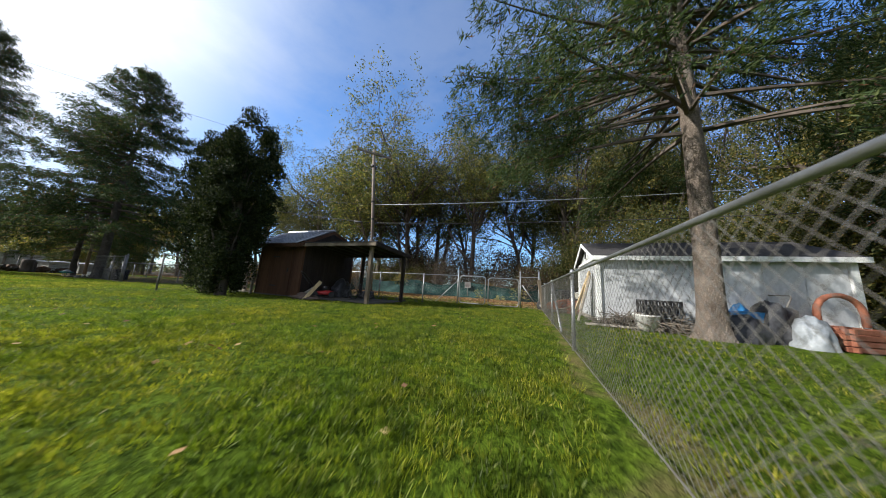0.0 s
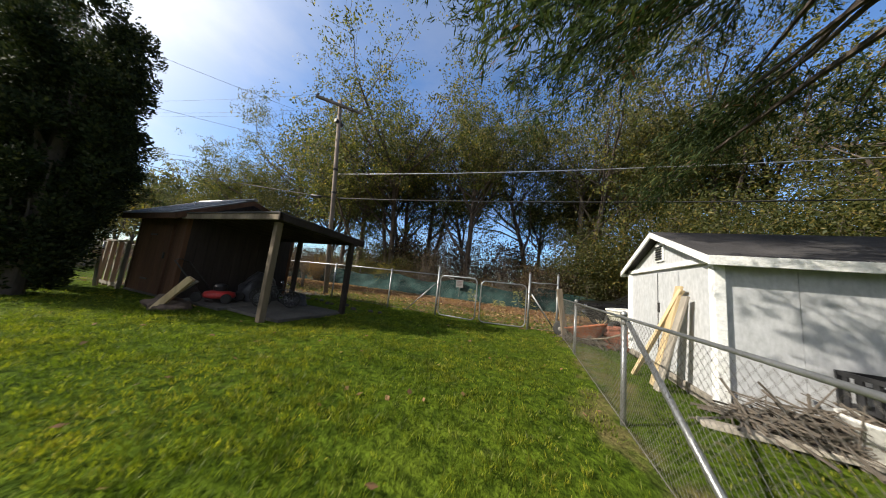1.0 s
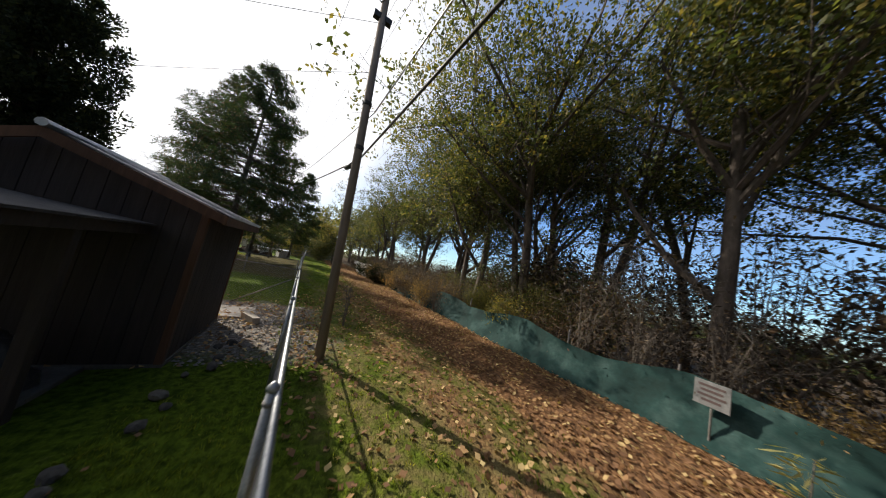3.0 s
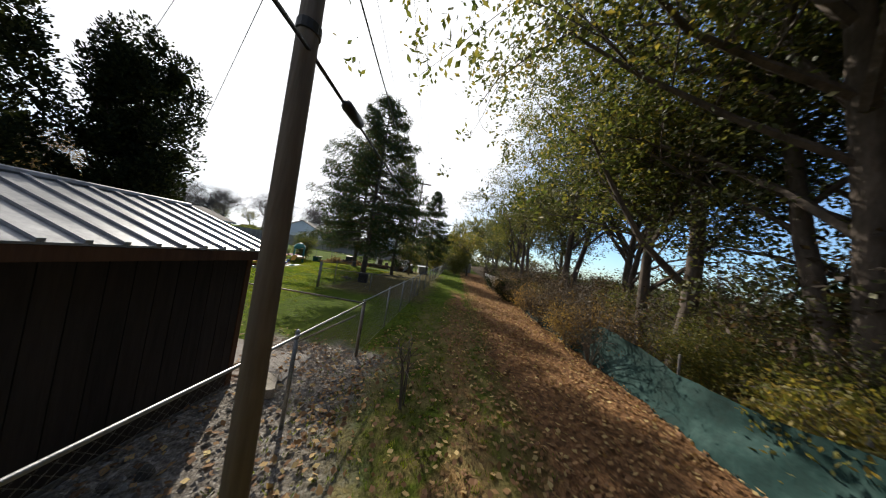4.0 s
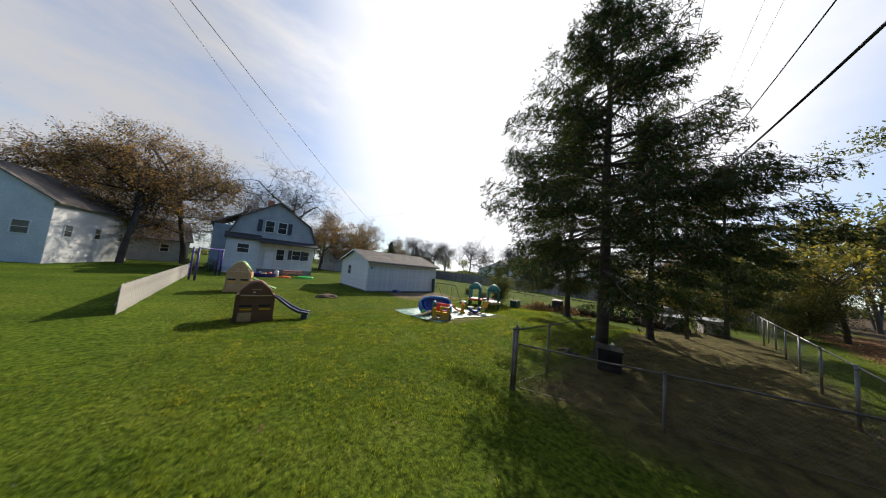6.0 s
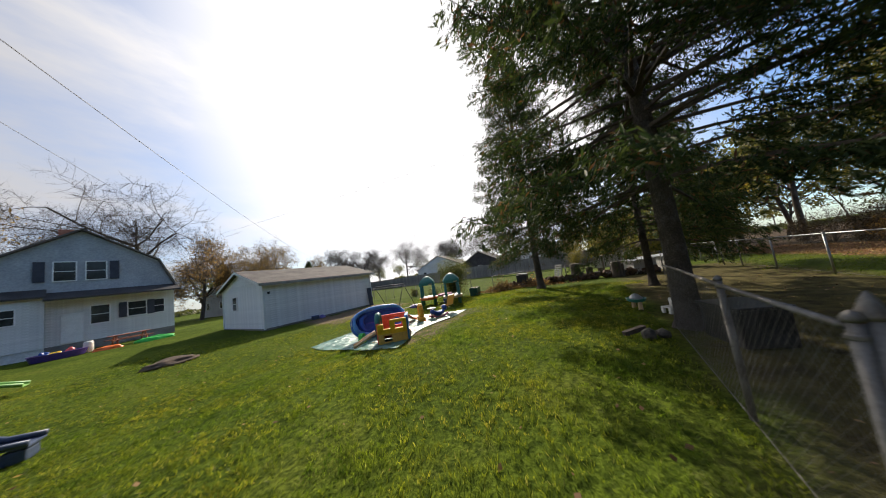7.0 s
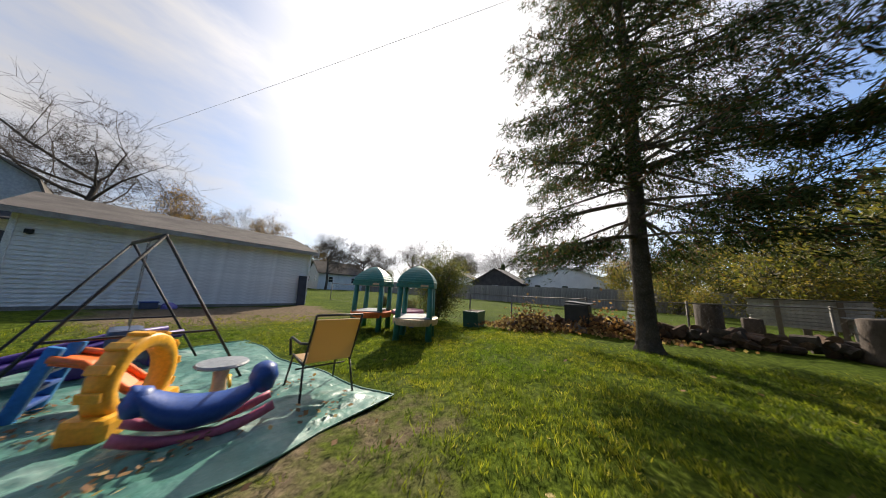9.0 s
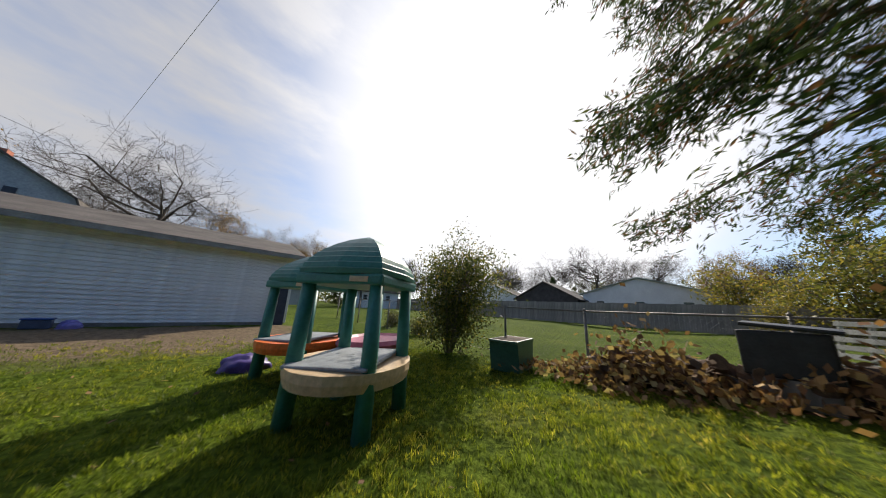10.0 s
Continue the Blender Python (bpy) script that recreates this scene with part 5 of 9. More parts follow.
board("plank", (-6.35, 5.75, 0.0), (-6.0, 6.15, 0.55), 0.14, 0.05, WOOD_GREY, "grey board leaning near the lean-to", group="boards by the lean-to")
board("plank", (-6.6, 5.75, 0.0), (-6.35, 6.2, 0.4), 0.2, 0.05, WOOD_GREY, "grey board leaning near the lean-to", group="boards by the lean-to")
board("log", (-6.15, 5.7, 0.0), (-5.85, 6.0, 0.62), 0.11, 0.11, WOOD_PALE, "pale split log leaning near the lean-to", "log")
lump("heap", -6.35, 5.95, 0.55, 0.3, 0.2, SOIL, "low heap of soil and bark by the slab", "heap", seed=9)
board("post", (-10.25, 6.0, 0), (-10.3, 5.95, 0.95), 0.07, 0.07, WOOD_GREY, "grey timber leaning by the shed", "post")


# ---- utility pole and wires ----
def utility_pole(x, y, h, lean, arm_turn, label):
    t = thing("utility_pole", (x, y, gz(x, y)), 0, label, "utility pole", "utility poles")
    top = Vector((lean[0], lean[1], h))
    part("shaft", Shape().tube([(0, 0, -0.5), top * 0.5, top], [0.09, 0.085, 0.075], 14), POLE_WOOD, t, "weathered round shaft", True)
    m = pose(*(top * 0.965), 0, 0, arm_turn)
    arm = part("crossarm", Shape().box((-0.95, -0.16, -0.05), (0.95, -0.07, 0.06), m, 0.01), POLE_WOOD, t, "timber crossarm")
    for xx in (-0.88, -0.35, 0.45, 0.88):
        part("insulator", Shape().lathe([(0.015, 0.06), (0.02, 0.1), (0.04, 0.11), (0.035, 0.16), (0.015, 0.19)], (xx, -0.115, 0), 10, m), BLACK_PLASTIC, arm, "dark glazed insulator")
    part("strut", Shape().tube([m @ Vector((-0.4, -0.1, -0.04)), m @ Vector((0, -0.09, -0.42))], 0.012, 6).tube([m @ Vector((0.4, -0.1, -0.04)), m @ Vector((0, -0.09, -0.42))], 0.012, 6), GALV_OLD, t)
    part("bracket", Shape().box((-0.06, -0.2, h * 0.87), (0.06, 0.2, h * 0.885), pose(lean[0] * 0.87, lean[1] * 0.87, 0)), BLACK_STEEL, t)
    for z in (0.5, 0.62):
        part("clamp", Shape().lathe([(0.08, 0), (0.096, 0.01), (0.096, 0.09), (0.08, 0.1)], (lean[0] * z, lean[1] * z, h * z), 14), BLACK_STEEL, t)
    return t


utility_pole(-7.54, 10.94, 8.4, (-0.45, -0.55), 48, "weathered wooden utility pole with one crossarm")
utility_pole(-32.0, 7.4, 10.6, (0, 0), 100, "distant wooden utility pole with one crossarm")


def wire(name, a, b, sag, r, material, label):
    a, b = Vector(a), Vector(b)
    t = thing(name, a, 0, label, "cable", "overhead cables")
    pts = [(b - a) * (k / 16) - Vector((0, 0, sag * 4 * (k / 16) * (1 - k / 16))) for k in range(17)]
    part("strand", Shape().tube(pts, r, 5), material, t, soft=True)


P = (-7.8, 10.68)
wire("overhead_cable", (P[0], P[1] + 0.1, 5.15), (32, 12.6, 6.3), 0.8, 0.014, WIRE_BRIGHT, "bright overhead cable along the lane")
wire("overhead_cable", (P[0], P[1] + 0.05, 4.05), (32, 12.4, 5.4), 0.8, 0.018, CABLE, "thick black overhead cable along the lane")
wire("overhead_cable", (P[0], P[1] + 0.1, 5.15), (-32.0, 7.4, 8.6), 0.35, 0.01, CABLE, "black overhead cable along the lane")
wire("overhead_cable", (P[0], P[1] + 0.05, 4.05), (-32.0, 7.4, 7.8), 0.3, 0.018, CABLE, "thick black overhead cable along the lane")
wire("overhead_cable", (P[0], P[1] - 0.1, 7.2), (-24.0, -22.0, 6.4), 0.9, 0.005, CABLE, "thin overhead service cable over the yards")
wire("overhead_cable", (P[0], P[1] - 0.1, 6.0), (-30.0, -20.0, 5.2), 0.9, 0.005, CABLE, "thin overhead service cable over the yards")
wire("overhead_cable", (-32.1, 7.4, 9.5), (-20.0, -27.6, 7.0), 0.3, 0.0055, WIRE_BRIGHT, "thin pale service cable from the pole to the house")
for e in (-0.88, 0.45, 0.88):
    ax, ay = -8.0 + 0.67 * e, 10.38 + 0.74 * e
    wire("overhead_cable", (ax, ay, 8.28), (-32.0 + e * 0.3, 7.4 + e * 0.9, 10.45), 0.35, 0.0045, CABLE, "thin overhead line between the poles")
splice = thing("cable_splice", (-8.75, 10.64, 4.13), 0, "black cable splice case hanging on the overhead cable", "cable splice")
part("case", Shape().tube([(0.3, 0.04, -0.04), (0.24, 0.03, -0.03), (-0.24, -0.03, 0.03), (-0.3, -0.04, 0.04)], [0.02, 0.065, 0.065, 0.02], 10), BLACK_PLASTIC, splice, soft=True)


# ---- garage ----
def lap_wall(parent, m, length, h, material, course=0.13, name="siding_board"):
    """Lapped horizontal boards on a wall in x, z that faces -y."""
    proto = Shape().add([(0, 0, 0), (length, 0, 0), (0, -0.028, 0), (length, -0.028, 0), (0, -0.006, course + 0.012), (length, -0.006, course + 0.012), (0, 0, course + 0.012), (length, 0, course + 0.012)], [(0, 1, 3, 2), (2, 3, 5, 4), (4, 5, 7, 6), (6, 7, 1, 0), (0, 2, 4, 6), (1, 7, 5, 3)]).mesh(name, material)
    for k in range(int(h / course)):
        part(name, proto, material, parent, m=m @ pose(0, 0, k * course))


def window(parent, m, w, h, cross=True, shutters=0.0):
    """A framed sash in x, z that faces -y."""
    frame_part = part("window", Shape().box((-0.06, -0.03, -0.06), (w + 0.06, 0.03, 0)).box((-0.06, -0.03, h), (w + 0.06, 0.03, h + 0.06)).box((-0.06, -0.03, 0), (0, 0.03, h)).box((w, -0.03, 0), (w + 0.06, 0.03, h)), TRIM_WHITE, parent, "white framed window", m=m)
    part("pane", Shape().box((0.0, 0.0, 0.0), (w, 0.012, h)), GLASS_DARK, frame_part)
    if cross:
        part("glazing_bar", Shape().box((0, -0.02, h / 2 - 0.02), (w, 0.0, h / 2 + 0.02)), TRIM_WHITE, frame_part)
    if shutters:
        for xa in (-0.06 - shutters, w + 0.06):
            part("shutter", Shape().box((xa, -0.05, -0.05), (xa + shutters, -0.005, h + 0.05), bevel=0.01), SHUTTER, parent, "dark louvred shutter", m=m)
    return frame_part


def garage():
    x0, x1, y0, y1, base, eave, ridge = -30.35, -22.4, -19.3, -12.4, -0.12, 2.72, 3.75
    t = thing("garage", (0, 0, 0), 0, "white lap-sided detached garage with a grey shingled roof", "garage")
    part("footing", Shape().box((x0, y0, base - 0.3), (x1, y1, base + 0.12)), CONCRETE, t)
    part("wall_core", Shape().box((x0 + 0.04, y0 + 0.04, base + 0.1), (x1 - 0.04, y1 - 0.04, eave - 0.02)), VINYL, t)
    lap_wall(t, pose(x1, y1 - 0.03, base + 0.1, 0, 0, 180), x1 - x0, eave - base - 0.1, VINYL)
    lap_wall(t, pose(x1 - 0.03, y0, base + 0.1, 0, 0, 90), y1 - y0, eave - base - 0.1, VINYL)
    for k in range(7):
        z = eave - 0.02 + k * 0.13
        half = (y1 - y0) / 2 * (ridge - z - 0.07) / (ridge - eave)
        if half > 0.2:
            part("gable_board", Shape().box((x1 - 0.03, (y0 + y1) / 2 - half, z), (x1, (y0 + y1) / 2 + half, z + 0.125)), VINYL, t)
    for x, y in ((x1, y1), (x1, y0), (x0, y1)):
        part("corner_trim", Shape().box((x - 0.06, y - 0.06, base + 0.08), (x + 0.045, y + 0.045, eave), bevel=0.006), TRIM_WHITE, t)
    window(t, pose(x1 + 0.03, -17.3, 1.25, 0, 0, 90), 0.75, 0.85)
    yr = (y0 + y1) / 2
    for ya in (y0 - 0.35, y1 + 0.35):
        za = eave - 0.1
        v = [(x, y, z) for x in (x0 - 0.3, x1 + 0.3) for y, z in ((ya, za), (yr, ridge), (yr, ridge + 0.07), (ya, za + 0.07))]
        part("roof_slope", Shape().add(v, [(0, 1, 2, 3), (7, 6, 5, 4), (0, 4, 5, 1), (1, 5, 6, 2), (2, 6, 7, 3), (3, 7, 4, 0)]), SHINGLE, t, "grey shingled roof slope")
        part("fascia", Shape().box((x0 - 0.3, ya - 0.012, za - 0.1), (x1 + 0.3, ya + 0.012, za + 0.06)), TRIM_WORN, t, "weathered grey eave board")
        part("soffit", Shape().box((x0 - 0.28, min(ya, ya + (0.34 if ya < yr else -0.34)), za - 0.02), (x1 + 0.28, max(ya, ya + (0.34 if ya < yr else -0.34)), za - 0.003)), TRIM_WHITE, t)
        for xg in (x0 - 0.31, x1 + 0.29):
            v = [(x, y, z) for x in (xg, xg + 0.025) for y, z in ((ya, za - 0.1), (yr, ridge - 0.1), (yr, ridge + 0.05), (ya, za + 0.05))]
            part("verge_board", Shape().add(v, [(0, 1, 2, 3), (7, 6, 5, 4), (0, 4, 5, 1), (1, 5, 6, 2), (2, 6, 7, 3), (3, 7, 4, 0)]), TRIM_WHITE, t)
    lamp = part("wall_lamp", Shape().box((x1 - 0.35, y1 - 0.01, 2.02), (x1 - 0.2, y1 + 0.06, 2.15), bevel=0.02), BLACK_PLASTIC, t, "black wall floodlight")
    part("shade", Shape().lathe([(0.03, 0), (0.075, 0.12), (0.06, 0.12), (0.02, 0.01)], (0, 0, 0), 12, pose(x1 - 0.28, y1 + 0.08, 2.12, 115)), BLACK_PLASTIC, lamp)


garage()
t = thing("storage_box", (-25.15, -12.0, gz(-25, -12)), 5, "blue plastic box standing against the garage", "box")
t.scale = (0.62, 0.62, 0.62)
part("tub", Shape().box((-0.33, -0.2, 0), (0.33, 0.2, 0.34), bevel=0.04), TOY_NAVY, t)
part("lid", Shape().box((-0.36, -0.23, 0.345), (0.36, 0.23, 0.4), bevel=0.02), TOY_BLUE, t)
lump("storage_sack", -25.62, -12.0, 0.2, 0.15, 0.2, toy("violet_plastic", (0.16, 0.14, 0.4)), "violet plastic sack against the garage wall", "bag", seed=12)
t = thing("leaning_board", (-30.1, -12.2, gz(-30, -12)), 0, "dark board leaning on the garage end", "board")
part("panel", Shape().box((-0.2, 0, 0), (0.2, 0.03, 1.5), pose(0, 0, 0, 6, 0, 0), 0.005), SHUTTER, t)


# ---- gambrel house ----
def gambrel_house():
    y0, x0, x1 = -28.0, -20.9, -11.9
    t = thing("house", (-0.4, 0, 0), 0, "white house with a blue-grey gambrel gable and dark shutters", "house")
    depth = 11.0
    part("foundation", Shape().box((x0, y0 - depth, -0.4), (x1, y0, 0.6)), CONCRETE, t)
    part("wall_core", Shape().box((x0 + 0.05, y0 - depth, 0.55), (x1 - 0.05, y0 - 0.05, 4.0)), HOUSE_WHITE, t)
    lap_wall(t, pose(-14.9, y0 - 0.04, 0.6, 0, 0, 180), 6.0, 3.3, HOUSE_WHITE, 0.18)
    lap_wall(t, pose(x1, y0 + 0.5, 0.6, 0, 0, 180), 3.0, 3.3, HOUSE_WHITE, 0.18)
    lap_wall(t, pose(x1 + 0.03, y0 - depth, 0.6, 0, 0, 90), depth, 3.3, HOUSE_WHITE, 0.18)
    part("wing_core", Shape().box((-14.9, y0 - 0.1, -0.3), (x1 - 0.02, y0 + 0.47, 4.0)), HOUSE_WHITE, t)
    g = [(x0 - 0.1, 4.0), (x0 + 0.9, 6.5), (-16.3, 8.9), (x1 - 0.9, 6.5), (x1 + 0.1, 4.0)]
    part("gable_wall", Shape().extrude(g, -depth, pose(0, y0 + 0.02, 0)), HOUSE_BLUE, t, "blue-grey shingled gable")
    for (xa, za), (xb, zb) in zip(g, g[1:]):
        d = Vector((xb - xa, 0, zb - za)).normalized()
        nrm = Vector((-d.z, 0, d.x)) * 0.12
        v = [(x + nrm.x * k, y, z + nrm.z * k) for y in (y0 + 0.4, y0 - depth - 0.3) for x, z, k in ((xa - d.x * 0.1, za - d.z * 0.1, 0.1), (xb + d.x * 0.05, zb + d.z * 0.05, 0.1), (xb + d.x * 0.05, zb + d.z * 0.05, 1.0), (xa - d.x * 0.1, za - d.z * 0.1, 1.0))]
        part("roof_slope", Shape().add(v, [(0, 1, 2, 3), (7, 6, 5, 4), (0, 4, 5, 1), (1, 5, 6, 2), (2, 6, 7, 3), (3, 7, 4, 0)]), SHINGLE, t, "grey shingled gambrel slope")
    part("porch_roof", Shape().add([(x, y, z) for x in (x0 - 0.2, -14.85) for y, z in ((y0 + 0.02, 4.2), (y0 + 1.3, 3.7), (y0 + 1.3, 3.82), (y0 + 0.02, 4.34))], [(0, 1, 2, 3), (7, 6, 5, 4), (0, 4, 5, 1), (1, 5, 6, 2), (2, 6, 7, 3), (3, 7, 4, 0)]), SHINGLE_DARK, t, "dark porch roof")
    part("wing_roof", Shape().add([(x, y, z) for x in (-14.95, x1 + 0.25) for y, z in ((y0 + 0.02, 4.5), (y0 + 0.85, 3.95), (y0 + 0.85, 4.07), (y0 + 0.02, 4.62))], [(0, 1, 2, 3), (7, 6, 5, 4), (0, 4, 5, 1), (1, 5, 6, 2), (2, 6, 7, 3), (3, 7, 4, 0)]), SHINGLE_DARK, t)
    window(t, pose(-15.2, y0 + 0.06, 5.15, 0, 0, 180), 0.85, 1.35, True)
    window(t, pose(-16.5, y0 + 0.06, 5.15, 0, 0, 180), 0.85, 1.35, True)
    for xx in (-14.65, -17.75):
        part("shutter", Shape().box((xx - 0.22, y0 + 0.03, 5.1), (xx + 0.22, y0 + 0.09, 6.55), bevel=0.01), SHUTTER, t, "dark louvred shutter")
    window(t, pose(-12.9, y0 + 0.56, 2.4, 0, 0, 180), 1.0, 0.95, True)
    window(t, pose(-18.4, y0 + 0.02, 2.0, 0, 0, 180), 0.9, 1.1, True, 0.4)
    window(t, pose(-19.4, y0 + 0.02, 2.0, 0, 0, 180), 0.9, 1.1, True)
    window(t, pose(-16.7, y0 + 0.02, 1.8, 0, 0, 180), 0.8, 1.3, True)
    part("door", Shape().box((-16.4, y0 - 0.03, 0.65), (-15.5, y0 + 0.06, 2.75), bevel=0.01), TRIM_WHITE, t, "white back door, shut")
    part("chimney", Shape().box((-16.0, y0 - 3.5, 8.0), (-15.3, y0 - 2.8, 9.6), bevel=0.02), BRICK, t, "red brick chimney")
    part("annex", Shape().box((x1 - 0.4, y0 - 9, 0), (x1 + 1.4, y0 - 3, 5.6)), HOUSE_BLUE, t)
    part("annex_roof", Shape().add([(x, y, z) for y in (y0 - 9.2, y0 - 2.8) for x, z in ((x1 - 0.9, 7.1), (x1 + 1.7, 5.5), (x1 + 1.7, 5.65), (x1 - 0.9, 7.3))], [(0, 1, 2, 3), (7, 6, 5, 4), (0, 4, 5, 1), (1, 5, 6, 2), (2, 6, 7, 3), (3, 7, 4, 0)]), SHINGLE, t)


gambrel_house()


def plain_house(x, y, turn, w, d, eave, ridge, wall, roof, label, windows=2, z=0.0):
    t = thing("house", (x, y, z), turn, label, "house", "far houses")
    part("wall", Shape().extrude([(-d / 2, -0.3), (d / 2, -0.3), (d / 2, eave), (0, ridge - 0.05), (-d / 2, eave)], w, pose(w / 2, 0, 0, 0, 0, 90)), wall, t)
    for sy in (-1, 1):
        v = [(xx, yy, zz) for xx in (-w / 2 - 0.3, w / 2 + 0.3) for yy, zz in ((sy * (d / 2 + 0.4), eave - 0.2), (0, ridge), (0, ridge + 0.12), (sy * (d / 2 + 0.4), eave - 0.08))]
        part("roof", Shape().add(v, [(0, 1, 2, 3), (7, 6, 5, 4), (0, 4, 5, 1), (1, 5, 6, 2), (2, 6, 7, 3), (3, 7, 4, 0)]), roof, t)
    for k in range(windows):
        window(t, pose(w / 2 + 0.04, -d / 2 + (k + 0.5) * d / windows - 0.4, eave * 0.45, 0, 0, 90), 0.8, 1.0)
        window(t, pose(-w / 2 + (k + 0.5) * w / windows + 0.4, d / 2 + 0.04, eave * 0.45, 0, 0, 180), 0.8, 1.0)
    return t


plain_house(-71, -30, 12, 9, 12, 3.4, 6.2, HOUSE_WHITE, SHINGLE, "far white bungalow with a grey roof behind a fence", 3)
plain_house(-64, -15.5, 0, 5, 8.5, 2.7, 5.0, SHINGLE_DARK, SHINGLE_DARK, "far dark-roofed shed behind a grey fence", 1)
plain_house(-68, -5.5, 0, 7, 12, 3.6, 5.4, HOUSE_WHITE, SHINGLE_GREEN, "far pale house with a green-grey roof", 3)
plain_house(1.5, -34, 80, 11, 8, 5.2, 8.0, HOUSE_WHITE, SHINGLE, "white two-storey house beyond a board fence", 3)
plain_house(-34, -52, 10, 9, 8, 2.9, 5.0, HOUSE_BLUE, SHINGLE_DARK, "far low house with a dark roof", 2)
plain_house(-2, -48, 15, 10, 8, 3.2, 6.2, HOUSE_BLUE, SHINGLE, "far grey house with a shingled roof", 2)
plain_house(-52, -48, -10, 9, 8, 3.2, 5.6, HOUSE_WHITE, SHINGLE, "far white house with a shingled roof", 2)


# ---- board fences ----
def board_fence(p0, p1, h, plank, material, label):
    p0, p1 = Vector((p0[0], p0[1], gz(*p0))), Vector((p1[0], p1[1], gz(*p1)))
    d = p1 - p0
    t = thing("board_fence", p0, math.degrees(math.atan2(d.y, d.x)), label, "fence")
    proto = Shape().box((0.003, 0, -0.05), (plank - 0.003, 0.022, h)).mesh("plank", material)
    n = int(d.length / plank)
    for i in range(n):
        part("plank", proto, material, t, m=pose(i * plank, 0.004 * math.sin(i * 3.1), 0.02 * math.sin(i * 1.7) + d.z * i / n))
    for zz in (0.3, h * 0.8):
        part("rail", Shape().box((0, 0.03, zz), (d.length, 0.07, zz + 0.08)), material, t)


board_fence((-55.5, -60.0), (-55.5, 16.0), 2.05, 0.3, FENCE_GREY, "long weathered grey board fence")
board_fence((-10.35, -5.0), (-10.3, -24.0), 1.0, 0.14, TRIM_WORN, "low weathered board fence between yards")


# ---- play yard ----
def clubhouse(x, y, turn, wall, roof, label, w=1.2, d=1.0, h=1.62):
    t = thing("playhouse", (x, y, gz(x, y)), turn, label, "playhouse", "playhouses")
    n = 8
    half = [(w / 2 + 0.08, 0.0), (w / 2, h * 0.3), (w / 2 - 0.02, h * 0.66), (w / 2 - 0.1, h * 0.74), (w * 0.2, h * 0.93), (w * 0.07, h * 0.99)]
    arch = [(-px, pz) for px, pz in half] + [(px, pz) for px, pz in reversed(half)]
    for yy in (-d / 2, d / 2 - 0.08):
        panel = part("end_wall", Shape().extrude(arch, 0.08, pose(0, yy, 0)), wall, t, "moulded arched end wall")
        face = yy - 0.012 if yy < 0 else yy + 0.092
        for xx in (-0.32, 0.3):
            part("window_recess", Shape().box((xx - 0.2, face - 0.008, h * 0.3), (xx + 0.17, face + 0.008, h * 0.335), bevel=0.008), TOY_YELLOW, panel)
            part("window_recess", Shape().box((xx - 0.2, face - 0.008, h * 0.38), (xx + 0.2, face + 0.008, h * 0.43), bevel=0.01), BLACK_PLASTIC, panel)
        part("ledge", Shape().box((-w * 0.42, face - 0.03, h * 0.64), (w * 0.42, face + 0.03, h * 0.67), bevel=0.012), TOY_SAND, panel)
        part("ledge", Shape().box((-w * 0.12, face - 0.02, h * 0.8), (w * 0.14, face + 0.02, h * 0.815), bevel=0.008), TOY_SAND, panel)
        part("badge", Shape().box((0.04, face - 0.012, h * 0.72), (0.13, face + 0.012, h * 0.755), bevel=0.008), TOY_WHITE, panel, "small pale badge")
        part("door_panel", Shape().box((0.08, face - 0.02, 0.04), (w * 0.42, face + 0.02, h * 0.24), bevel=0.015), TOY_TAN, panel, "tan lower door panel")
    for sx in (-1, 1):
        part("side_wall", Shape().box((sx * w / 2 - 0.05, -d / 2 + 0.08, 0), (sx * w / 2 + 0.05, d / 2 - 0.08, h * 0.66), bevel=0.03), wall, t)
    top = [(px * 1.06, pz + 0.03) for px, pz in [(-q, r) for q, r in half[3:]] + [(q, r) for q, r in reversed(half[3:])]]
    inner = [(px * 0.93, pz - 0.06) for px, pz in reversed(top)]
    part("roof", Shape().extrude(top + inner, d * 0.6, pose(0, -d * 0.3, 0)), roof, t, "curved moulded roof", True)
    return t


def toy_slide(parent, pts, w, material, rail):
    """A slide chute through points, with raised sides."""
    s, r = Shape(), Shape()
    for a, b in zip(pts, pts[1:]):
        a, b = Vector(a), Vector(b)
        n = (b - a).cross(Vector((0, 0, 1))).normalized() * w / 2
        up = Vector((0, 0, 0.03))
        s.add([a - n, a + n, b + n, b - n, a - n + up, a + n + up, b + n + up, b - n + up], [(3, 2, 1, 0), (4, 5, 6, 7), (0, 1, 5, 4), (1, 2, 6, 5), (2, 3, 7, 6), (3, 0, 4, 7)])
    chute = part("slide", s, material, parent, "moulded slide chute")
    for sgn in (-1, 1):
        edge = []
        for i, p in enumerate(pts):
            q = Vector(pts[min(i + 1, len(pts) - 1)]) - Vector(pts[max(i - 1, 0)])
            n = q.cross(Vector((0, 0, 1))).normalized() * w / 2
            edge.append(Vector(p) + n * sgn + Vector((0, 0, 0.07)))
        part("slide_rail", Shape().tube(edge, 0.045, 8), rail, chute, soft=True)


club = clubhouse(-13.98, -4.45, -3, TOY_BROWN, TOY_BROWN, "brown moulded plastic playhouse with a dark slide")
toy_slide(club, [(-0.55, -0.104, 0.95), (-0.819, -0.1, 0.82), (-1.253, 0.055, 0.48), (-1.642, 0.227, 0.27), (-2.012, 0.353, 0.22)], 0.4, TOY_NAVY, TOY_NAVY)
part("slide_foot", Shape().box((-0.13, -0.16, 0.0), (0.13, 0.16, 0.2), pose(-1.854, 0.306, 0, 0, 0, -19), 0.04), TOY_NAVY, club)
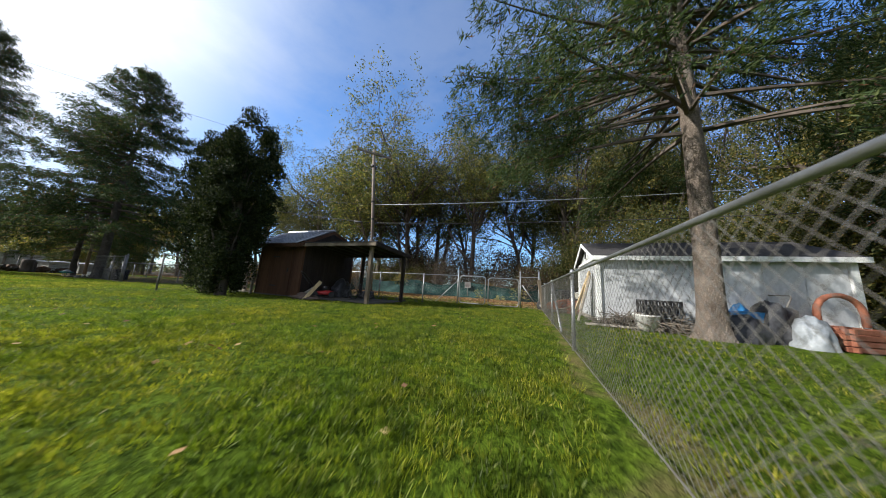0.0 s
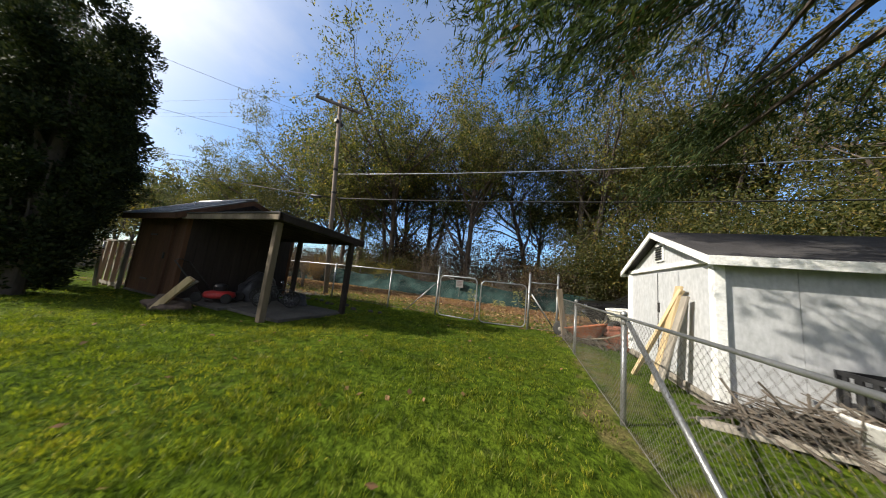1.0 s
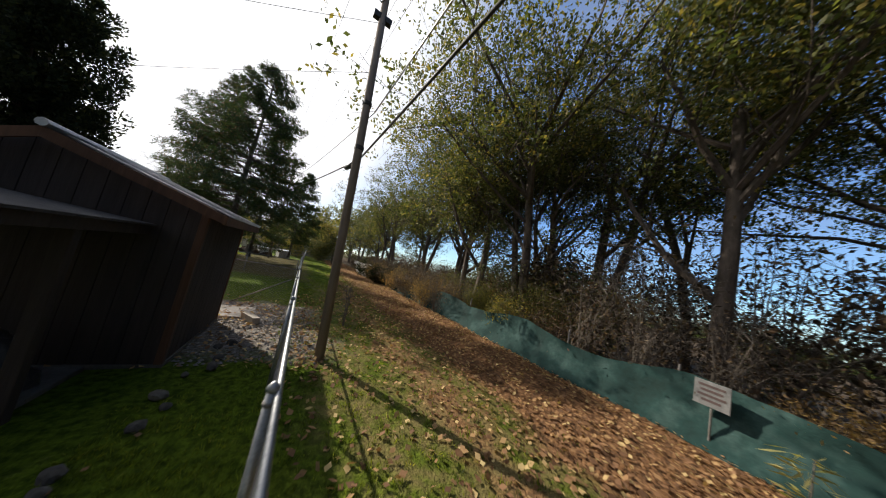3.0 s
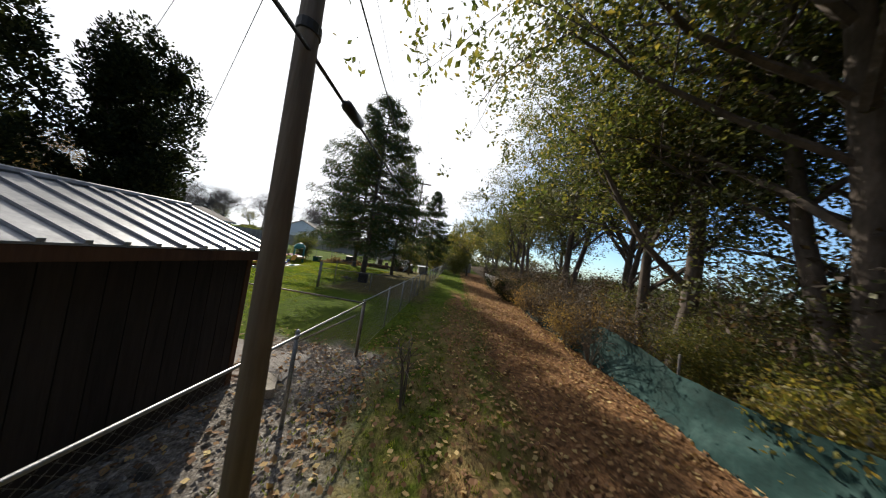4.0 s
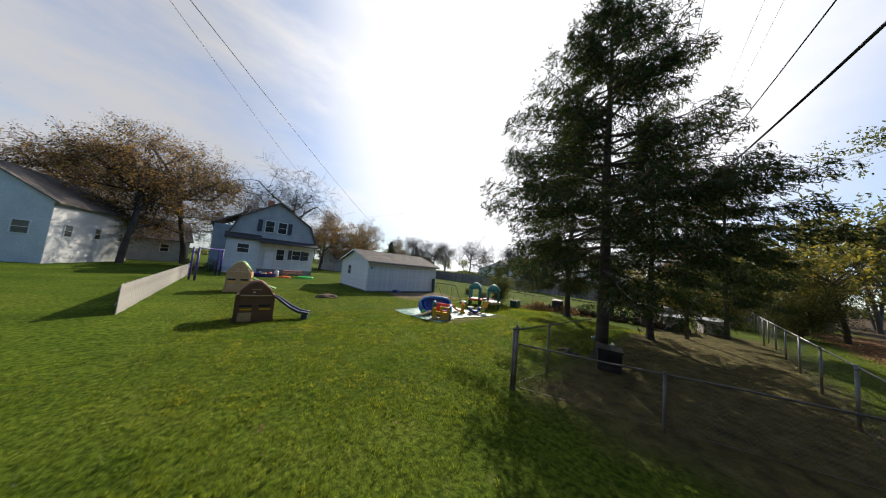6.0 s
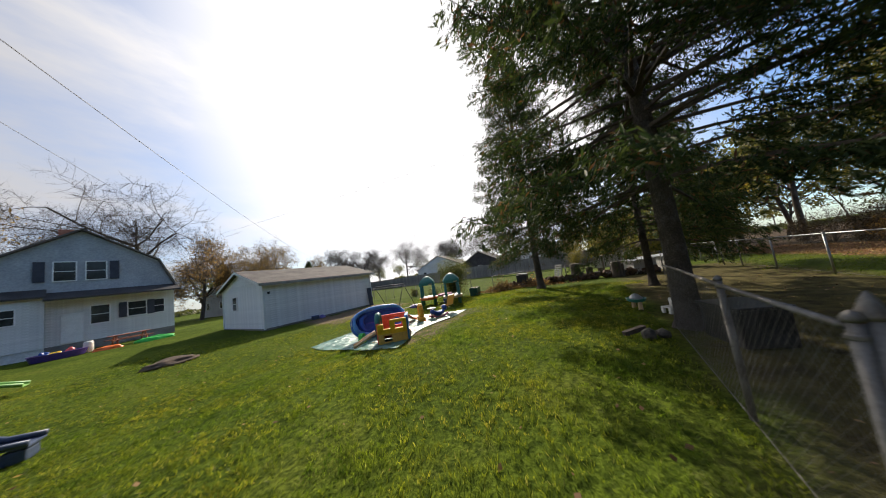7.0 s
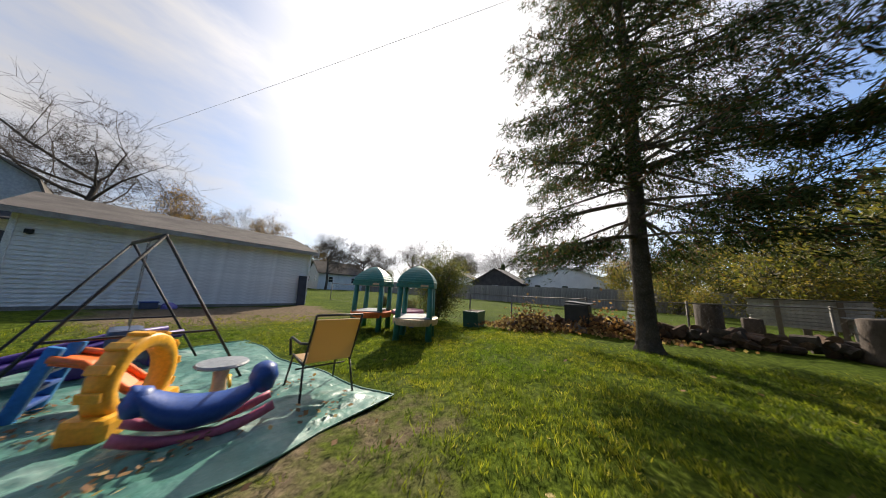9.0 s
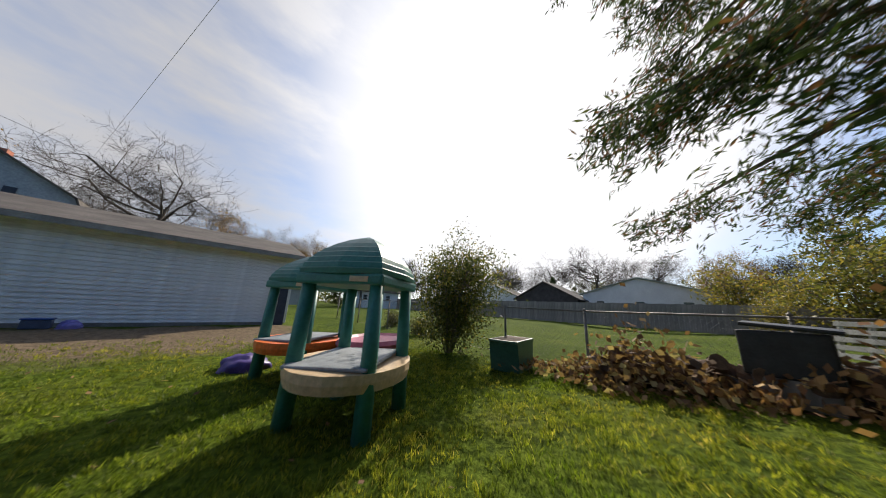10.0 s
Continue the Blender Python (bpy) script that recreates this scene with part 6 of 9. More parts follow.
far_club = clubhouse(-13.55, -12.0, -10, TOY_TAN, TOY_LIME, "tan plastic playhouse with a light green roof and slide", 1.15, 1.0, 1.95)
toy_slide(far_club, [(-0.5, 0.0, 0.9), (-0.85, 0.02, 0.75), (-1.5, 0.05, 0.35), (-2.0, 0.08, 0.2)], 0.4, TOY_LIME, TOY_LIME)


def purple_swing(x, y):
    t = thing("play_swing", (x, y, 0), 0, "purple steel swing frame on the lawn", "swing")
    for xx, yy in ((0, 0), (0.35, -0.6), (-1.2, -5.5), (-0.9, -6.0)):
        part("leg", Shape().tube([(xx, yy, -0.1), (xx, yy, 2.5)], 0.07, 10), TOY_PURPLE, t, soft=True)
    part("beam", Shape().tube([(0, 0, 2.45), (-1.2, -5.5, 2.45)], 0.045, 10), TOY_PURPLE, t, soft=True)


purple_swing(-11.1, -17.5)


def tarp():
    cx = [(-21.0, -4.9), (-20.95, -0.42), (-26.4, -1.1), (-26.3, -5.8)]
    nu, nv = 140, 140
    v, f = [], []
    for i in range(nu + 1):
        for j in range(nv + 1):
            a, b = i / nu, j / nv
            x = (1 - a) * ((1 - b) * cx[0][0] + b * cx[1][0]) + a * ((1 - b) * cx[3][0] + b * cx[2][0])
            y = (1 - a) * ((1 - b) * cx[0][1] + b * cx[1][1]) + a * ((1 - b) * cx[3][1] + b * cx[2][1])
            y -= 0.62 * b * b * b * math.sin(math.pi * min(1, a * 1.25)) ** 2
            edge = min(a, b, 1 - a, 1 - b)
            x += 0.12 * noise.noise(Vector((y * 0.9, 3.1, 0))) * (edge < 0.03)
            y += 0.16 * noise.noise(Vector((x * 0.9, 7.7, 0))) * (edge < 0.03)
            w = Vector((x * 1.3, y * 2.4, 0.5))
            z = gz(x, y) + 0.012 + min(1.0, 0.12 + edge * 14) * (0.05 * abs(noise.noise(w)) + 0.065 * abs(noise.noise(w * 2.3)) + 0.03 * abs(noise.noise(w * 5.3)))
            v.append((x, y, z))
    f = [(i * (nv + 1) + j, (i + 1) * (nv + 1) + j, (i + 1) * (nv + 1) + j + 1, i * (nv + 1) + j + 1) for i in range(nu) for j in range(nv)]
    t = thing("tarpaulin", (0, 0, 0), 0, "creased faded teal tarpaulin spread on the lawn", "tarpaulin")
    part("sheet", Shape().add(v, f), TARP, t, soft=True)
    k = nv + 1
    for edge in ([v[i * k] for i in range(nu + 1)], [v[i * k + nv] for i in range(nu + 1)], v[:k], v[nu * k:]):
        part("hem", Shape().tube([(x, y, z + 0.006) for x, y, z in edge], 0.01, 5, False), TARP, t, "rope-stiffened hem", True)


tarp()


def activity_cube():
    t = thing("activity_cube", (-21.82, -1.36, gz(-21.8, -1.3) + 0.03), 40, "yellow, blue and red plastic climbing cube with a short slide", "play cube")
    t.scale = (0.72, 0.88, 0.78)

    def panel(m, material, hole, label):
        w, h = 1.0, 0.8
        hw, hz0, hz1 = hole
        c = 0.035
        rim = [(-w / 2, c), (-w / 2 + c, 0), (w / 2 - c, 0), (w / 2, c), (w / 2, h - c), (w / 2 - c, h), (-w / 2 + c, h), (-w / 2, h - c)]
        gap = [(-hw, hz0 + c), (-hw + c, hz0), (hw - c, hz0), (hw, hz0 + c), (hw, hz1 - c), (hw - c, hz1), (-hw + c, hz1), (-hw, hz1 - c)]
        loops = [(rim, -0.03, 1.0), (rim, -0.05, 0.96), (gap, -0.05, 1.0), (gap, 0.05, 1.0), (rim, 0.05, 0.96), (rim, 0.03, 1.0)]
        v = [tuple(m @ Vector((x * k, y, h / 2 + (z - h / 2) * k))) for loop, y, k in loops for x, z in loop]
        f = [(r * 8 + i, r * 8 + (i + 1) % 8, (r + 1) % 6 * 8 + (i + 1) % 8, (r + 1) % 6 * 8 + i) for r in range(6) for i in range(8)]
        s = Shape().add(v, f)
        return part("panel", s, material, t, label)

    def arched(m, material, w, h, r, cx, z0, zc, label, tall=None):
        """A slab with an arched window: half width r, sill z0, spring line zc."""
        n, rim, gap = 40, [], []
        for k in range(n):
            c, s = math.cos(2 * math.pi * k / n), math.sin(2 * math.pi * k / n)
            d = min((w / 2 - cx if c > 0 else w / 2 + cx) / max(abs(c), 1e-6), (h - zc if s > 0 else zc) / max(abs(s), 1e-6))
            rim.append((cx + c * d, zc + s * d))
            e = r if s >= 0 else min(r / max(abs(c), 1e-6), (zc - z0) / abs(s))
            gap.append((cx + c * e, zc + s * e))
        loops = [(rim, -0.04, 1.0), (rim, -0.06, 0.97), (gap, -0.06, 1.04), (gap, -0.045, 1.0), (gap, 0.045, 1.0), (gap, 0.06, 1.04), (rim, 0.06, 0.97), (rim, 0.04, 1.0)]
        v = [tuple(m @ Vector((cx + (x - cx) * k, y, zc + (z - zc) * k))) for loop, y, k in loops for x, z in loop]
        q = len(loops)
        f = [(a * n + i, a * n + (i + 1) % n, (a + 1) % q * n + (i + 1) % n, (a + 1) % q * n + i) for a in range(q) for i in range(n)]
        return part("panel", Shape().add(v, f), material, t, label)

    def blocks(name, boxes, material, label):
        s = Shape()
        for ya, yb, za, zb in boxes:
            s.box((0.43, ya, za), (0.57, yb, zb), bevel=0.035)
        return part(name, s, material, t, label)

    upper = blocks("panel", ((-0.52, -0.06, 0.36, 0.56), (-0.52, -0.3, 0.4, 0.76), (-0.08, 0.1, 0.36, 0.88), (0.36, 0.5, 0.36, 0.88), (-0.08, 0.5, 0.76, 0.89), (-0.08, 0.5, 0.34, 0.5)), TOY_YELLOW, "yellow moulded castle panel with a window")
    part("ledge", Shape().box((0.4, 0.06, 0.44), (0.61, 0.38, 0.54), bevel=0.03), TOY_YELLOW, upper)
    blocks("lower_panel", ((-0.5, -0.3, 0.0, 0.38), (-0.32, -0.02, 0.0, 0.08), (-0.32, -0.02, 0.3, 0.4), (-0.04, 0.5, 0.0, 0.38)), TOY_AMBER, "amber lower panel with a square hole")
    blue = arched(pose(0, 0.5, 0), TOY_SKY, 1.0, 0.95, 0.22, -0.06, 0.36, 0.6, "blue moulded panel with an arched window")
    part("half_door", Shape().box((-0.34, 0.5, 0.06), (0.3, 0.6, 0.38), bevel=0.03).box((-0.26, 0.58, 0.12), (0.22, 0.615, 0.32), bevel=0.015).box((-0.16, 0.6, 0.19), (0.12, 0.625, 0.25), bevel=0.012), TOY_SAND, blue, "tan moulded half door")
    part("corner_block", Shape().box((-0.6, 0.36, 0.0), (-0.44, 0.58, 0.44), bevel=0.04), TOY_RED, t, "coral pink corner block")
    part("corner_block", Shape().box((-0.58, 0.4, 0.44), (-0.46, 0.55, 0.96), bevel=0.03), TOY_RED, t, "coral pink corner post")
    red = panel(pose(0, -0.5, 0), TOY_RED, (0.22, 0.4, 0.7), "coral red moulded panel")
    arch = [(0.36, -0.5, 0.2)] + [(0.05 + 0.31 * math.cos(radians(a)), -0.5, 0.78 + 0.31 * math.sin(radians(a))) for a in range(0, 181, 15)] + [(-0.26, -0.5, 0.2)]
    part("arch", Shape().tube(arch, 0.1, 10), TOY_GREEN, red, "green moulded arch", True)
    coral = arched(pose(-0.5, 0, 0, 0, 0, 90), TOY_RED, 1.0, 0.98, 0.17, 0.1, 0.5, 0.66, "coral red moulded panel with a round window")
    part("deck", Shape().box((-0.44, -0.44, 0.3), (0.44, 0.44, 0.36), bevel=0.02), TOY_RED, t)
    toy_slide(t, [(0.3, -0.6, 0.4), (0.35, -0.85, 0.3), (0.45, -1.2, 0.1), (0.48, -1.35, 0.05)], 0.34, TOY_SAND, TOY_SAND)


activity_cube()


def paddling_pool():
    cx, cy = -22.75, -3.1
    t = thing("paddling_pool", (cx, cy, gz(cx, cy) + 0.03), -19, "blue vinyl paddling pool propped on its edge", "paddling pool")
    m = pose(0, 0, 0.47, -66, 0, 0)

    def at(a, k, z):
        c, s = math.cos(radians(a)), math.sin(radians(a))
        return m @ Vector((1.0 * k * math.copysign(abs(c) ** 0.72, c), 0.48 * k * math.copysign(abs(s) ** 0.8, s), z))

    turn = range(0, 361, 5)
    rings = [(0.02, 0.0), (0.35, -0.03), (0.7, -0.02), (0.86, 0.0), (0.9, 0.12), (0.9, 0.3)]
    s, n = Shape(), len(turn) - 1
    v = [tuple(at(a, k, z + 0.02 * noise.noise(Vector((a * 0.06, k * 3, 1))) + 0.012 * noise.noise(Vector((a * 0.2, k * 9, 4))))) for k, z in rings for a in list(turn)[:-1]]
    s.add(v, [(i * n + j, i * n + (j + 1) % n, (i + 1) * n + (j + 1) % n, (i + 1) * n + j) for i in range(len(rings) - 1) for j in range(n)])
    part("pool_floor", s, POOL_BLUE, t, "dark blue creased vinyl floor and wall", True)
    rim = [0.066 + 0.01 * math.sin(radians(a * 3)) + 0.008 * math.sin(radians(a * 8 + 40)) for a in turn]
    part("air_ring", Shape().tube([at(a, 1.0, 0.3 + 0.012 * math.sin(radians(a * 5))) for a in turn], rim, 12, False), POOL_RIM, t, "inflated light blue rim", True)
    part("air_ring", Shape().tube([at(a, 1.0, 0.13) for a in turn], 0.1, 12, False), POOL_BLUE, t, "inflated dark blue ring", True)
    part("air_ring", Shape().tube([at(a, 0.96, -0.02) for a in turn], 0.085, 12, False), POOL_BLUE, t, "inflated dark blue ring", True)
    part("seam", Shape().tube([at(a, 1.09, 0.24) for a in range(180, 361, 5)], 0.012, 6, False), TRIM_WHITE, t, "white welded seam", True)
    ledge = [at(a, 0.74, 0.16 + 0.1 * math.sin(radians((a - 300) * 1.5))) for a in range(300, 421, 6)]
    part("inner_seat", Shape().tube(ledge, [0.05 + 0.04 * math.sin(math.pi * i / (len(ledge) - 1)) for i in range(len(ledge))], 10), POOL_BLUE, t, "moulded inner seat", True)


paddling_pool()
t = thing("toy_step", (-21.55, -2.62, gz(-21.5, -2.6) + 0.03), 25, "bright green plastic step propping the paddling pool", "toy step")
part("riser", Shape().extrude([(-0.16, 0.0), (0.16, 0.0), (0.11, 0.3), (0.05, 0.34), (-0.05, 0.34), (-0.11, 0.3)], 0.14, pose(0, -0.07, 0)), TOY_GRASS, t)


def slide_ladder():
    x, y = -24.05, -3.35
    t = thing("toy_slide", (x, y, gz(x, y) + 0.04), 160, "small toddler slide with a blue ladder and orange chute", "toy slide")
    t.scale = (0.75, 0.75, 0.75)
    for sy in (-0.2, 0.2):
        part("ladder_side", Shape().box((-0.06, sy - 0.04, 0), (0.08, sy + 0.04, 0.85), pose(0, 0, 0, 0, 14, 0), 0.03), TOY_SKY, t, "blue moulded ladder side")
    for k in range(3):
        part("rung", Shape().box((-0.05, -0.18, 0.14 + k * 0.2), (0.08, 0.18, 0.2 + k * 0.2), pose(0, 0, 0, 0, 14, 0), 0.02), TOY_BLUE, t)
    toy_slide(t, [(0.2, 0, 0.62), (0.45, 0, 0.56), (0.85, 0, 0.2), (1.15, 0, 0.08)], 0.5, TOY_ORANGE, TOY_ORANGE)


slide_ladder()


def canoe_toy():
    x, y = -24.0, -4.6
    t = thing("toy_slide", (x, y, gz(x, y) + 0.04), 15, "long dark purple plastic slide lying on the tarpaulin", "toy slide")
    toy_slide(t, [(-1.1, 0, 0.38), (-0.5, 0, 0.34), (0.3, 0, 0.16), (1.0, 0, 0.1)], 0.5, TOY_PURPLE, TOY_PURPLE)
    for xx in (-0.9, -0.2):
        part("support", Shape().box((xx - 0.1, -0.22, 0), (xx + 0.1, 0.22, 0.3 if xx < -0.5 else 0.24), bevel=0.03), TOY_PURPLE, t)


canoe_toy()


def ring_rocker():
    x, y = -24.6, -2.45
    t = thing("rocker", (x, y, gz(x, y) + 0.04), 48, "yellow plastic ring-shaped rocking toy", "rocker")
    t.scale = (0.72, 0.7, 0.8)
    n, v = 36, []
    for r, yy in ((0.45, -0.1), (0.42, -0.125), (0.33, -0.125), (0.3, -0.1), (0.3, 0.1), (0.33, 0.125), (0.42, 0.125), (0.45, 0.1)):
        v += [(r * math.cos(2 * math.pi * k / n) * 0.95, yy, 0.48 + r * math.sin(2 * math.pi * k / n)) for k in range(n)]
    part("ring", Shape().add(v, [(a * n + i, a * n + (i + 1) % n, (a + 1) % 8 * n + (i + 1) % n, (a + 1) % 8 * n + i) for a in range(8) for i in range(n)]), TOY_HONEY, t, "round moulded ring", True)
    part("seat", Shape().box((-0.26, -0.17, 0.1), (0.26, 0.17, 0.2), bevel=0.04), TOY_HONEY, t, soft=False)
    for sx in (-0.33, 0.33):
        part("step", Shape().box((sx - 0.13, -0.2, 0), (sx + 0.13, 0.2, 0.24), bevel=0.06), TOY_HONEY, t)
    for k in range(9):
        a = 2 * math.pi * (k - 0.25) / 12
        part("lobe", Shape().box((-0.045, -0.11, 0.43), (0.045, 0.11, 0.475), pose(0, 0, 0.48, 0, 90 - math.degrees(a), 0), 0.014), TOY_HONEY, t)


ring_rocker()


def whale_rocker():
    x, y = -24.95, -1.72
    t = thing("teeter", (x, y, gz(x, y) + 0.04), 167, "blue plastic boat-shaped teeter with a pink rocker base", "teeter")
    t.scale = (0.58, 0.75, 0.7)
    bm = bmesh.new()
    bmesh.ops.create_uvsphere(bm, u_segments=28, v_segments=16, radius=1)
    for v in bm.verts:
        px, py, pz = v.co
        lift = 0.42 * abs(px) ** 2.4
        fat = 0.9 - 0.25 * px
        v.co = (px * 0.72, py * 0.24 * fat, pz * 0.17 * fat + 0.26 + lift * 0.8)
    me = bpy.data.meshes.new("hull")
    bm.to_mesh(me)
    bm.free()
    me.materials.append(TOY_BLUE)
    me.polygons.foreach_set("use_smooth", [True] * len(me.polygons))
    part("hull", me, TOY_BLUE, t, "blue moulded boat-shaped body")
    part("head", Shape().lathe([(0.02, -0.2), (0.14, -0.14), (0.19, 0.0), (0.15, 0.12), (0.06, 0.17)], (0.6, 0, 0.52), 18), TOY_BLUE, t, soft=True)
    part("tail", Shape().lathe([(0.02, -0.14), (0.13, -0.1), (0.16, 0.0), (0.1, 0.12), (0.03, 0.14)], (-0.62, 0, 0.45), 16), TOY_BLUE, t, soft=True)
    arc = [(px, 0, 0.06 + 0.16 * (px / 0.75) ** 2) for px in np.linspace(-0.75, 0.75, 11)]
    for sy in (-0.17, 0.17):
        part("rocker", Shape().tube([(a, sy, c) for a, b, c in arc], 0.055, 8), TOY_PINK, t, "pink curved rocker", True)
    part("handle", Shape().tube([(0.2, -0.18, 0.52), (0.18, 0, 0.58), (0.2, 0.18, 0.52)], 0.022, 8), TOY_YELLOW, t, soft=True)


whale_rocker()
t = thing("toddler_table", (-25.12, -2.22, gz(-25.1, -2.2) + 0.04), 0, "small round table on an orange pillar", "table")
t.scale = (0.75, 0.75, 0.8)
part("top", Shape().lathe([(0.02, 0.5), (0.26, 0.5), (0.28, 0.52), (0.26, 0.54), (0.02, 0.545)], sides=24), GREY_BAG, t, "grey round top")
part("pillar", Shape().lathe([(0.12, 0), (0.1, 0.05), (0.075, 0.3), (0.09, 0.5)], sides=14), TOY_SAND, t, soft=True)


def patio_chair(x, y, turn):
    t = thing("patio_chair", (x, y, gz(x, y) + 0.03), turn, "patio chair with a tan sling on a dark steel frame", "chair")
    t.scale = (0.95, 0.95, 0.9)
    part("backrest", Shape().box((-0.25, -0.012, 0), (0.25, 0.008, 0.56), pose(0, 0.23, 0.42, -20), 0.004), SLING, t, "tan woven sling back")
    part("seat", Shape().box((-0.25, -0.26, 0.4), (0.25, 0.22, 0.418), pose(0, 0, 0.0, 2), 0.004), SLING, t, "tan woven sling seat")
    for sx in (-1, 1):
        part("back_frame", Shape().tube([(sx * 0.265, 0.2, 0.38), (sx * 0.265, 0.44, 1.0)], 0.013, 8), BLACK_STEEL, t, soft=True)
        part("seat_rail", Shape().tube([(sx * 0.265, -0.28, 0.41), (sx * 0.265, 0.22, 0.4)], 0.013, 8), BLACK_STEEL, t, soft=True)
        part("leg", Shape().tube([(sx * 0.265, -0.26, 0.41), (sx * 0.3, -0.36, 0)], 0.013, 8), BLACK_STEEL, t, soft=True)
        part("leg", Shape().tube([(sx * 0.265, 0.2, 0.4), (sx * 0.29, 0.34, 0)], 0.013, 8), BLACK_STEEL, t, soft=True)
        part("armrest", Shape().tube([(sx * 0.29, -0.3, 0.4), (sx * 0.31, -0.33, 0.6), (sx * 0.31, -0.26, 0.64), (sx * 0.3, 0.1, 0.63), (sx * 0.275, 0.31, 0.66)], 0.016, 8), BLACK_STEEL, t, soft=True)
    part("top_bar", Shape().tube([(-0.265, 0.44, 1.0), (0.265, 0.44, 1.0)], 0.013, 8), BLACK_STEEL, t, soft=True)
    part("cross_bar", Shape().tube([(-0.29, 0.0, 0.3), (0.29, 0.0, 0.3)], 0.01, 6), BLACK_STEEL, t)


patio_chair(-25.98, -1.95, -10)


def swing_set():
    t = thing("swing_set", (0, 0, 0), 0, "old black tube swing frame with one blue seat", "swing")
    tops = [(-24.62, -3.3, 1.52), (-24.42, -5.0, 1.52)]
    for x, y, z in tops:
        for sx in (-1.0, 0.95):
            part("leg", Shape().tube([(x + sx, y + 0.12, gz(x, y) - 0.05), (x, y, z)], 0.016, 8), BLACK_STEEL, t, soft=True)
        part("tie_bar", Shape().tube([(x - 0.62, y + 0.07, 0.4), (x + 0.6, y + 0.07, 0.4)], 0.014, 6), BLACK_STEEL, t)
    part("top_bar", Shape().tube(tops, 0.026, 8), BLACK_STEEL, t, soft=True)
    for yy in (-4.0, -4.42):
        part("chain", Shape().tube([(-24.54, yy, 1.5), (-24.56, yy, 0.32)], 0.006, 5), GALV_OLD, t)
    part("swing_seat", Shape().box((-24.7, -4.44, 0.14), (-24.4, -3.98, 0.36), bevel=0.05), TOY_NAVY, t, "dark blue bucket seat")


swing_set()


def canopy_table(x, y, turn, label, deck=TOY_SAND):
    t = thing("playset", (x, y, gz(x, y)), turn, label, "playset", "canopied playsets")
    w, d, top = 0.95, 0.95, 1.42
    for sx in (-1, 1):
        for sy in (-1, 1):
            part("post", Shape().tube([(sx * 0.42, sy * 0.42, 0), (sx * 0.4, sy * 0.4, top + 0.05)], [0.085, 0.07], 12), TOY_GREEN, t, "green hollow post", True)
    s, rows, k = Shape(), 8, 6
    loops = []
    for i in range(rows + 1):
        u = i / rows
        half = (w / 2 + 0.03) * (1 - u ** 1.8) ** 0.82 + 0.03
        z = top + 0.06 + 0.52 * u
        for lip in ((0.0,) if i in (0, rows) else (0.018, 0.0)):
            q = half + lip
            edge = [(-q + 2 * q * j / k, -q) for j in range(k)] + [(q, -q + 2 * q * j / k) for j in range(k)] + [(q - 2 * q * j / k, q) for j in range(k)] + [(-q, q - 2 * q * j / k) for j in range(k)]
            loops.append([(px * (1 - 0.1 * (abs(px * py) / (q * q))), py * (1 - 0.1 * (abs(px * py) / (q * q))), z - (0.012 if lip else 0)) for px, py in edge])
    m = len(loops[0])
    s.add([v for lp in loops for v in lp], [(i * m + j, i * m + (j + 1) % m, (i + 1) * m + (j + 1) % m, (i + 1) * m + j) for i in range(len(loops) - 1) for j in range(m)] + [tuple((len(loops) - 1) * m + j for j in range(m)), tuple(reversed(range(m)))])
    roof = part("roof", s, TOY_GREEN, t, "green moulded shingle dome roof")
    part("valance", Shape().box((-w / 2 - 0.03, -w / 2 - 0.03, top - 0.05), (w / 2 + 0.03, w / 2 + 0.03, top + 0.065), bevel=0.03), TOY_GREEN, roof)
    part("maker_plate", Shape().box((w / 2 + 0.032, 0.15, top - 0.02), (w / 2 + 0.04, 0.35, top + 0.035)), TOY_SAND, roof, "small tan plate")
    outline = [(0.74 * math.cos(radians(a)) * (1.0 if abs(math.cos(radians(a))) < 0.8 else 0.98), 0.62 * math.sin(radians(a))) for a in range(0, 360, 15)]
    s = Shape()
    for za, zb, k in ((0.42, 0.5, 0.97), (0.5, 0.58, 1.0)):
        v = [(px * k, py * k, za) for px, py in outline] + [(px, py, zb) for px, py in outline]
        m = len(outline)
        s.add(v, [tuple(range(m)), tuple(reversed(range(m, 2 * m)))] + [(i, (i + 1) % m, (i + 1) % m + m, i + m) for i in range(m)])
    part("table_deck", s, deck, t, "rounded tan deck")
    part("lid", Shape().box((-0.5, -0.42, 0.585), (0.5, 0.42, 0.62), pose(0.05, 0, 0, 2, 1, 6), 0.02), GREY_BAG, t, "grey flat lid")
    return t


canopy_table(-29.42, -3.6, 34, "green and tan plastic playset with a canopy roof")
canopy_table(-29.4, -5.5, 30, "green plastic playset with an orange deck", TOY_ORANGE)
t = thing("sand_table", (-30.3, -4.75, gz(-30.3, -4.7)), 25, "low pink plastic play table between the playsets", "play table")
part("top", Shape().lathe([(0.1, 0.5), (0.7, 0.52), (0.74, 0.58), (0.7, 0.64), (0.62, 0.6), (0.05, 0.58)], sides=22, squash=0.7), TOY_PINK, t, "pink rounded top")
for sx in (-0.4, 0.4):
    part("leg", Shape().lathe([(0.1, 0), (0.08, 0.5)], (sx, 0, 0), 12), TOY_BLUE, t)
lump("play_sack", -28.75, -6.3, 0.35, 0.3, 0.25, TOY_PURPLE, "purple plastic toy lying below a playset", "toy", seed=21)


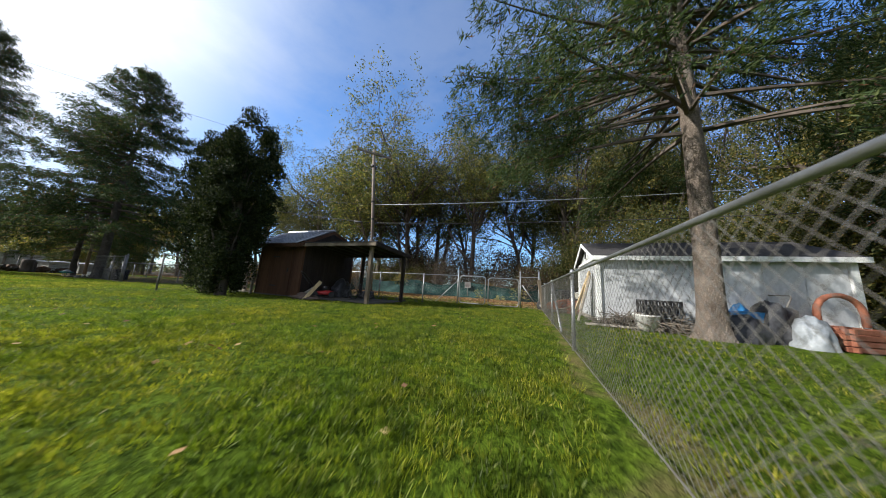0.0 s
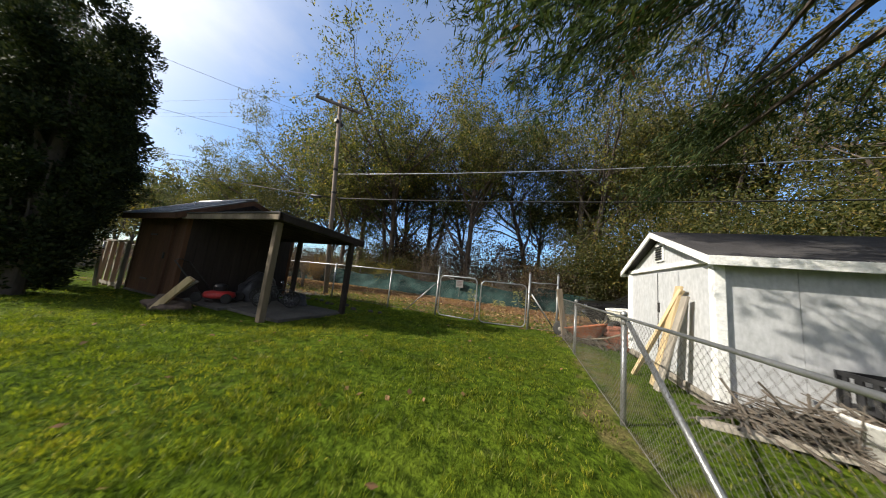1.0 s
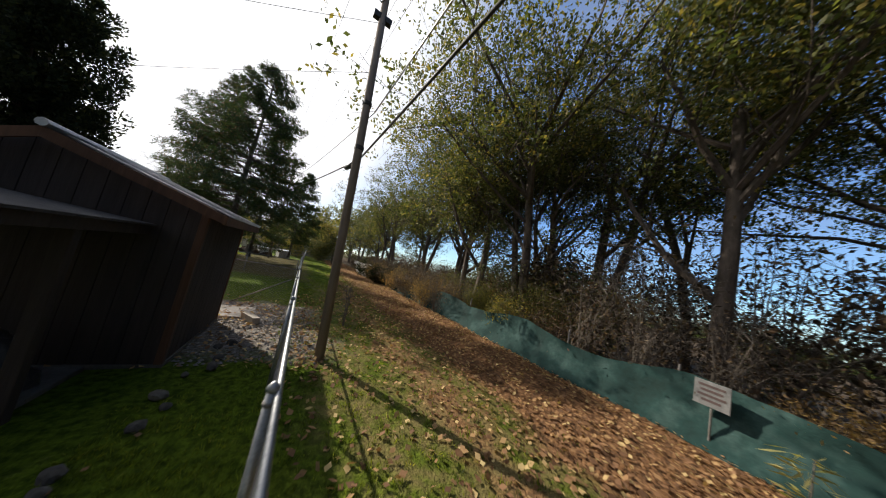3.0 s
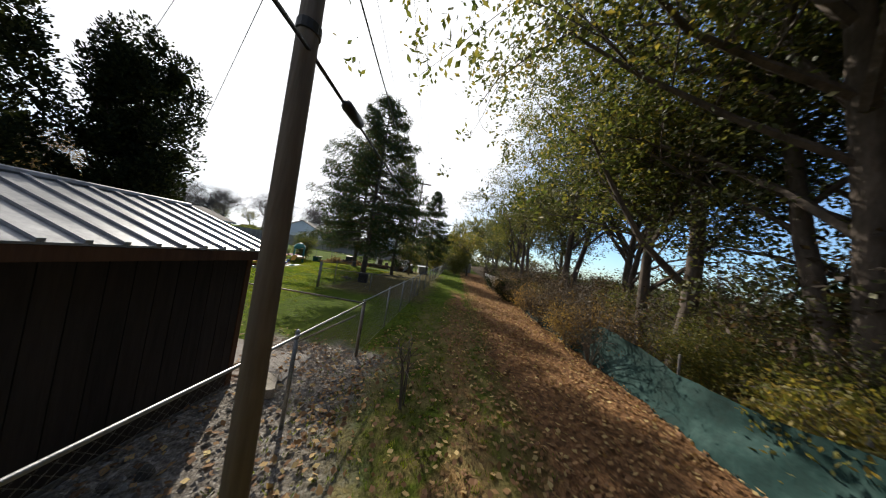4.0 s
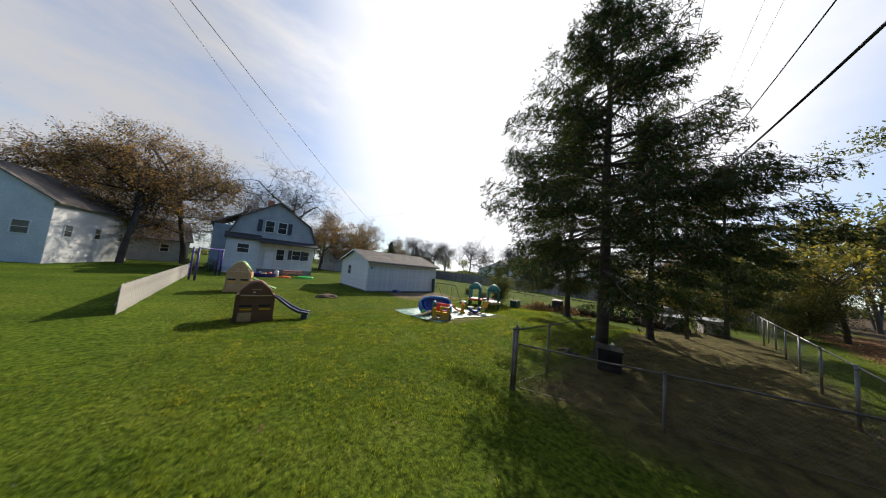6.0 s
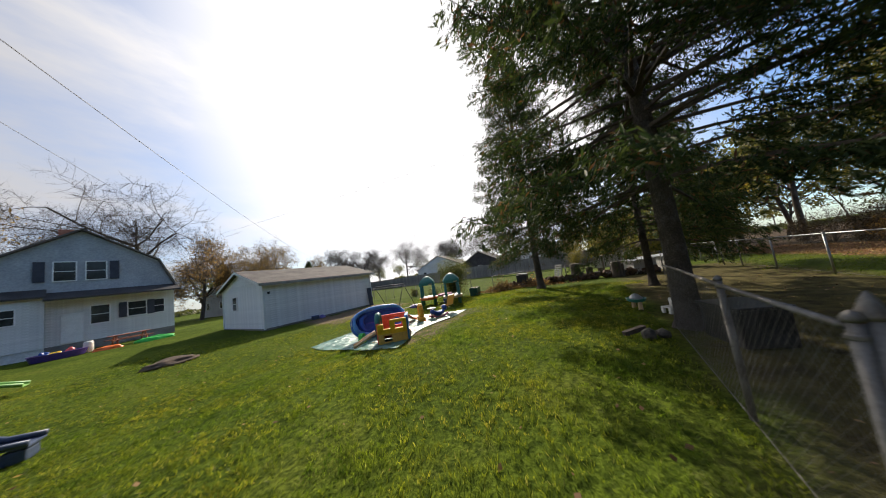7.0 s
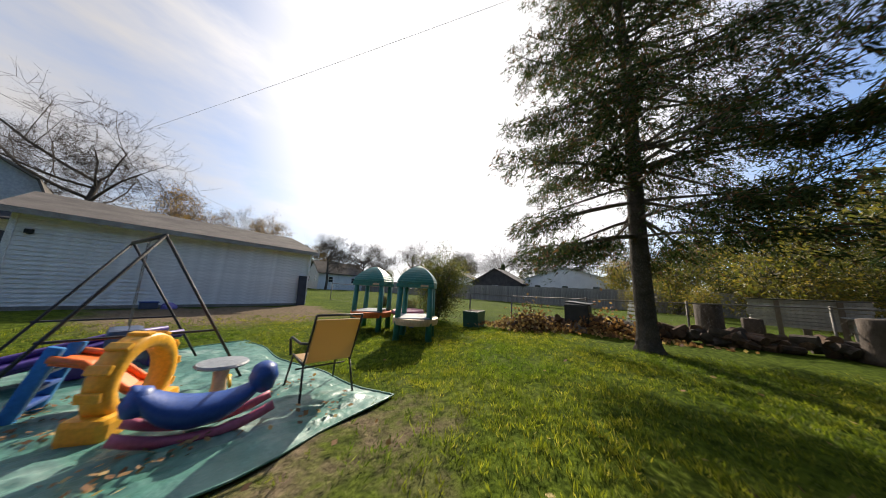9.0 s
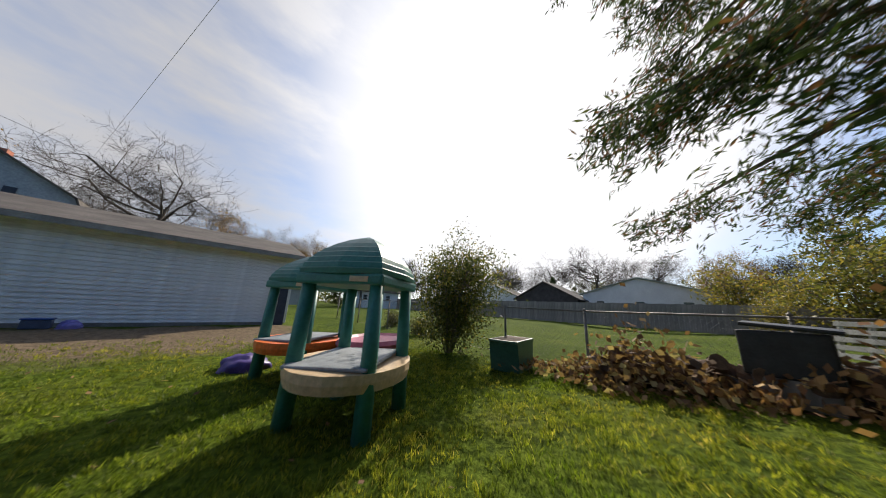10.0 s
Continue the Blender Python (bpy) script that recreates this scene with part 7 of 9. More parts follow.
def water_table(x, y):
    t = thing("water_table", (x, y, gz(x, y)), 20, "teal toddler water table with a grey lid below the spruces", "play table")
    t.scale = (0.52, 0.52, 0.64)
    part("basin", Shape().lathe([(0.3, 0.3), (0.5, 0.36), (0.55, 0.46), (0.5, 0.47), (0.44, 0.4), (0.02, 0.38)], sides=22, squash=0.75), TOY_GREEN, t, "teal basin")
    part("lid", Shape().lathe([(0.36, 0.45), (0.34, 0.5), (0.16, 0.62), (0.03, 0.66)], sides=16, squash=0.8), GREY_BAG, t, "grey heaped cover")
    for sx in (-0.3, 0.3):
        part("leg", Shape().lathe([(0.1, 0), (0.09, 0.34)], (sx, 0, 0), 10), TOY_SAND, t)


water_table(-24.65, 5.15)
t = thing("toddler_chair", (-24.05, 5.72, 0), 30, "small cream plastic toddler chair under the trees", "chair")
t.scale = (0.68, 0.68, 0.68)
part("seat", Shape().box((-0.2, -0.18, 0.2), (0.2, 0.18, 0.24), bevel=0.02), TOY_WHITE, t)
part("backrest", Shape().box((-0.2, 0.14, 0.24), (0.2, 0.2, 0.5), bevel=0.025), TOY_WHITE, t)
for sx in (-0.15, 0.15):
    for sy in (-0.13, 0.14):
        part("leg", Shape().box((sx - 0.05, sy - 0.045, 0), (sx + 0.05, sy + 0.045, 0.21), bevel=0.015), TOY_WHITE, t)
stone(-22.05, 5.0, 0.14, 31, "pale rock at the foot of a spruce", 0.8)
stone(-22.15, 5.22, 0.12, 33, "pale rock at the foot of a spruce", 0.8)
board("log", (-22.1, 4.62, 0.05), (-22.3, 4.98, 0.13), 0.1, 0.08, BARK_DARK, "broken brown log at the foot of a spruce", "log")
t = thing("storage_bin", (-22.0, 6.2, 0), 15, "dark square bin standing by a spruce trunk", "bin")
part("body", Shape().box((-0.4, -0.3, 0), (0.4, 0.3, 0.55), bevel=0.03), BLACK_PLASTIC, t)
part("lid", Shape().box((-0.43, -0.33, 0.555), (0.43, 0.33, 0.6), bevel=0.015), BLACK_PLASTIC, t)
lump("soil_mound", -18.3, -9.6, 0.75, 0.45, 0.2, SOIL, "low mound of dark soil on the lawn", "mound", seed=14)


# ---- back of the house: table and toys ----
def picnic_table(x, y, turn):
    t = thing("picnic_table", (x, y, gz(x, y)), turn, "brown wooden picnic table behind the house", "table")
    for k in range(5):
        part("top_plank", Shape().box((-0.95, -0.36 + k * 0.145, 0.7), (0.95, -0.225 + k * 0.145, 0.74), bevel=0.006), WELL_WOOD, t)
    for sy in (-0.7, 0.7):
        part("bench_plank", Shape().box((-0.95, sy - 0.12, 0.42), (0.95, sy + 0.12, 0.46), bevel=0.006), WELL_WOOD, t)
    for sx in (-0.65, 0.65):
        part("cross_beam", Shape().box((sx - 0.03, -0.78, 0.34), (sx + 0.03, 0.78, 0.42)), WELL_WOOD, t)
        for sy in (-1, 1):
            part("leg", Shape().tube([(sx, sy * 0.65, 0), (sx, sy * 0.2, 0.7)], 0.045, 6), WELL_WOOD, t)


picnic_table(-18.6, -24.6, 8)
t = thing("kiddie_pool", (-15.9, -23.6, 0), 0, "purple plastic paddling pool heaped with toys", "paddling pool")
part("tub", Shape().lathe([(0.9, 0), (1.0, 0.35), (1.04, 0.36), (1.0, 0.38), (0.85, 0.06), (0.05, 0.05)], sides=28, squash=0.7), TOY_PURPLE, t)
for k, (mt, dx, dy, h) in enumerate(((TOY_RED, -0.4, 0.1, 0.4), (TOY_YELLOW, 0.1, 0.2, 0.34), (TOY_BLUE, 0.5, -0.1, 0.42))):
    lump("toy", -15.9 + dx, -23.6 + dy, 0.25, 0.2, h, mt, "bright plastic toy lying in the paddling pool", "toy", z=0.1, seed=40 + k)
lump("toy", -19.6, -23.2, 0.9, 0.3, 0.3, TOY_GRASS, "green plastic slide lying on the grass", "toy", seed=50)
lump("toy", -17.6, -22.9, 0.6, 0.25, 0.22, TOY_ORANGE, "orange plastic toy lying on the grass", "toy", seed=51)
t = thing("drum", (-16.9, -23.7, 0), 0, "white and red plastic drum on the grass", "drum")
part("shell", Shape().lathe([(0.18, 0), (0.2, 0.1), (0.2, 0.6), (0.16, 0.7), (0.03, 0.72)], sides=16), TOY_WHITE, t, soft=True)


# ---- wood stacks at the end of the yard ----
def log_pile():
    rng = np.random.default_rng(11)
    proto = []
    for k in range(5):
        s = Shape()
        a = np.linspace(0, 2 * math.pi, 10, endpoint=False)
        rr = 0.105 + 0.015 * k / 4 + 0.014 * np.sin(a * 2 + k) + rng.normal(size=10) * 0.006
        if k == 3:
            rr = np.where(np.sin(a) < -0.2, rr * 0.55, rr)
        v = [(-0.19, r * math.cos(q), r * math.sin(q)) for q, r in zip(a, rr)] + [(0.19, r * math.cos(q) * 0.94, r * math.sin(q)) for q, r in zip(a, rr)]
        s.add(v, [tuple(reversed(range(10))), tuple(range(10, 20))] + [(i, (i + 1) % 10, (i + 1) % 10 + 10, i + 10) for i in range(10)])
        proto.append(s.mesh("log", BARK_DARK if k % 2 else LOG_END))
    t = thing("log_pile", (0, 0, 0), 0, "untidy pile of split brown logs along the fence", "log pile")
    for k in range(290):
        u = rng.random()
        x, y = -33.45 - 1.1 * u + rng.normal() * 0.13, -2.3 + 9.6 * u
        level = rng.random() ** 1.4
        part("log", proto[k % 5], None, t, m=Matrix.Identity(4) @ pose(x, y, gz(x, y) + 0.08 + level * (0.34 if u < 0.35 else 0.28), rng.uniform(0, 360), rng.normal() * 16, rng.uniform(0, 180)))


LOG_END = surface("split_log", (0.045, 0.03, 0.022), (0.17, 0.105, 0.065), scale=5, fine=30, rough=0.95, bump=0.5, piece=0.3)
log_pile()


def leaf_heap(x, y, rx, ry, h, n, seed, label, material=None):
    rng = np.random.default_rng(seed)
    t = thing("leaf_heap", (x, y, gz(x, y)), 0, label, "leaf heap", kind="stuff")
    u = rng.normal(size=(n, 3)) * (rx, ry, 0)
    u[:, 2] = np.abs(rng.normal(size=n)) * h * np.exp(-(u[:, 0] / rx) ** 2 - (u[:, 1] / ry) ** 2) + 0.05
    part("leaves", cards(u, rng.normal(size=(n, 3)), rng.uniform(0.08, 0.16, n), rng.uniform(0.06, 0.11, n), "leaves", material or LITTER), None, t)


leaf_heap(-33.2, -1.6, 0.35, 0.9, 0.55, 1500, 4, "heap of dry brown leaves on the logs")
leaf_heap(-33.3, 0.6, 0.3, 0.9, 0.45, 900, 5, "heap of dry brown leaves on the logs")
t = thing("planter_tub", (-33.05, -3.75, gz(-33, -3.7)), 10, "dark green plastic planter tub by the fence", "planter")
part("tub", Shape().extrude([(-0.42, 0), (0.42, 0), (0.5, 0.55), (0.54, 0.56), (0.54, 0.6), (-0.54, 0.6), (-0.54, 0.56), (-0.5, 0.55)], 0.6, pose(0, -0.3, 0)), toy("dark_green_plastic", (0.03, 0.09, 0.06)), t)
part("soil", Shape().box((-0.46, -0.26, 0.56), (0.46, 0.26, 0.605)), SOIL, t)
t = thing("storage_chest", (-33.55, -0.15, gz(-33.5, 0)), 80, "black box standing open among the logs", "chest")
part("body", Shape().box((-0.36, -0.2, 0.3), (0.36, 0.2, 0.86), bevel=0.03), BLACK_PLASTIC, t)
part("lid", Shape().box((-0.38, -0.22, 0.9), (0.38, 0.22, 0.95), pose(0, 0.0, 0, 3, 4, 0), 0.02), BLACK_PLASTIC, t)
part("stand", Shape().box((-0.3, -0.2, 0), (0.3, 0.2, 0.3)), BARK_GREY, t)


def pallet(x, y, turn, tilt, label):
    t = thing("pallet", (x, y, gz(x, y)), turn, label, "pallet", "pallets")
    m = pose(0, 0, 0.02, tilt, 0, 0)
    for k in range(6):
        part("slat", Shape().box((-0.55, -0.012, 0.02 + k * 0.18), (0.55, 0.012, 0.13 + k * 0.18), m, 0.004), FENCE_PALE, t)
    for xx in (-0.5, 0, 0.5):
        part("stringer", Shape().box((xx - 0.02, 0.014, 0), (xx + 0.02, 0.1, 1.05), m), FENCE_PALE, t)


pallet(-38.5, 1.5, 35, -12, "pale wooden pallet leaning by the fence")


def tree_stump(x, y, r, h, seed, label):
    t = thing("tree_stump", (x, y, gz(x, y) - 0.03), seed * 50, label, "stump", "cut stumps")
    n, v = 18, []
    rng = np.random.default_rng(seed)
    wob = 1 + 0.05 * np.sin(np.arange(n) * 1.1 + seed) + rng.normal(size=n) * 0.02
    for z, k in ((0.0, 1.22), (0.12 * h, 1.05), (0.5 * h, 0.98), (h - 0.02, 1.0), (h, 0.95)):
        v += [(r * k * w * math.cos(2 * math.pi * i / n), r * k * w * math.sin(2 * math.pi * i / n), z) for i, w in enumerate(wob)]
    part("bark", Shape().add(v, [(a * n + i, a * n + (i + 1) % n, (a + 1) * n + (i + 1) % n, (a + 1) * n + i) for a in range(4) for i in range(n)]), BARK_DARK, t, soft=True)
    part("cut_face", Shape().add(v[-n:], [tuple(range(n))]), WOOD_WORN, t, "weathered sawn top")


tree_stump(-35.0, 3.12, 0.3, 1.1, 3, "broad brown tree stump beyond the fence")
tree_stump(-34.05, 5.6, 0.18, 0.8, 4, "short grey tree stump beside the log wall")
tree_stump(-35.1, 3.95, 0.2, 0.75, 5, "short brown tree stump beyond the fence")


def lumber_stack(x, y, turn):
    t = thing("lumber_stack", (x, y, gz(x, y)), turn, "whitewashed stack of boards on dark skids", "lumber")
    rng = np.random.default_rng(6)
    for xx in (-0.8, 0.0, 0.8):
        part("skid", Shape().box((xx - 0.06, -0.5, 0), (xx + 0.06, 0.5, 0.5), bevel=0.01), WOOD_WORN, t, "dark timber skid")
    for k in range(8):
        z = 0.505 + k * 0.1
        for j in range(4):
            off = rng.normal() * 0.03
            part("board", Shape().box((-1.0 + off, -0.5 + j * 0.25, z), (1.0 + off, -0.262 + j * 0.25, z + 0.085)), FENCE_PALE, t)
    for xx in (-0.55, 0.45):
        part("upright", Shape().box((xx - 0.05, 0.51, 0), (xx + 0.05, 0.56, 1.28), bevel=0.006), WOOD_WORN, t, "dark upright stake")
    part("cover", Shape().box((-1.05, -0.55, 1.306), (1.05, 0.55, 1.33), bevel=0.006), CONCRETE, t, "grey weathered cover sheet")


lumber_stack(-36.6, 5.4, 252)


def plank_bin(x, y, turn, w, d, h, label):
    t = thing("plank_bin", (x, y, gz(x, y)), turn, label, "bin", "compost bins")
    for k in range(int(h / 0.16)):
        for yy in (-d / 2, d / 2):
            part("plank", Shape().box((-w / 2, yy - 0.015, 0.02 + k * 0.16), (w / 2, yy + 0.015, 0.165 + k * 0.16), bevel=0.004), FENCE_PALE, t)
        for xx in (-w / 2, w / 2):
            part("plank", Shape().box((xx - 0.015, -d / 2, 0.02 + k * 0.16), (xx + 0.015, d / 2, 0.165 + k * 0.16), bevel=0.004), FENCE_PALE, t)
    part("cover", Shape().box((-w / 2 - 0.1, -d / 2 - 0.1, h), (w / 2 + 0.1, d / 2 + 0.1, h + 0.03), pose(0, 0, 0.02, 3, 2, 0)), GREY_BAG, t)


plank_bin(-35.2, 6.6, 15, 1.6, 1.1, 0.85, "bleached plank bin with a flat cover")
plank_bin(-36.8, 8.3, 15, 1.6, 1.1, 0.85, "bleached plank bin with a flat cover")
t = thing("stump", (-34.0, 5.4, 0), 0, "upright brown tree stump by the fence", "stump")
part("stump", Shape().lathe([(0.36, 0), (0.3, 0.1), (0.27, 0.6), (0.28, 0.9), (0.2, 0.93), (0.02, 0.92)], sides=14), BARK_DARK, t, soft=True)

# ---- sign and cloth along the far side of the lane ----
def screen_cloth():
    t = thing("screen_fence", (0, 0, 0), 0, "sagging torn green cloth screen along the woods", "fence")
    rng = np.random.default_rng(3)
    xs = np.arange(-24, 8.01, 0.18)
    nv = 7
    v, f = [], []
    for i, x in enumerate(xs):
        top = (1.0 + 0.14 * math.sin(x * 1.3) + 0.12 * noise.noise(Vector((x * 0.8, 0, 0)))) * (1 if x > -14 else max(0.35, 1 + (x + 14) * 0.08))
        y = 17.2 + 0.25 * noise.noise(Vector((x * 0.35, 5, 0)))
        for k in range(nv):
            u = k / (nv - 1)
            v.append((x + 0.05 * noise.noise(Vector((x * 3, u * 2, 1))), y - 0.35 * (1 - u) ** 2 + 0.14 * noise.noise(Vector((x * 2.2, u * 2.5, 3))), top * u))
    for i in range(len(xs) - 1):
        for k in range(nv - 1):
            f.append((i * nv + k, (i + 1) * nv + k, (i + 1) * nv + k + 1, i * nv + k + 1))
    part("cloth", Shape().add(v, f), FABRIC, t, "creased green cloth", True)
    for x in np.arange(-23.5, 8, 2.4):
        part("post", Shape().tube([(x, 17.45, -0.2), (x, 17.42, 1.25)], 0.025, 6), GALV_OLD, t)


screen_cloth()
t = thing("notice_sign", (-3.75, 17.0, 0), -12, "small faded notice board on a post by the lane", "sign")
part("post", Shape().tube([(0, 0.03, -0.2), (0, 0.03, 1.15)], 0.018, 6), GALV_OLD, t)
face = part("board", Shape().box((-0.24, -0.01, 0.72), (0.24, 0.008, 1.16), bevel=0.004), SIGN_FACE, t)
for k, w in enumerate((0.36, 0.3, 0.38, 0.26)):
    part("text_bar", Shape().box((-w / 2, -0.016, 1.06 - k * 0.085), (w / 2, -0.0125, 1.1 - k * 0.085)), SIGN_INK, face)


def lattice(x, y, turn, label):
    t = thing("lattice_panel", (x, y, 0), turn, label, "lattice", "lattice panels")
    m = pose(0, 0, 0, 18, 0, 0)
    for sgn in (-1, 1):
        for k in range(14):
            a = -1.6 + k * 0.24
            p, q = (a, 0.0), (a + sgn * 1.1, 1.5)
            d = 0.014 * sgn
            part("slat", Shape().add([m @ Vector(c) for c in ((p[0] - 0.02, d, p[1]), (p[0] + 0.02, d, p[1]), (q[0] + 0.02, d, q[1]), (q[0] - 0.02, d, q[1]), (p[0] - 0.02, d + 0.01, p[1]), (p[0] + 0.02, d + 0.01, p[1]), (q[0] + 0.02, d + 0.01, q[1]), (q[0] - 0.02, d + 0.01, q[1]))], [(0, 1, 2, 3), (7, 6, 5, 4), (0, 4, 5, 1), (1, 5, 6, 2), (2, 6, 7, 3), (3, 7, 4, 0)]), TRIM_WHITE, t)


lattice(-32.5, 16.6, 0, "white lattice panel leaning at the wood's edge")
lattice(-29.6, 16.8, 8, "white lattice panel leaning at the wood's edge")


# ---- trees ----
def spruce_meshes(h, r, start, seed, trunk_r, bark, dead=0.0, spray=0.3, density=62, thin=0.13, bare=0.3, fans=9, boughs=()):
    """Trunk, limbs and needle sprays of one spruce."""
    rng = np.random.default_rng(seed)
    rise = [-0.2, 0.0, 0.12, 0.3, 0.6] + list(np.linspace(1.0, h, 40))
    girth = [1.75, 1.5, 1.25, 1.1, 1.03] + list(np.interp(np.linspace(1.0, h, 40), [1.0, h * 0.35, h * 0.7, h], [1.0, 0.8, 0.42, 0.06]))
    trunk = Shape().tube([(0.03 * math.sin(z * 0.7), 0.03 * math.cos(z * 0.5) - 0.03, z) for z in rise], [trunk_r * g for g in girth], 18)
    wob = [1 + 0.05 * math.sin(5 * math.atan2(y, x) + z * 0.6) * (1 + 2.0 * math.exp(-max(z, 0) * 3)) + 0.02 * rng.normal() for x, y, z in trunk.v]
    trunk.v = [(x * k, y * k, z) for (x, y, z), k in zip(trunk.v, wob)]
    limbs, c, w, ln = Shape(), [], [], []

    def limb(z, a, length, u):
        out = np.array([math.cos(a), math.sin(a), 0.0])
        rise = 0.32 * u - 0.05
        n = 6
        pts = []
        for i in range(n + 1):
            s = i / n
            pts.append(np.array([0, 0, z]) + out * length * s + np.array([0, 0, length * (rise * s - 0.3 * (1 - u) * s * s + 0.16 * s ** 4)]) + rng.normal(size=3) * 0.03 * s)
        limbs.tube([tuple(p) for p in pts], list(np.linspace(0.02 + 0.008 * length, 0.005, n + 1)), 4, False)
        m = max(int(density * length / 2.4 + 10) // 2, 6)
        s = rng.uniform(0.15 if u > 0.3 else bare, 1.0, m) ** 0.8
        base = np.array([[np.interp(q, np.linspace(0, 1, n + 1), [p[j] for p in pts]) for j in range(3)] for q in s])
        side = np.cross(out, [0, 0, 1.0])
        sp = rng.normal(size=(m, 1)) * (0.16 + 0.2 * length / 3) * (1.1 - s[:, None] * 0.6)
        base = base + side * sp + rng.normal(size=(m, 3)) * 0.05
        base[:, 2] -= np.abs(rng.normal(size=m)) * 0.2
        way = out * 0.7 + side * np.sign(sp) * 0.55 + np.array([0, 0, -0.75]) + rng.normal(size=(m, 3)) * 0.35
        line = way / np.linalg.norm(way, axis=1, keepdims=True)
        for fan in range(fans):
            c.append(base + line * rng.uniform(-0.14, 0.14, (m, 1)) + rng.normal(size=(m, 3)) * 0.032)
            w.append(way + rng.normal(size=(m, 3)) * 0.55)
            ln.append(rng.uniform(0.5, 1.2, m) * spray)

    z = start
    while z < h * 0.985:
        u = (z - start) / (h - start)
        reach = r * (1 - u) ** 0.75 * (0.78 if u < 0.12 else 1.0)
        for k in range(int(rng.integers(4, 7))):
            limb(z, rng.uniform(0, 2 * math.pi), reach * rng.uniform(0.7, 1.12) + 0.15, u)
        z += (0.26 + 0.02 * h * (1 - u) * 0.5) * rng.uniform(0.8, 1.2)
    for z, a, length in boughs:
        limb(z, radians(a), length, 0.1)
    c, w, ln = np.concatenate(c), np.concatenate(w), np.concatenate(ln)
    brown = rng.random(len(c)) < dead
    crown = cards(c[~brown], w[~brown], ln[~brown], ln[~brown] * thin, "crown", NEEDLE)
    crown2 = cards(c[brown], w[brown], ln[brown], ln[brown] * thin, "dead_crown", NEEDLE_BROWN) if brown.any() else None
    return trunk.mesh("trunk", bark, True), limbs.mesh("limbs", BARK_DARK), crown, crown2


def spruce(x, y, meshes, turn, scale, label):
    t = thing("spruce_tree", (x, y, gz(x, y)), turn, label, "tree", "spruces")
    t.scale = (scale, scale, scale)
    part("trunk", meshes[0], None, t)
    part("limb", meshes[1], None, t)
    part("crown", meshes[2], None, t, "dark needle sprays")
    if meshes[3]:
        part("crown", meshes[3], None, t, "browned dead needle sprays")


big = spruce_meshes(14.0, 4.8, 4.2, 21, 0.195, BARK_PALE, 0.04, 0.15, 175, 0.15, 0.45, boughs=((5.9, 187, 5.3), (5.5, 206, 5.1), (5.0, 168, 4.1), (6.3, 216, 4.9), (4.8, 226, 4.5), (5.6, 178, 4.8), (4.6, 240, 4.1), (6.0, 197, 4.6)))
mid_a = spruce_meshes(16.0, 3.9, 2.5, 22, 0.18, BARK_SPRUCE, 0.16, 0.12, 215, 0.19, 0.34, 11)
mid_c = spruce_meshes(13.8, 5.2, 3.0, 25, 0.19, BARK_SPRUCE, 0.07, 0.16, 180, 0.18)
mid_b = spruce_meshes(13.5, 3.9, 3.3, 23, 0.15, BARK_SPRUCE, 0.05, 0.27, 75, 0.15)
mid_d = spruce_meshes(13.5, 4.2, 2.1, 26, 0.15, BARK_SPRUCE, 0.05, 0.2, 120, 0.13)
far_s = spruce_meshes(13.0, 3.4, 1.2, 24, 0.26, BARK_GREY, 0.0, 0.6, 14)
spruce(3.88, 6.06, big, 0, 1.0, "tall spruce with a pale scaly trunk and drooping limbs")
spruce(-31.35, 1.45, mid_a, 255, 1.0, "tall thin-crowned spruce with partly browned needles")
spruce(-22.87, 5.76, mid_c, 130, 1.0, "broad dark spruce with a grey trunk")
spruce(-29.1, 6.25, mid_d, 250, 0.9, "broad dark spruce with a grey trunk")
spruce(-35.7, 8.9, mid_b, 20, 0.8, "broad dark spruce with a grey trunk")
spruce(12.5, 9.5, mid_b, 200, 1.05, "tall spruce with drooping limbs beyond the white shed")
spruce(-49, -57, far_s, 40, 0.75, "distant dark spruce between houses")
spruce(-76, -20, far_s, 40, 0.6, "distant dark spruce between houses")
spruce(-33, -60, far_s, 90, 0.8, "distant dark spruce between houses")


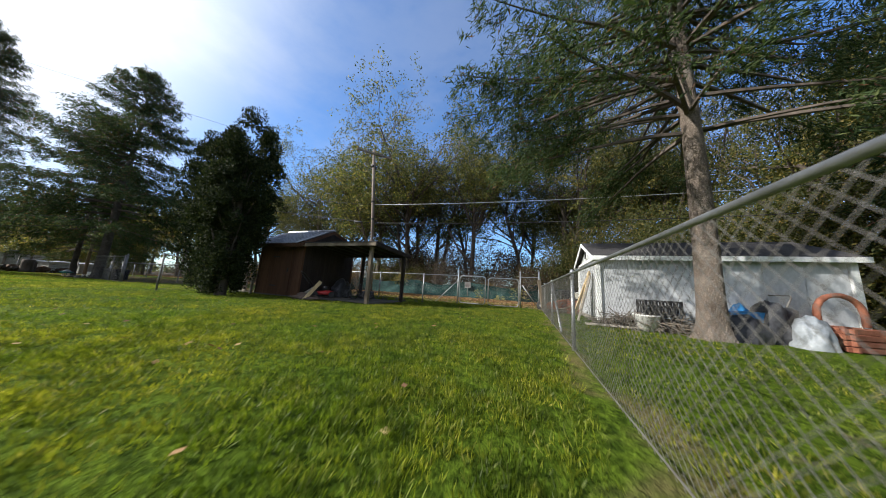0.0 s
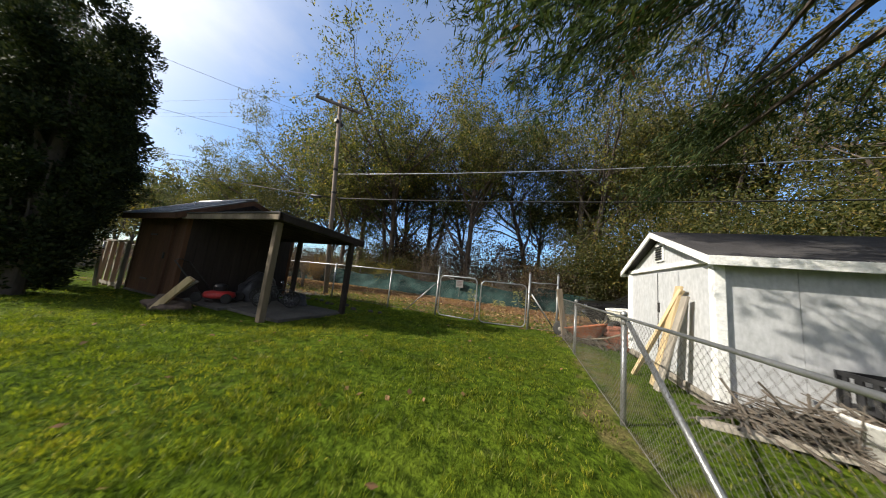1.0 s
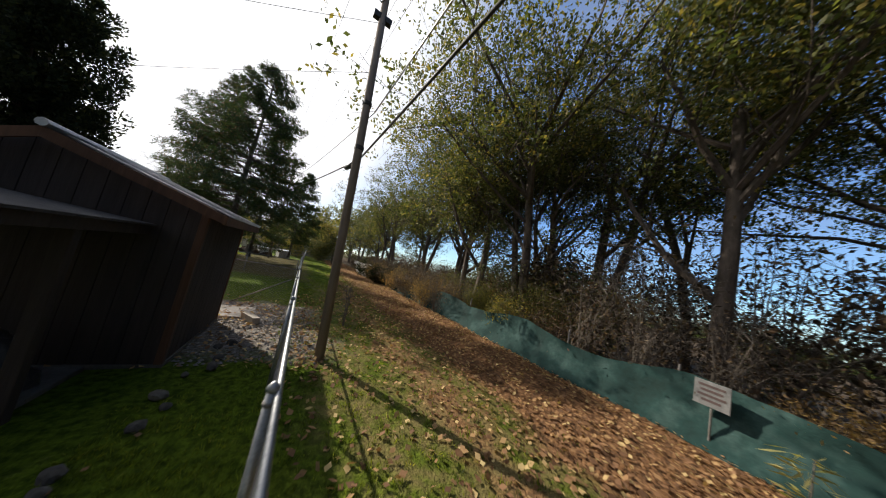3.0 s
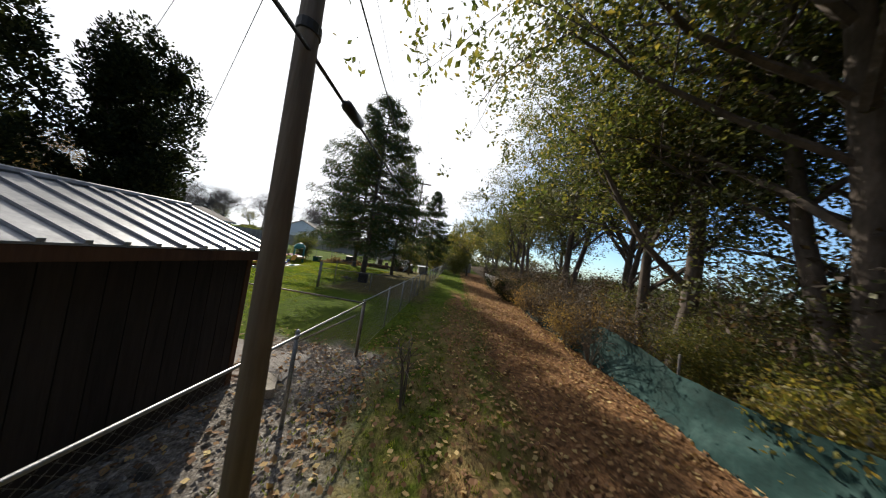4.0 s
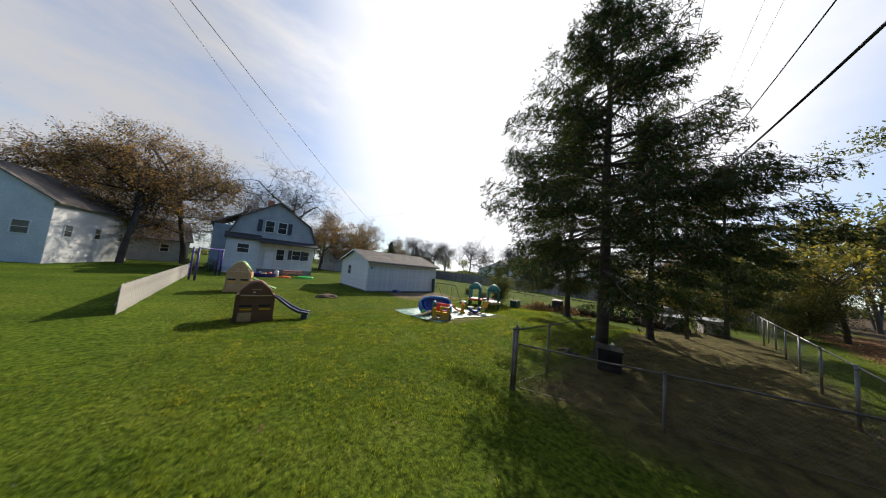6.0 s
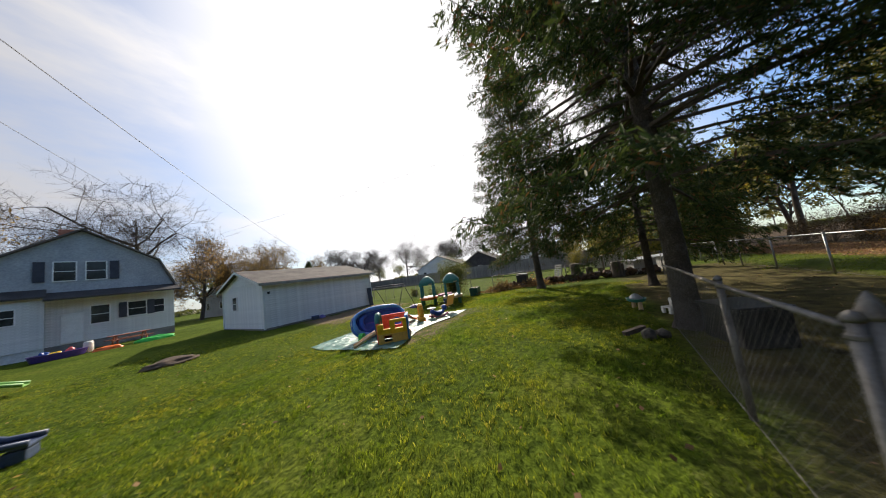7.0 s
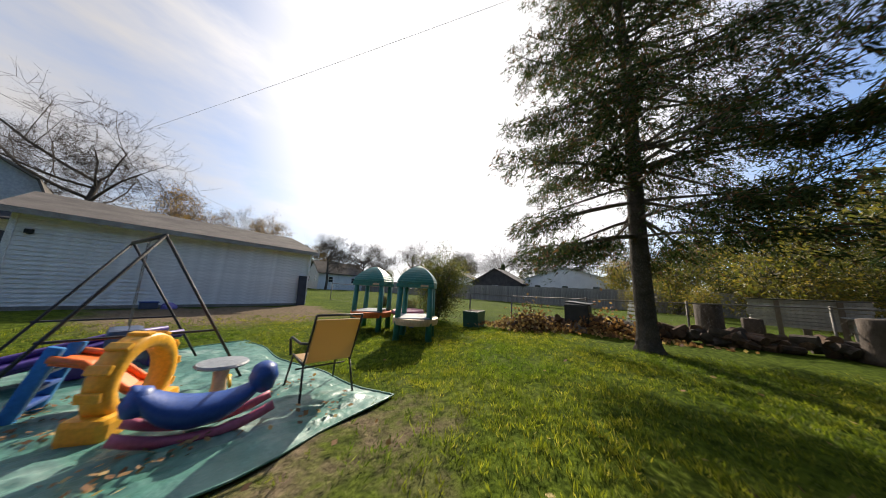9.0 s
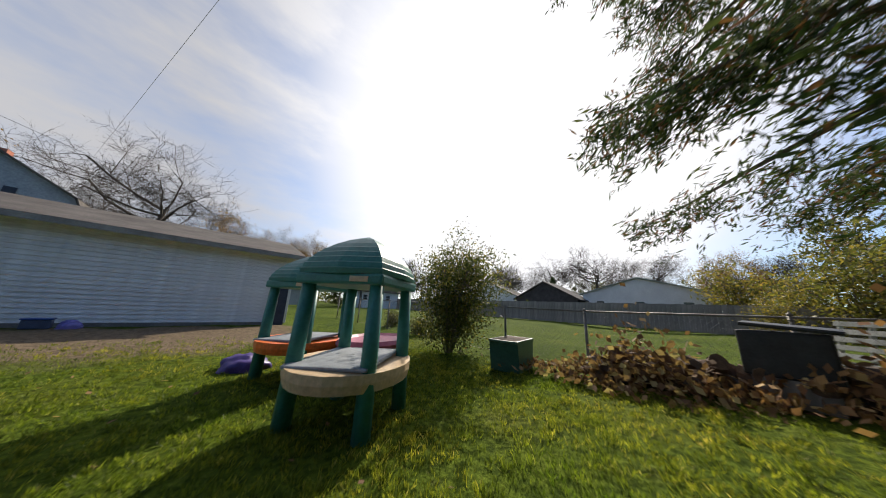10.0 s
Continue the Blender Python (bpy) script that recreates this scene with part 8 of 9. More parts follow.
def arborvitae(x, y, h, r, seed, label):
    rng = np.random.default_rng(seed)
    t = thing("arborvitae", (x, y, gz(x, y)), 0, label, "tree", "arborvitae")
    part("trunk", Shape().tube([(0, 0, -0.2), (0.05, 0, h * 0.4), (0, 0, h * 0.75)], [0.16, 0.12, 0.03], 8), BARK_DARK, t)
    limbs = Shape()
    for k in range(26):
        a, z = rng.uniform(0, 6.28), rng.uniform(0.3, h * 0.55)
        e = r * 0.5
        limbs.tube([(0, 0, z), (e * 0.6 * math.cos(a), e * 0.6 * math.sin(a), z + 0.5), (e * math.cos(a), e * math.sin(a), z + 1.2)], [0.05, 0.035, 0.01], 4, False)
    part("limb", limbs, BARK_DARK, t, kind="stuff")
    cs, ws, ls = [], [], []
    for k in range(9):
        ang, rad = k * 2.4 + rng.uniform(-0.4, 0.4), r * (0.1 if k == 0 else rng.uniform(0.35, 0.75))
        top = h * (1.0 if k == 0 else rng.uniform(0.74, 0.98))
        px, py, pr = rad * math.cos(ang), rad * math.sin(ang), r * rng.uniform(0.3, 0.42)
        n = 58
        u = 0.03 + 0.97 * rng.random(n) ** 0.8
        z = u * top
        low = np.clip(0.45 + 0.2 * z, 0, 1)
        prof = np.clip((1 - u) * 5.0, 0.0, 1) ** 0.5
        ca = rng.uniform(0, 6.28, n)
        cr = pr * prof * rng.uniform(0.5, 1.15, n)
        cen = np.stack([(px + cr * np.cos(ca)) * low, (py + cr * np.sin(ca)) * low, z], 1)
        size = np.repeat(rng.uniform(0.14, 0.27, n), 130)[:, None]
        ball = rng.normal(size=(n * 130, 3))
        ball /= np.linalg.norm(ball, axis=1, keepdims=True)
        q = np.repeat(cen, 130, 0) + ball * size * rng.uniform(0.55, 1.05, (n * 130, 1)) * (1, 1, 1.25)
        q[:, 2] = np.maximum(q[:, 2], 0.06)
        cs.append(q)
        ws.append(ball * 0.8 + (0, 0, 0.7) + rng.normal(size=ball.shape) * 0.35)
        ls.append(rng.uniform(0.045, 0.095, n * 130))
    ln = np.concatenate(ls)
    part("crown", cards(np.concatenate(cs), np.concatenate(ws), ln, ln * 0.58, "crown", ARBOR), None, t, "dense dark scale foliage")


arborvitae(-8.65, 4.7, 6.6, 1.1, 31, "tall dense dark arborvitae beside the shed")
arborvitae(-10.45, 5.15, 6.3, 1.1, 32, "dense dark arborvitae grown together with its neighbour")


def branching(h, seed, trunk_r, first=0.3, spread=0.55, levels=4, lean=0.08, stems=1, twig=0.012, boughs=(5, 8), low=0.45, kids_up=(3, 6)):
    """A skeleton of tapering limbs; returns its trunk, its limbs and the twig ends with their ways."""
    rng = np.random.default_rng(seed)
    stem, s, tips = Shape(), Shape(), []

    def grow(p, d, length, rad, level):
        n = 4 if level == 0 else 3
        pts, q, dd = [p], p.copy(), d.copy()
        for i in range(n):
            dd = dd + rng.normal(size=3) * (0.07 if level == 0 else 0.16) + np.array([0, 0, 0.07 if level else 0.03])
            dd /= np.linalg.norm(dd)
            q = q + dd * length / n
            pts.append(q.copy())
        end = max(rad * (0.62 if level == 0 else 0.45), twig * 0.5)
        (stem if level == 0 else s).tube([tuple(a) for a in pts], list(np.linspace(rad, end, n + 1)), 8 if level == 0 else (5 if level == 1 else 3), False)
        if level >= levels - 1:
            tips.append((pts[-1], dd))
            tips.append(((pts[-2] + pts[1]) / 2, dd))
            return
        kids = int(rng.integers(*kids_up)) if level else int(rng.integers(*boughs))
        for k in range(kids):
            u = ((low + (1 - low) * rng.random() ** 0.55) if level == 0 else rng.uniform(0.3, 1.0)) if k else 1.0
            j = min(int(u * n), n - 1)
            at = pts[j] + (pts[j + 1] - pts[j]) * (u * n - j)
            side = np.cross(dd, rng.normal(size=3))
            side /= np.linalg.norm(side)
            way = dd * (1 - spread * rng.uniform(0.5, 1.1)) + side * spread * rng.uniform(0.8, 1.3)
            way /= np.linalg.norm(way)
            grow(at, way, length * rng.uniform(0.42, 0.68), max(end * rng.uniform(0.55, 0.85), twig * 0.6), level + 1)

    for k in range(stems):
        a = rng.uniform(0, 6.28)
        d = np.array([math.cos(a) * lean * (k + 0.6), math.sin(a) * lean * (k + 0.6), 1.0])
        grow(np.array([0.25 * k * math.cos(a), 0.25 * k * math.sin(a), -0.2]), d / np.linalg.norm(d), h * (0.62 if stems == 1 else 0.56) * rng.uniform(0.85, 1.05), trunk_r * (1 if k == 0 else 0.8), 0)
    return stem, s, tips


def leafy_mesh(tips, seed, per, size, spread, material, name="crown", slim=0.5, keep=1.0, clumps=1):
    rng = np.random.default_rng(seed)
    if keep < 1:
        tips = [q for q in tips if rng.random() < keep]
    at = np.array([t[0] for t in tips])
    if clumps > 1:
        at = np.repeat(at, clumps, 0)
        at = at + rng.normal(size=at.shape) * (spread * 1.5, spread * 1.5, spread * 1.1)
        per, spread = max(per // clumps, 1), spread * 0.5
    p = np.repeat(at, per, 0)
    n = len(p)
    p = p + rng.normal(size=(n, 3)) * (spread, spread, spread * 0.8)
    ln = rng.uniform(0.7, 1.3, n) * size
    return cards(p, rng.normal(size=(n, 3)) + np.array([0, 0, -0.5]), ln, ln * slim, name, material)


RNG = np.random.default_rng(5)
KINDS = []
for k, (h, mt, sd, stems, per) in enumerate(((16.5, LEAF, 51, 1, 30), (14.0, LEAF_DULL, 52, 2, 18), (17.0, LEAF, 53, 2, 19), (12.0, LEAF_YELLOW, 54, 1, 28), (17.5, LEAF_DULL, 55, 1, 30))):
    stem, sk, tips = branching(h, sd, 0.23, spread=0.52, stems=stems, boughs=(9, 13), low=0.32)
    KINDS.append(((stem.mesh("trunk", BARK_DARK, True), sk.mesh("limbs", BARK_DARK)), leafy_mesh(tips, sd, int(per * 2.7), 0.155, 0.4, mt, slim=0.51, keep=0.84, clumps=3), leafy_mesh(tips, sd, 10, 0.5, 0.36, mt, slim=0.45, keep=0.66)))


def wood_tree(x, y, kind, turn, scale, label, group="woodland trees"):
    t = thing("tree", (x, y, gz(x, y)), turn, label, "tree", group)
    t.scale = (scale, scale, scale * RNG.uniform(0.92, 1.1) * (0.98 if group != "horizon trees" and x > -24 else 1))
    part("trunk", KINDS[kind][0][0], None, t)
    part("limb", KINDS[kind][0][1], None, t)
    part("crown", KINDS[kind][2 if group == "horizon trees" or y > 29 or x < -40 or x > 24 else 1], None, t)


LABELS = ("tall woodland tree with thinning green leaves", "many-stemmed woodland tree with sparse grey-green leaves", "many-stemmed woodland tree with green leaves", "young woodland tree with yellowing leaves", "tall woodland tree with dull green leaves")
spots = [(-4.5, 20.5, 0), (-1.0, 22.5, 4), (2.5, 21.0, 2), (6.5, 22.0, 0), (10.5, 20.5, 4), (-8.0, 22.0, 2), (-11.0, 20.0, 1), (-6.0, 26.0, 4), (0.5, 27.5, 0), (5.0, 28.0, 1), (10.0, 27.0, 0), (15.0, 23.0, 2), (19.0, 19.0, 0), (14.0, 30.0, 4), (20.0, 27.0, 4), (-13.2, 19.2, 0), (-15.5, 20.0, 0), (-19.0, 21.5, 1), (-22.5, 19.5, 2), (36.0, 24.0, 4), (-26.5, 21.0, 1), (-30.5, 19.5, 0), (-35.0, 21.0, 3), (-39.5, 20.0, 1), (-45.0, 21.5, 3), (-51.0, 20.0, 1), (-58.0, 22.0, 3), (-66.0, 20.5, 2), (-75.0, 23.0, 3), (38.0, 14.0, 2), (-70.0, 24.0, 0), (24.0, 15.0, 2), (27.0, 8.0, 4), (22.0, 4.0, 0), (30.0, 0.0, 2), (26.0, 22.0, 0), (-46.0, 14.5, 3), (-60.0, 12.0, 3), (-85.0, 15.0, 2), (17.5, 12.5, 2), (14.5, 16.5, 0), (-10.2, 18.9, 2), (30.0, 28.0, 4), (32.0, 18.0, 2), (34.0, 9.0, 0), (36.0, 3.0, 2)]
for x, y, k in spots:
    wood_tree(x + RNG.normal() * 0.5, y + RNG.normal() * 0.4, k, RNG.uniform(0, 360), RNG.uniform(0.84, 1.06) * (0.62 if (k == 3 and x < -40) else 1), LABELS[k])

# bare and rust-leaved trees round the houses
BARE = []
for k, (h, sd, leaf, per) in enumerate(((14.0, 61, LEAF_RUST, 3), (15.0, 62, None, 0), (11.0, 63, LEAF_RUST, 3), (12.0, 64, None, 0))):
    stem, sk, tips = branching(h, sd, 0.28, spread=0.78, levels=5, twig=0.02, boughs=(10, 14), low=0.28, kids_up=(5, 8))
    rng = np.random.default_rng(sd)
    ends = np.repeat(np.array([q[0] for q in tips]), 3, 0)
    ways = np.repeat(np.array([q[1] for q in tips]), 3, 0) + rng.normal(size=ends.shape) * 0.55 + np.array([0, 0, 0.25])
    ways /= np.linalg.norm(ways, axis=1, keepdims=True)
    reach = rng.uniform(0.35, 0.85, len(ends))
    fine = cards(ends + ways * reach[:, None] * 0.5, ways, reach, np.full(len(ends), 0.01), "twig", BARK_BARE)
    BARE.append(((stem.mesh("trunk", BARK_BARE, True), sk.mesh("limbs", BARK_BARE), fine), leafy_mesh(tips, sd, per, 0.2, 0.35, leaf) if per else None))


def bare_tree(x, y, kind, turn, scale, label):
    t = thing("tree", (x, y, 0), turn, label, "tree", "bare trees")
    t.scale = (scale,) * 3
    part("trunk", BARE[kind][0][0], None, t)
    part("limb", BARE[kind][0][1], None, t)
    part("twig", BARE[kind][0][2], None, t, kind="stuff")
    if BARE[kind][1]:
        part("crown", BARE[kind][1], None, t, "last autumn leaves")


for x, y, k, tr, s in ((-4.0, -34, 0, 20, 1.1), (-8.0, -40, 0, 150, 1.15), (-21, -46, 1, 60, 1.3), (-27, -47, 2, 10, 1.0), (-33, -46, 2, 80, 0.9), (-47, -42, 3, 30, 0.85), (-56, -44, 3, 130, 0.9), (-69, -42, 1, 200, 0.9), (-80, -34, 3, 20, 1.0), (-84, -15, 1, 310, 1.0), (-82, -6, 3, 75, 0.95), (-86, 4, 2, 75, 0.9), (-92, -25, 1, 45, 1.0), (3, -46, 0, 45, 1.1), (-40, -58, 2, 45, 1.1), (-14, -60, 1, 160, 1.1), (-75, -60, 3, 160, 1.0), (-60, -70, 2, 160, 1.0), (12, -40, 0, 160, 1.0), (-100, -45, 1, 160, 1.1), (-100, 10, 3, 160, 1.1)):
    bare_tree(x, y, k, tr, s, "bare-limbed tree keeping a few rust leaves" if k in (0, 2) else "bare grey tree without leaves")

# far hedges and scrub that close the horizon
def far_scrub():
    rng = np.random.default_rng(401)
    n = 26000
    a = rng.uniform(0, 2 * math.pi, n)
    d = rng.uniform(105, 165, n)
    hill = 2.2 + 1.6 * np.sin(a * 9) + 1.1 * np.sin(a * 23 + 1) + 0.8 * np.sin(a * 57)
    c = np.stack([-18 + d * np.cos(a), d * np.sin(a), rng.random(n) ** 0.8 * np.maximum(hill, 0.8)], 1)
    ob = new("far_scrub", cards(c, rng.normal(size=(n, 3)), rng.uniform(0.8, 1.9, n), rng.uniform(0.5, 1.1, n), "far_scrub", LEAF_DULL))
    tagged(ob, "distant hedges and scrub closing the horizon", "scrub", kind="stuff")


far_scrub()

# far belt of trees on the horizon
for k in range(46):
    a = radians(150 + k * 5.2)
    d = RNG.uniform(115, 150)
    wood_tree(-20 + d * math.cos(a), d * math.sin(a), int(RNG.integers(0, 5)), RNG.uniform(0, 360), RNG.uniform(0.55, 0.9), "distant autumn tree on the horizon", "horizon trees")


def shrub_meshes(h, r, seed, material, per, size, stems=7, clump=0.16):
    rng = np.random.default_rng(seed)
    s, tips = Shape(), []
    for k in range(stems):
        a, lean = rng.uniform(0, 6.28), rng.uniform(0.15, 1.0)
        e = np.array([math.cos(a) * r * lean, math.sin(a) * r * lean, h * rng.uniform(0.7, 1.0) * (1 - 0.25 * lean)])
        mid_p = e * 0.5 + np.array([0, 0, h * 0.08])
        s.tube([(0.06 * math.cos(a), 0.06 * math.sin(a), -0.05), tuple(mid_p), tuple(e)], [0.02, 0.012, 0.004], 4, False)
        for u in (0.25, 0.45, 0.65, 0.85, 1.0):
            base = mid_p + (e - mid_p) * (u - 0.5) * 2 if u > 0.5 else mid_p * u * 2
            for j in range(4):
                q = base + rng.normal(size=3) * r * 0.24
                q[2] = max(q[2], 0.05)
                s.tube([tuple(base), tuple(q)], [0.008, 0.003], 3, False)
                tips.append((q, rng.normal(size=3)))
    return s.mesh("stem", TWIG), leafy_mesh(tips, seed, per, size, r * clump, material, "leaves", 0.4) if per else None


def shrub_from(meshes, x, y, turn, scale, label, group=""):
    t = thing("shrub", (x, y, gz(x, y)), turn, label, "shrub", group)
    t.scale = scale
    part("stem", meshes[0], None, t)
    if meshes[1]:
        part("foliage", meshes[1], None, t)


def shrub(x, y, h, r, seed, material, per, size, label, stems=7, group=""):
    shrub_from(shrub_meshes(h, r, seed, material, per, size, stems), x, y, 0, (1, 1, 1), label, group)


shrub(-33.0, -5.65, 3.1, 1.3, 71, LEAF, 46, 0.09, "upright green shrub beside the playsets", 18)
shrub(-9.9, 11.7, 1.5, 0.5, 72, SCRUB, 0, 0.1, "leafless sapling stems growing in the lane", 4)
BRUSH = [shrub_meshes(2.4, 1.2, 301, SCRUB, 10, 0.14, 9, 0.2), shrub_meshes(3.2, 1.4, 302, SCRUB, 9, 0.15, 9, 0.2), shrub_meshes(2.6, 1.2, 303, LEAF_DULL, 16, 0.12, 11, 0.2), shrub_meshes(2.2, 1.2, 304, LEAF_RUST, 14, 0.11, 11, 0.2), shrub_meshes(2.3, 1.1, 305, LEAF_YELLOW, 14, 0.12, 10, 0.2), shrub_meshes(4.0, 1.9, 306, LEAF_BUSH, 85, 0.092, 14, 0.2), shrub_meshes(3.6, 1.6, 307, SCRUB, 3, 0.12, 13, 0.2)]
NAMES = ("tangled brown undergrowth at the wood's edge", "tall tangled brown undergrowth at the wood's edge", "dull green undergrowth at the wood's edge", "rust-brown bush at the wood's edge", "yellowing bush at the wood's edge", "large leafy green bush at the wood's edge", "bare twiggy thicket at the wood's edge")
for row, (y0, step) in enumerate(((18.2, 1.4), (20.3, 1.9), (23.0, 2.6), (27.0, 3.4))):
    for k, x in enumerate(np.arange(-46 + row * 0.5, 28, step)):
        pick = ((0, 6, 3, 1, 2, 6, 0, 6, 1) if row == 0 else (6, 1, 6, 0, 6, 6, 2, 6, 1))[(k * 5 + row * 3) % 9]
        if row == 0 and (-13 < x < -9.5 or -4.2 < x < -3.4):
            pick = 4 if x < -9 else 6
        s = RNG.uniform(0.75, 1.15) * (0.85, 1.3, 1.55, 1.7)[row] * (0.66 if x < -14 and row else 1)
        shrub_from(BRUSH[pick], x, y0 + RNG.normal() * 0.35, RNG.uniform(0, 360), (s, s, s * RNG.uniform(0.85, 1.15)), NAMES[pick], "undergrowth")
for x, y, s in ((7.0, 15.8, 1.15), (9.5, 14.0, 1.3), (11.5, 11.5, 1.3), (9.0, 17.5, 1.5), (12.5, 15.0, 1.6), (14.5, 8.0, 1.3), (13.5, 4.0, 1.1), (17.0, 1.0, 1.2), (6.0, 18.2, 1.5), (3.0, 18.8, 1.2), (16.0, 12.0, 1.6), (19.0, 7.0, 1.5), (13.0, 19.0, 1.7)):
    shrub_from(BRUSH[5], x, y, RNG.uniform(0, 360), (s, s, s), "large leafy green bush behind the neighbouring yard", "undergrowth")
for x, y, k, s in ((-7.6, 20.6, 2, 1.3), (-8.9, 19.4, 5, 0.62), (-9.9, 21.2, 2, 1.6), (-10.9, 19.8, 5, 0.66), (-11.8, 21.8, 2, 1.6), (-12.4, 18.9, 5, 0.55), (-9.4, 23.5, 5, 0.75), (-14.0, 21.0, 2, 1.2)):
    shrub_from(BRUSH[k], x, y, x * 37, (s, s, s), NAMES[2] if k == 2 else "leafy olive-green bush below the woodland trees", "undergrowth")
for k, x in enumerate(np.arange(-30.0, -12.5, 1.5)):
    s = RNG.uniform(0.55, 0.85)
    shrub_from(BRUSH[(0, 6, 3, 6)[k % 4]], x, 16.85 + RNG.normal() * 0.12, RNG.uniform(0, 360), (s, s, s), NAMES[(0, 6, 3, 6)[k % 4]], "undergrowth")
for x, y, k, s in ((-46, 9.0, 4, 2.2), (-50, 13.0, 5, 1.5), (-54, 5.0, 4, 2.4), (-58, 9.5, 5, 1.6), (-62, 2.0, 4, 2.6), (-66, 14.0, 5, 1.8), (-70, 6.0, 4, 2.6), (-44, 12.5, 5, 1.2), (-47, 5.5, 4, 1.0), (-50.5, 8.5, 4, 1.7), (-44.5, 9.5, 4, 1.3), (-53, 2.0, 4, 1.0)):
    shrub_from(BRUSH[k], x, y, x * 17, (s, s, s), "yellowing bush beyond the yard" if k == 4 else "large green bush beyond the yard", "far bushes")
DARK = shrub_meshes(1.3, 1.0, 330, ARBOR, 60, 0.11, 14, 0.2)
for x, y, s in ((-24.2, 17.0, 1.0), (-27.6, 16.9, 0.9), (-31.5, 17.2, 1.1)):
    shrub_from(DARK, x, y, x * 30, (s, s, s), "low dense dark evergreen shrub beside the lane", "lane shrubs")
for k, (x, y) in enumerate(((-34.4, -8.5), (-34.5, -11.0), (-27.5, -24.0), (-11.5, -27.2), (-9.5, -29.0))):
    shrub(x, y, 0.55 if k in (0, 1) else 1.3, 0.6, 230 + k, LEAF_DULL, 14, 0.09, "low garden shrub in a bed", 6, "garden shrubs")


def weed(x, y, h, seed):
    rng = np.random.default_rng(seed)
    t = thing("weed", (x, y, 0), 0, "tall dry weed with arching pale leaves", "weed", "tall weeds")
    part("stem", Shape().tube([(0, 0, 0), (0.03, 0, h)], [0.015, 0.006], 5), TWIG, t)
    n = 46
    a = rng.uniform(0, 6.28, n)
    z = rng.uniform(0.2, 1.0, n) * h
    r = rng.uniform(0.1, 0.32, n)
    c = np.stack([np.cos(a) * r, np.sin(a) * r, z], 1)
    part("leaves", cards(c, np.stack([np.cos(a), np.sin(a), rng.normal(size=n) * 0.4], 1), rng.uniform(0.18, 0.34, n), np.full(n, 0.035), "leaves", WEED), None, t)


WEED = foliage("dry_weed", [(0.0, (0.2, 0.2, 0.06)), (1.0, (0.42, 0.36, 0.16))], 0.4)
weed(-0.35, 16.6, 0.95, 1)
weed(-2.75, 16.5, 0.7, 2)
weed(0.1, 16.75, 0.8, 3)
weed(-1.2, 15.4, 0.35, 4)


# ---- grass, litter ----
def scatter(areas, per, seed):
    rng = np.random.default_rng(seed)
    out = []
    for x0, x1, y0, y1, k in areas:
        n = int((x1 - x0) * (y1 - y0) * per * k)
        out.append(np.stack([rng.uniform(x0, x1, n), rng.uniform(y0, y1, n)], 1))
    return np.concatenate(out), rng


def tufts(p, cell, rng):
    """Smooth random values from 0 to 1 that change over cell metres."""
    q = (p - p.min(0)) / cell
    i = np.floor(q).astype(int)
    f = q - i
    f = f * f * (3 - 2 * f)
    grid = rng.random(tuple(i.max(0) + 2))
    a, c = grid[i[:, 0], i[:, 1]], grid[i[:, 0] + 1, i[:, 1]]
    d, e = grid[i[:, 0], i[:, 1] + 1], grid[i[:, 0] + 1, i[:, 1] + 1]
    return (a * (1 - f[:, 0]) + c * f[:, 0]) * (1 - f[:, 1]) + (d * (1 - f[:, 0]) + e * f[:, 0]) * f[:, 1]


def lawn(name, areas, per, h, width, seed, label, avoid=(), material=None):
    p, rng = scatter(areas, per, seed)
    p = p + np.clip(rng.normal(size=p.shape), -2, 2) * 0.4
    p = p[(p[:, 0] < 1.08) | (p[:, 0] > 1.35)]
    for x0, x1, y0, y1 in avoid:
        p = p[~((p[:, 0] > x0) & (p[:, 0] < x1) & (p[:, 1] > y0) & (p[:, 1] < y1))]
    patch = np.sin(p[:, 0] * 2.3 + 1.7 * np.sin(p[:, 1] * 1.1)) * np.sin(p[:, 1] * 1.9 + np.sin(p[:, 0] * 0.7))
    p = p[rng.random(len(p)) < 0.75 + 0.3 * patch]
    dense = 0.6 * tufts(p, 0.13, rng) + 0.4 * tufts(p, 0.34, rng)
    some = rng.random(len(p)) < np.clip(2.4 * dense - 0.3, 0.25, 1)
    p, dense = p[some], dense[some]
    tall = 0.42 + 0.55 * dense + 0.25 * rng.random(len(p)) ** 2
    p, tall = np.repeat(p, 6, 0), np.repeat(tall, 6)
    n = len(p)
    lean = rng.normal(size=(n, 2)) * 0.5
    p = p + lean * 0.03 + rng.normal(size=(n, 2)) * 0.012
    ln = h * tall * rng.uniform(0.55, 1.25, n)
    way = np.stack([lean[:, 0], lean[:, 1], np.ones(n)], 1)
    way /= np.linalg.norm(way, axis=1, keepdims=True)
    c = np.stack([p[:, 0], p[:, 1], ground_z(p[:, 0], p[:, 1])], 1) + way * ln[:, None] * 0.42
    ob = new(name, cards(c, way, ln, width * rng.uniform(0.7, 1.3, n), name, material or GRASS))
    tagged(ob, label, "grass", kind="stuff")


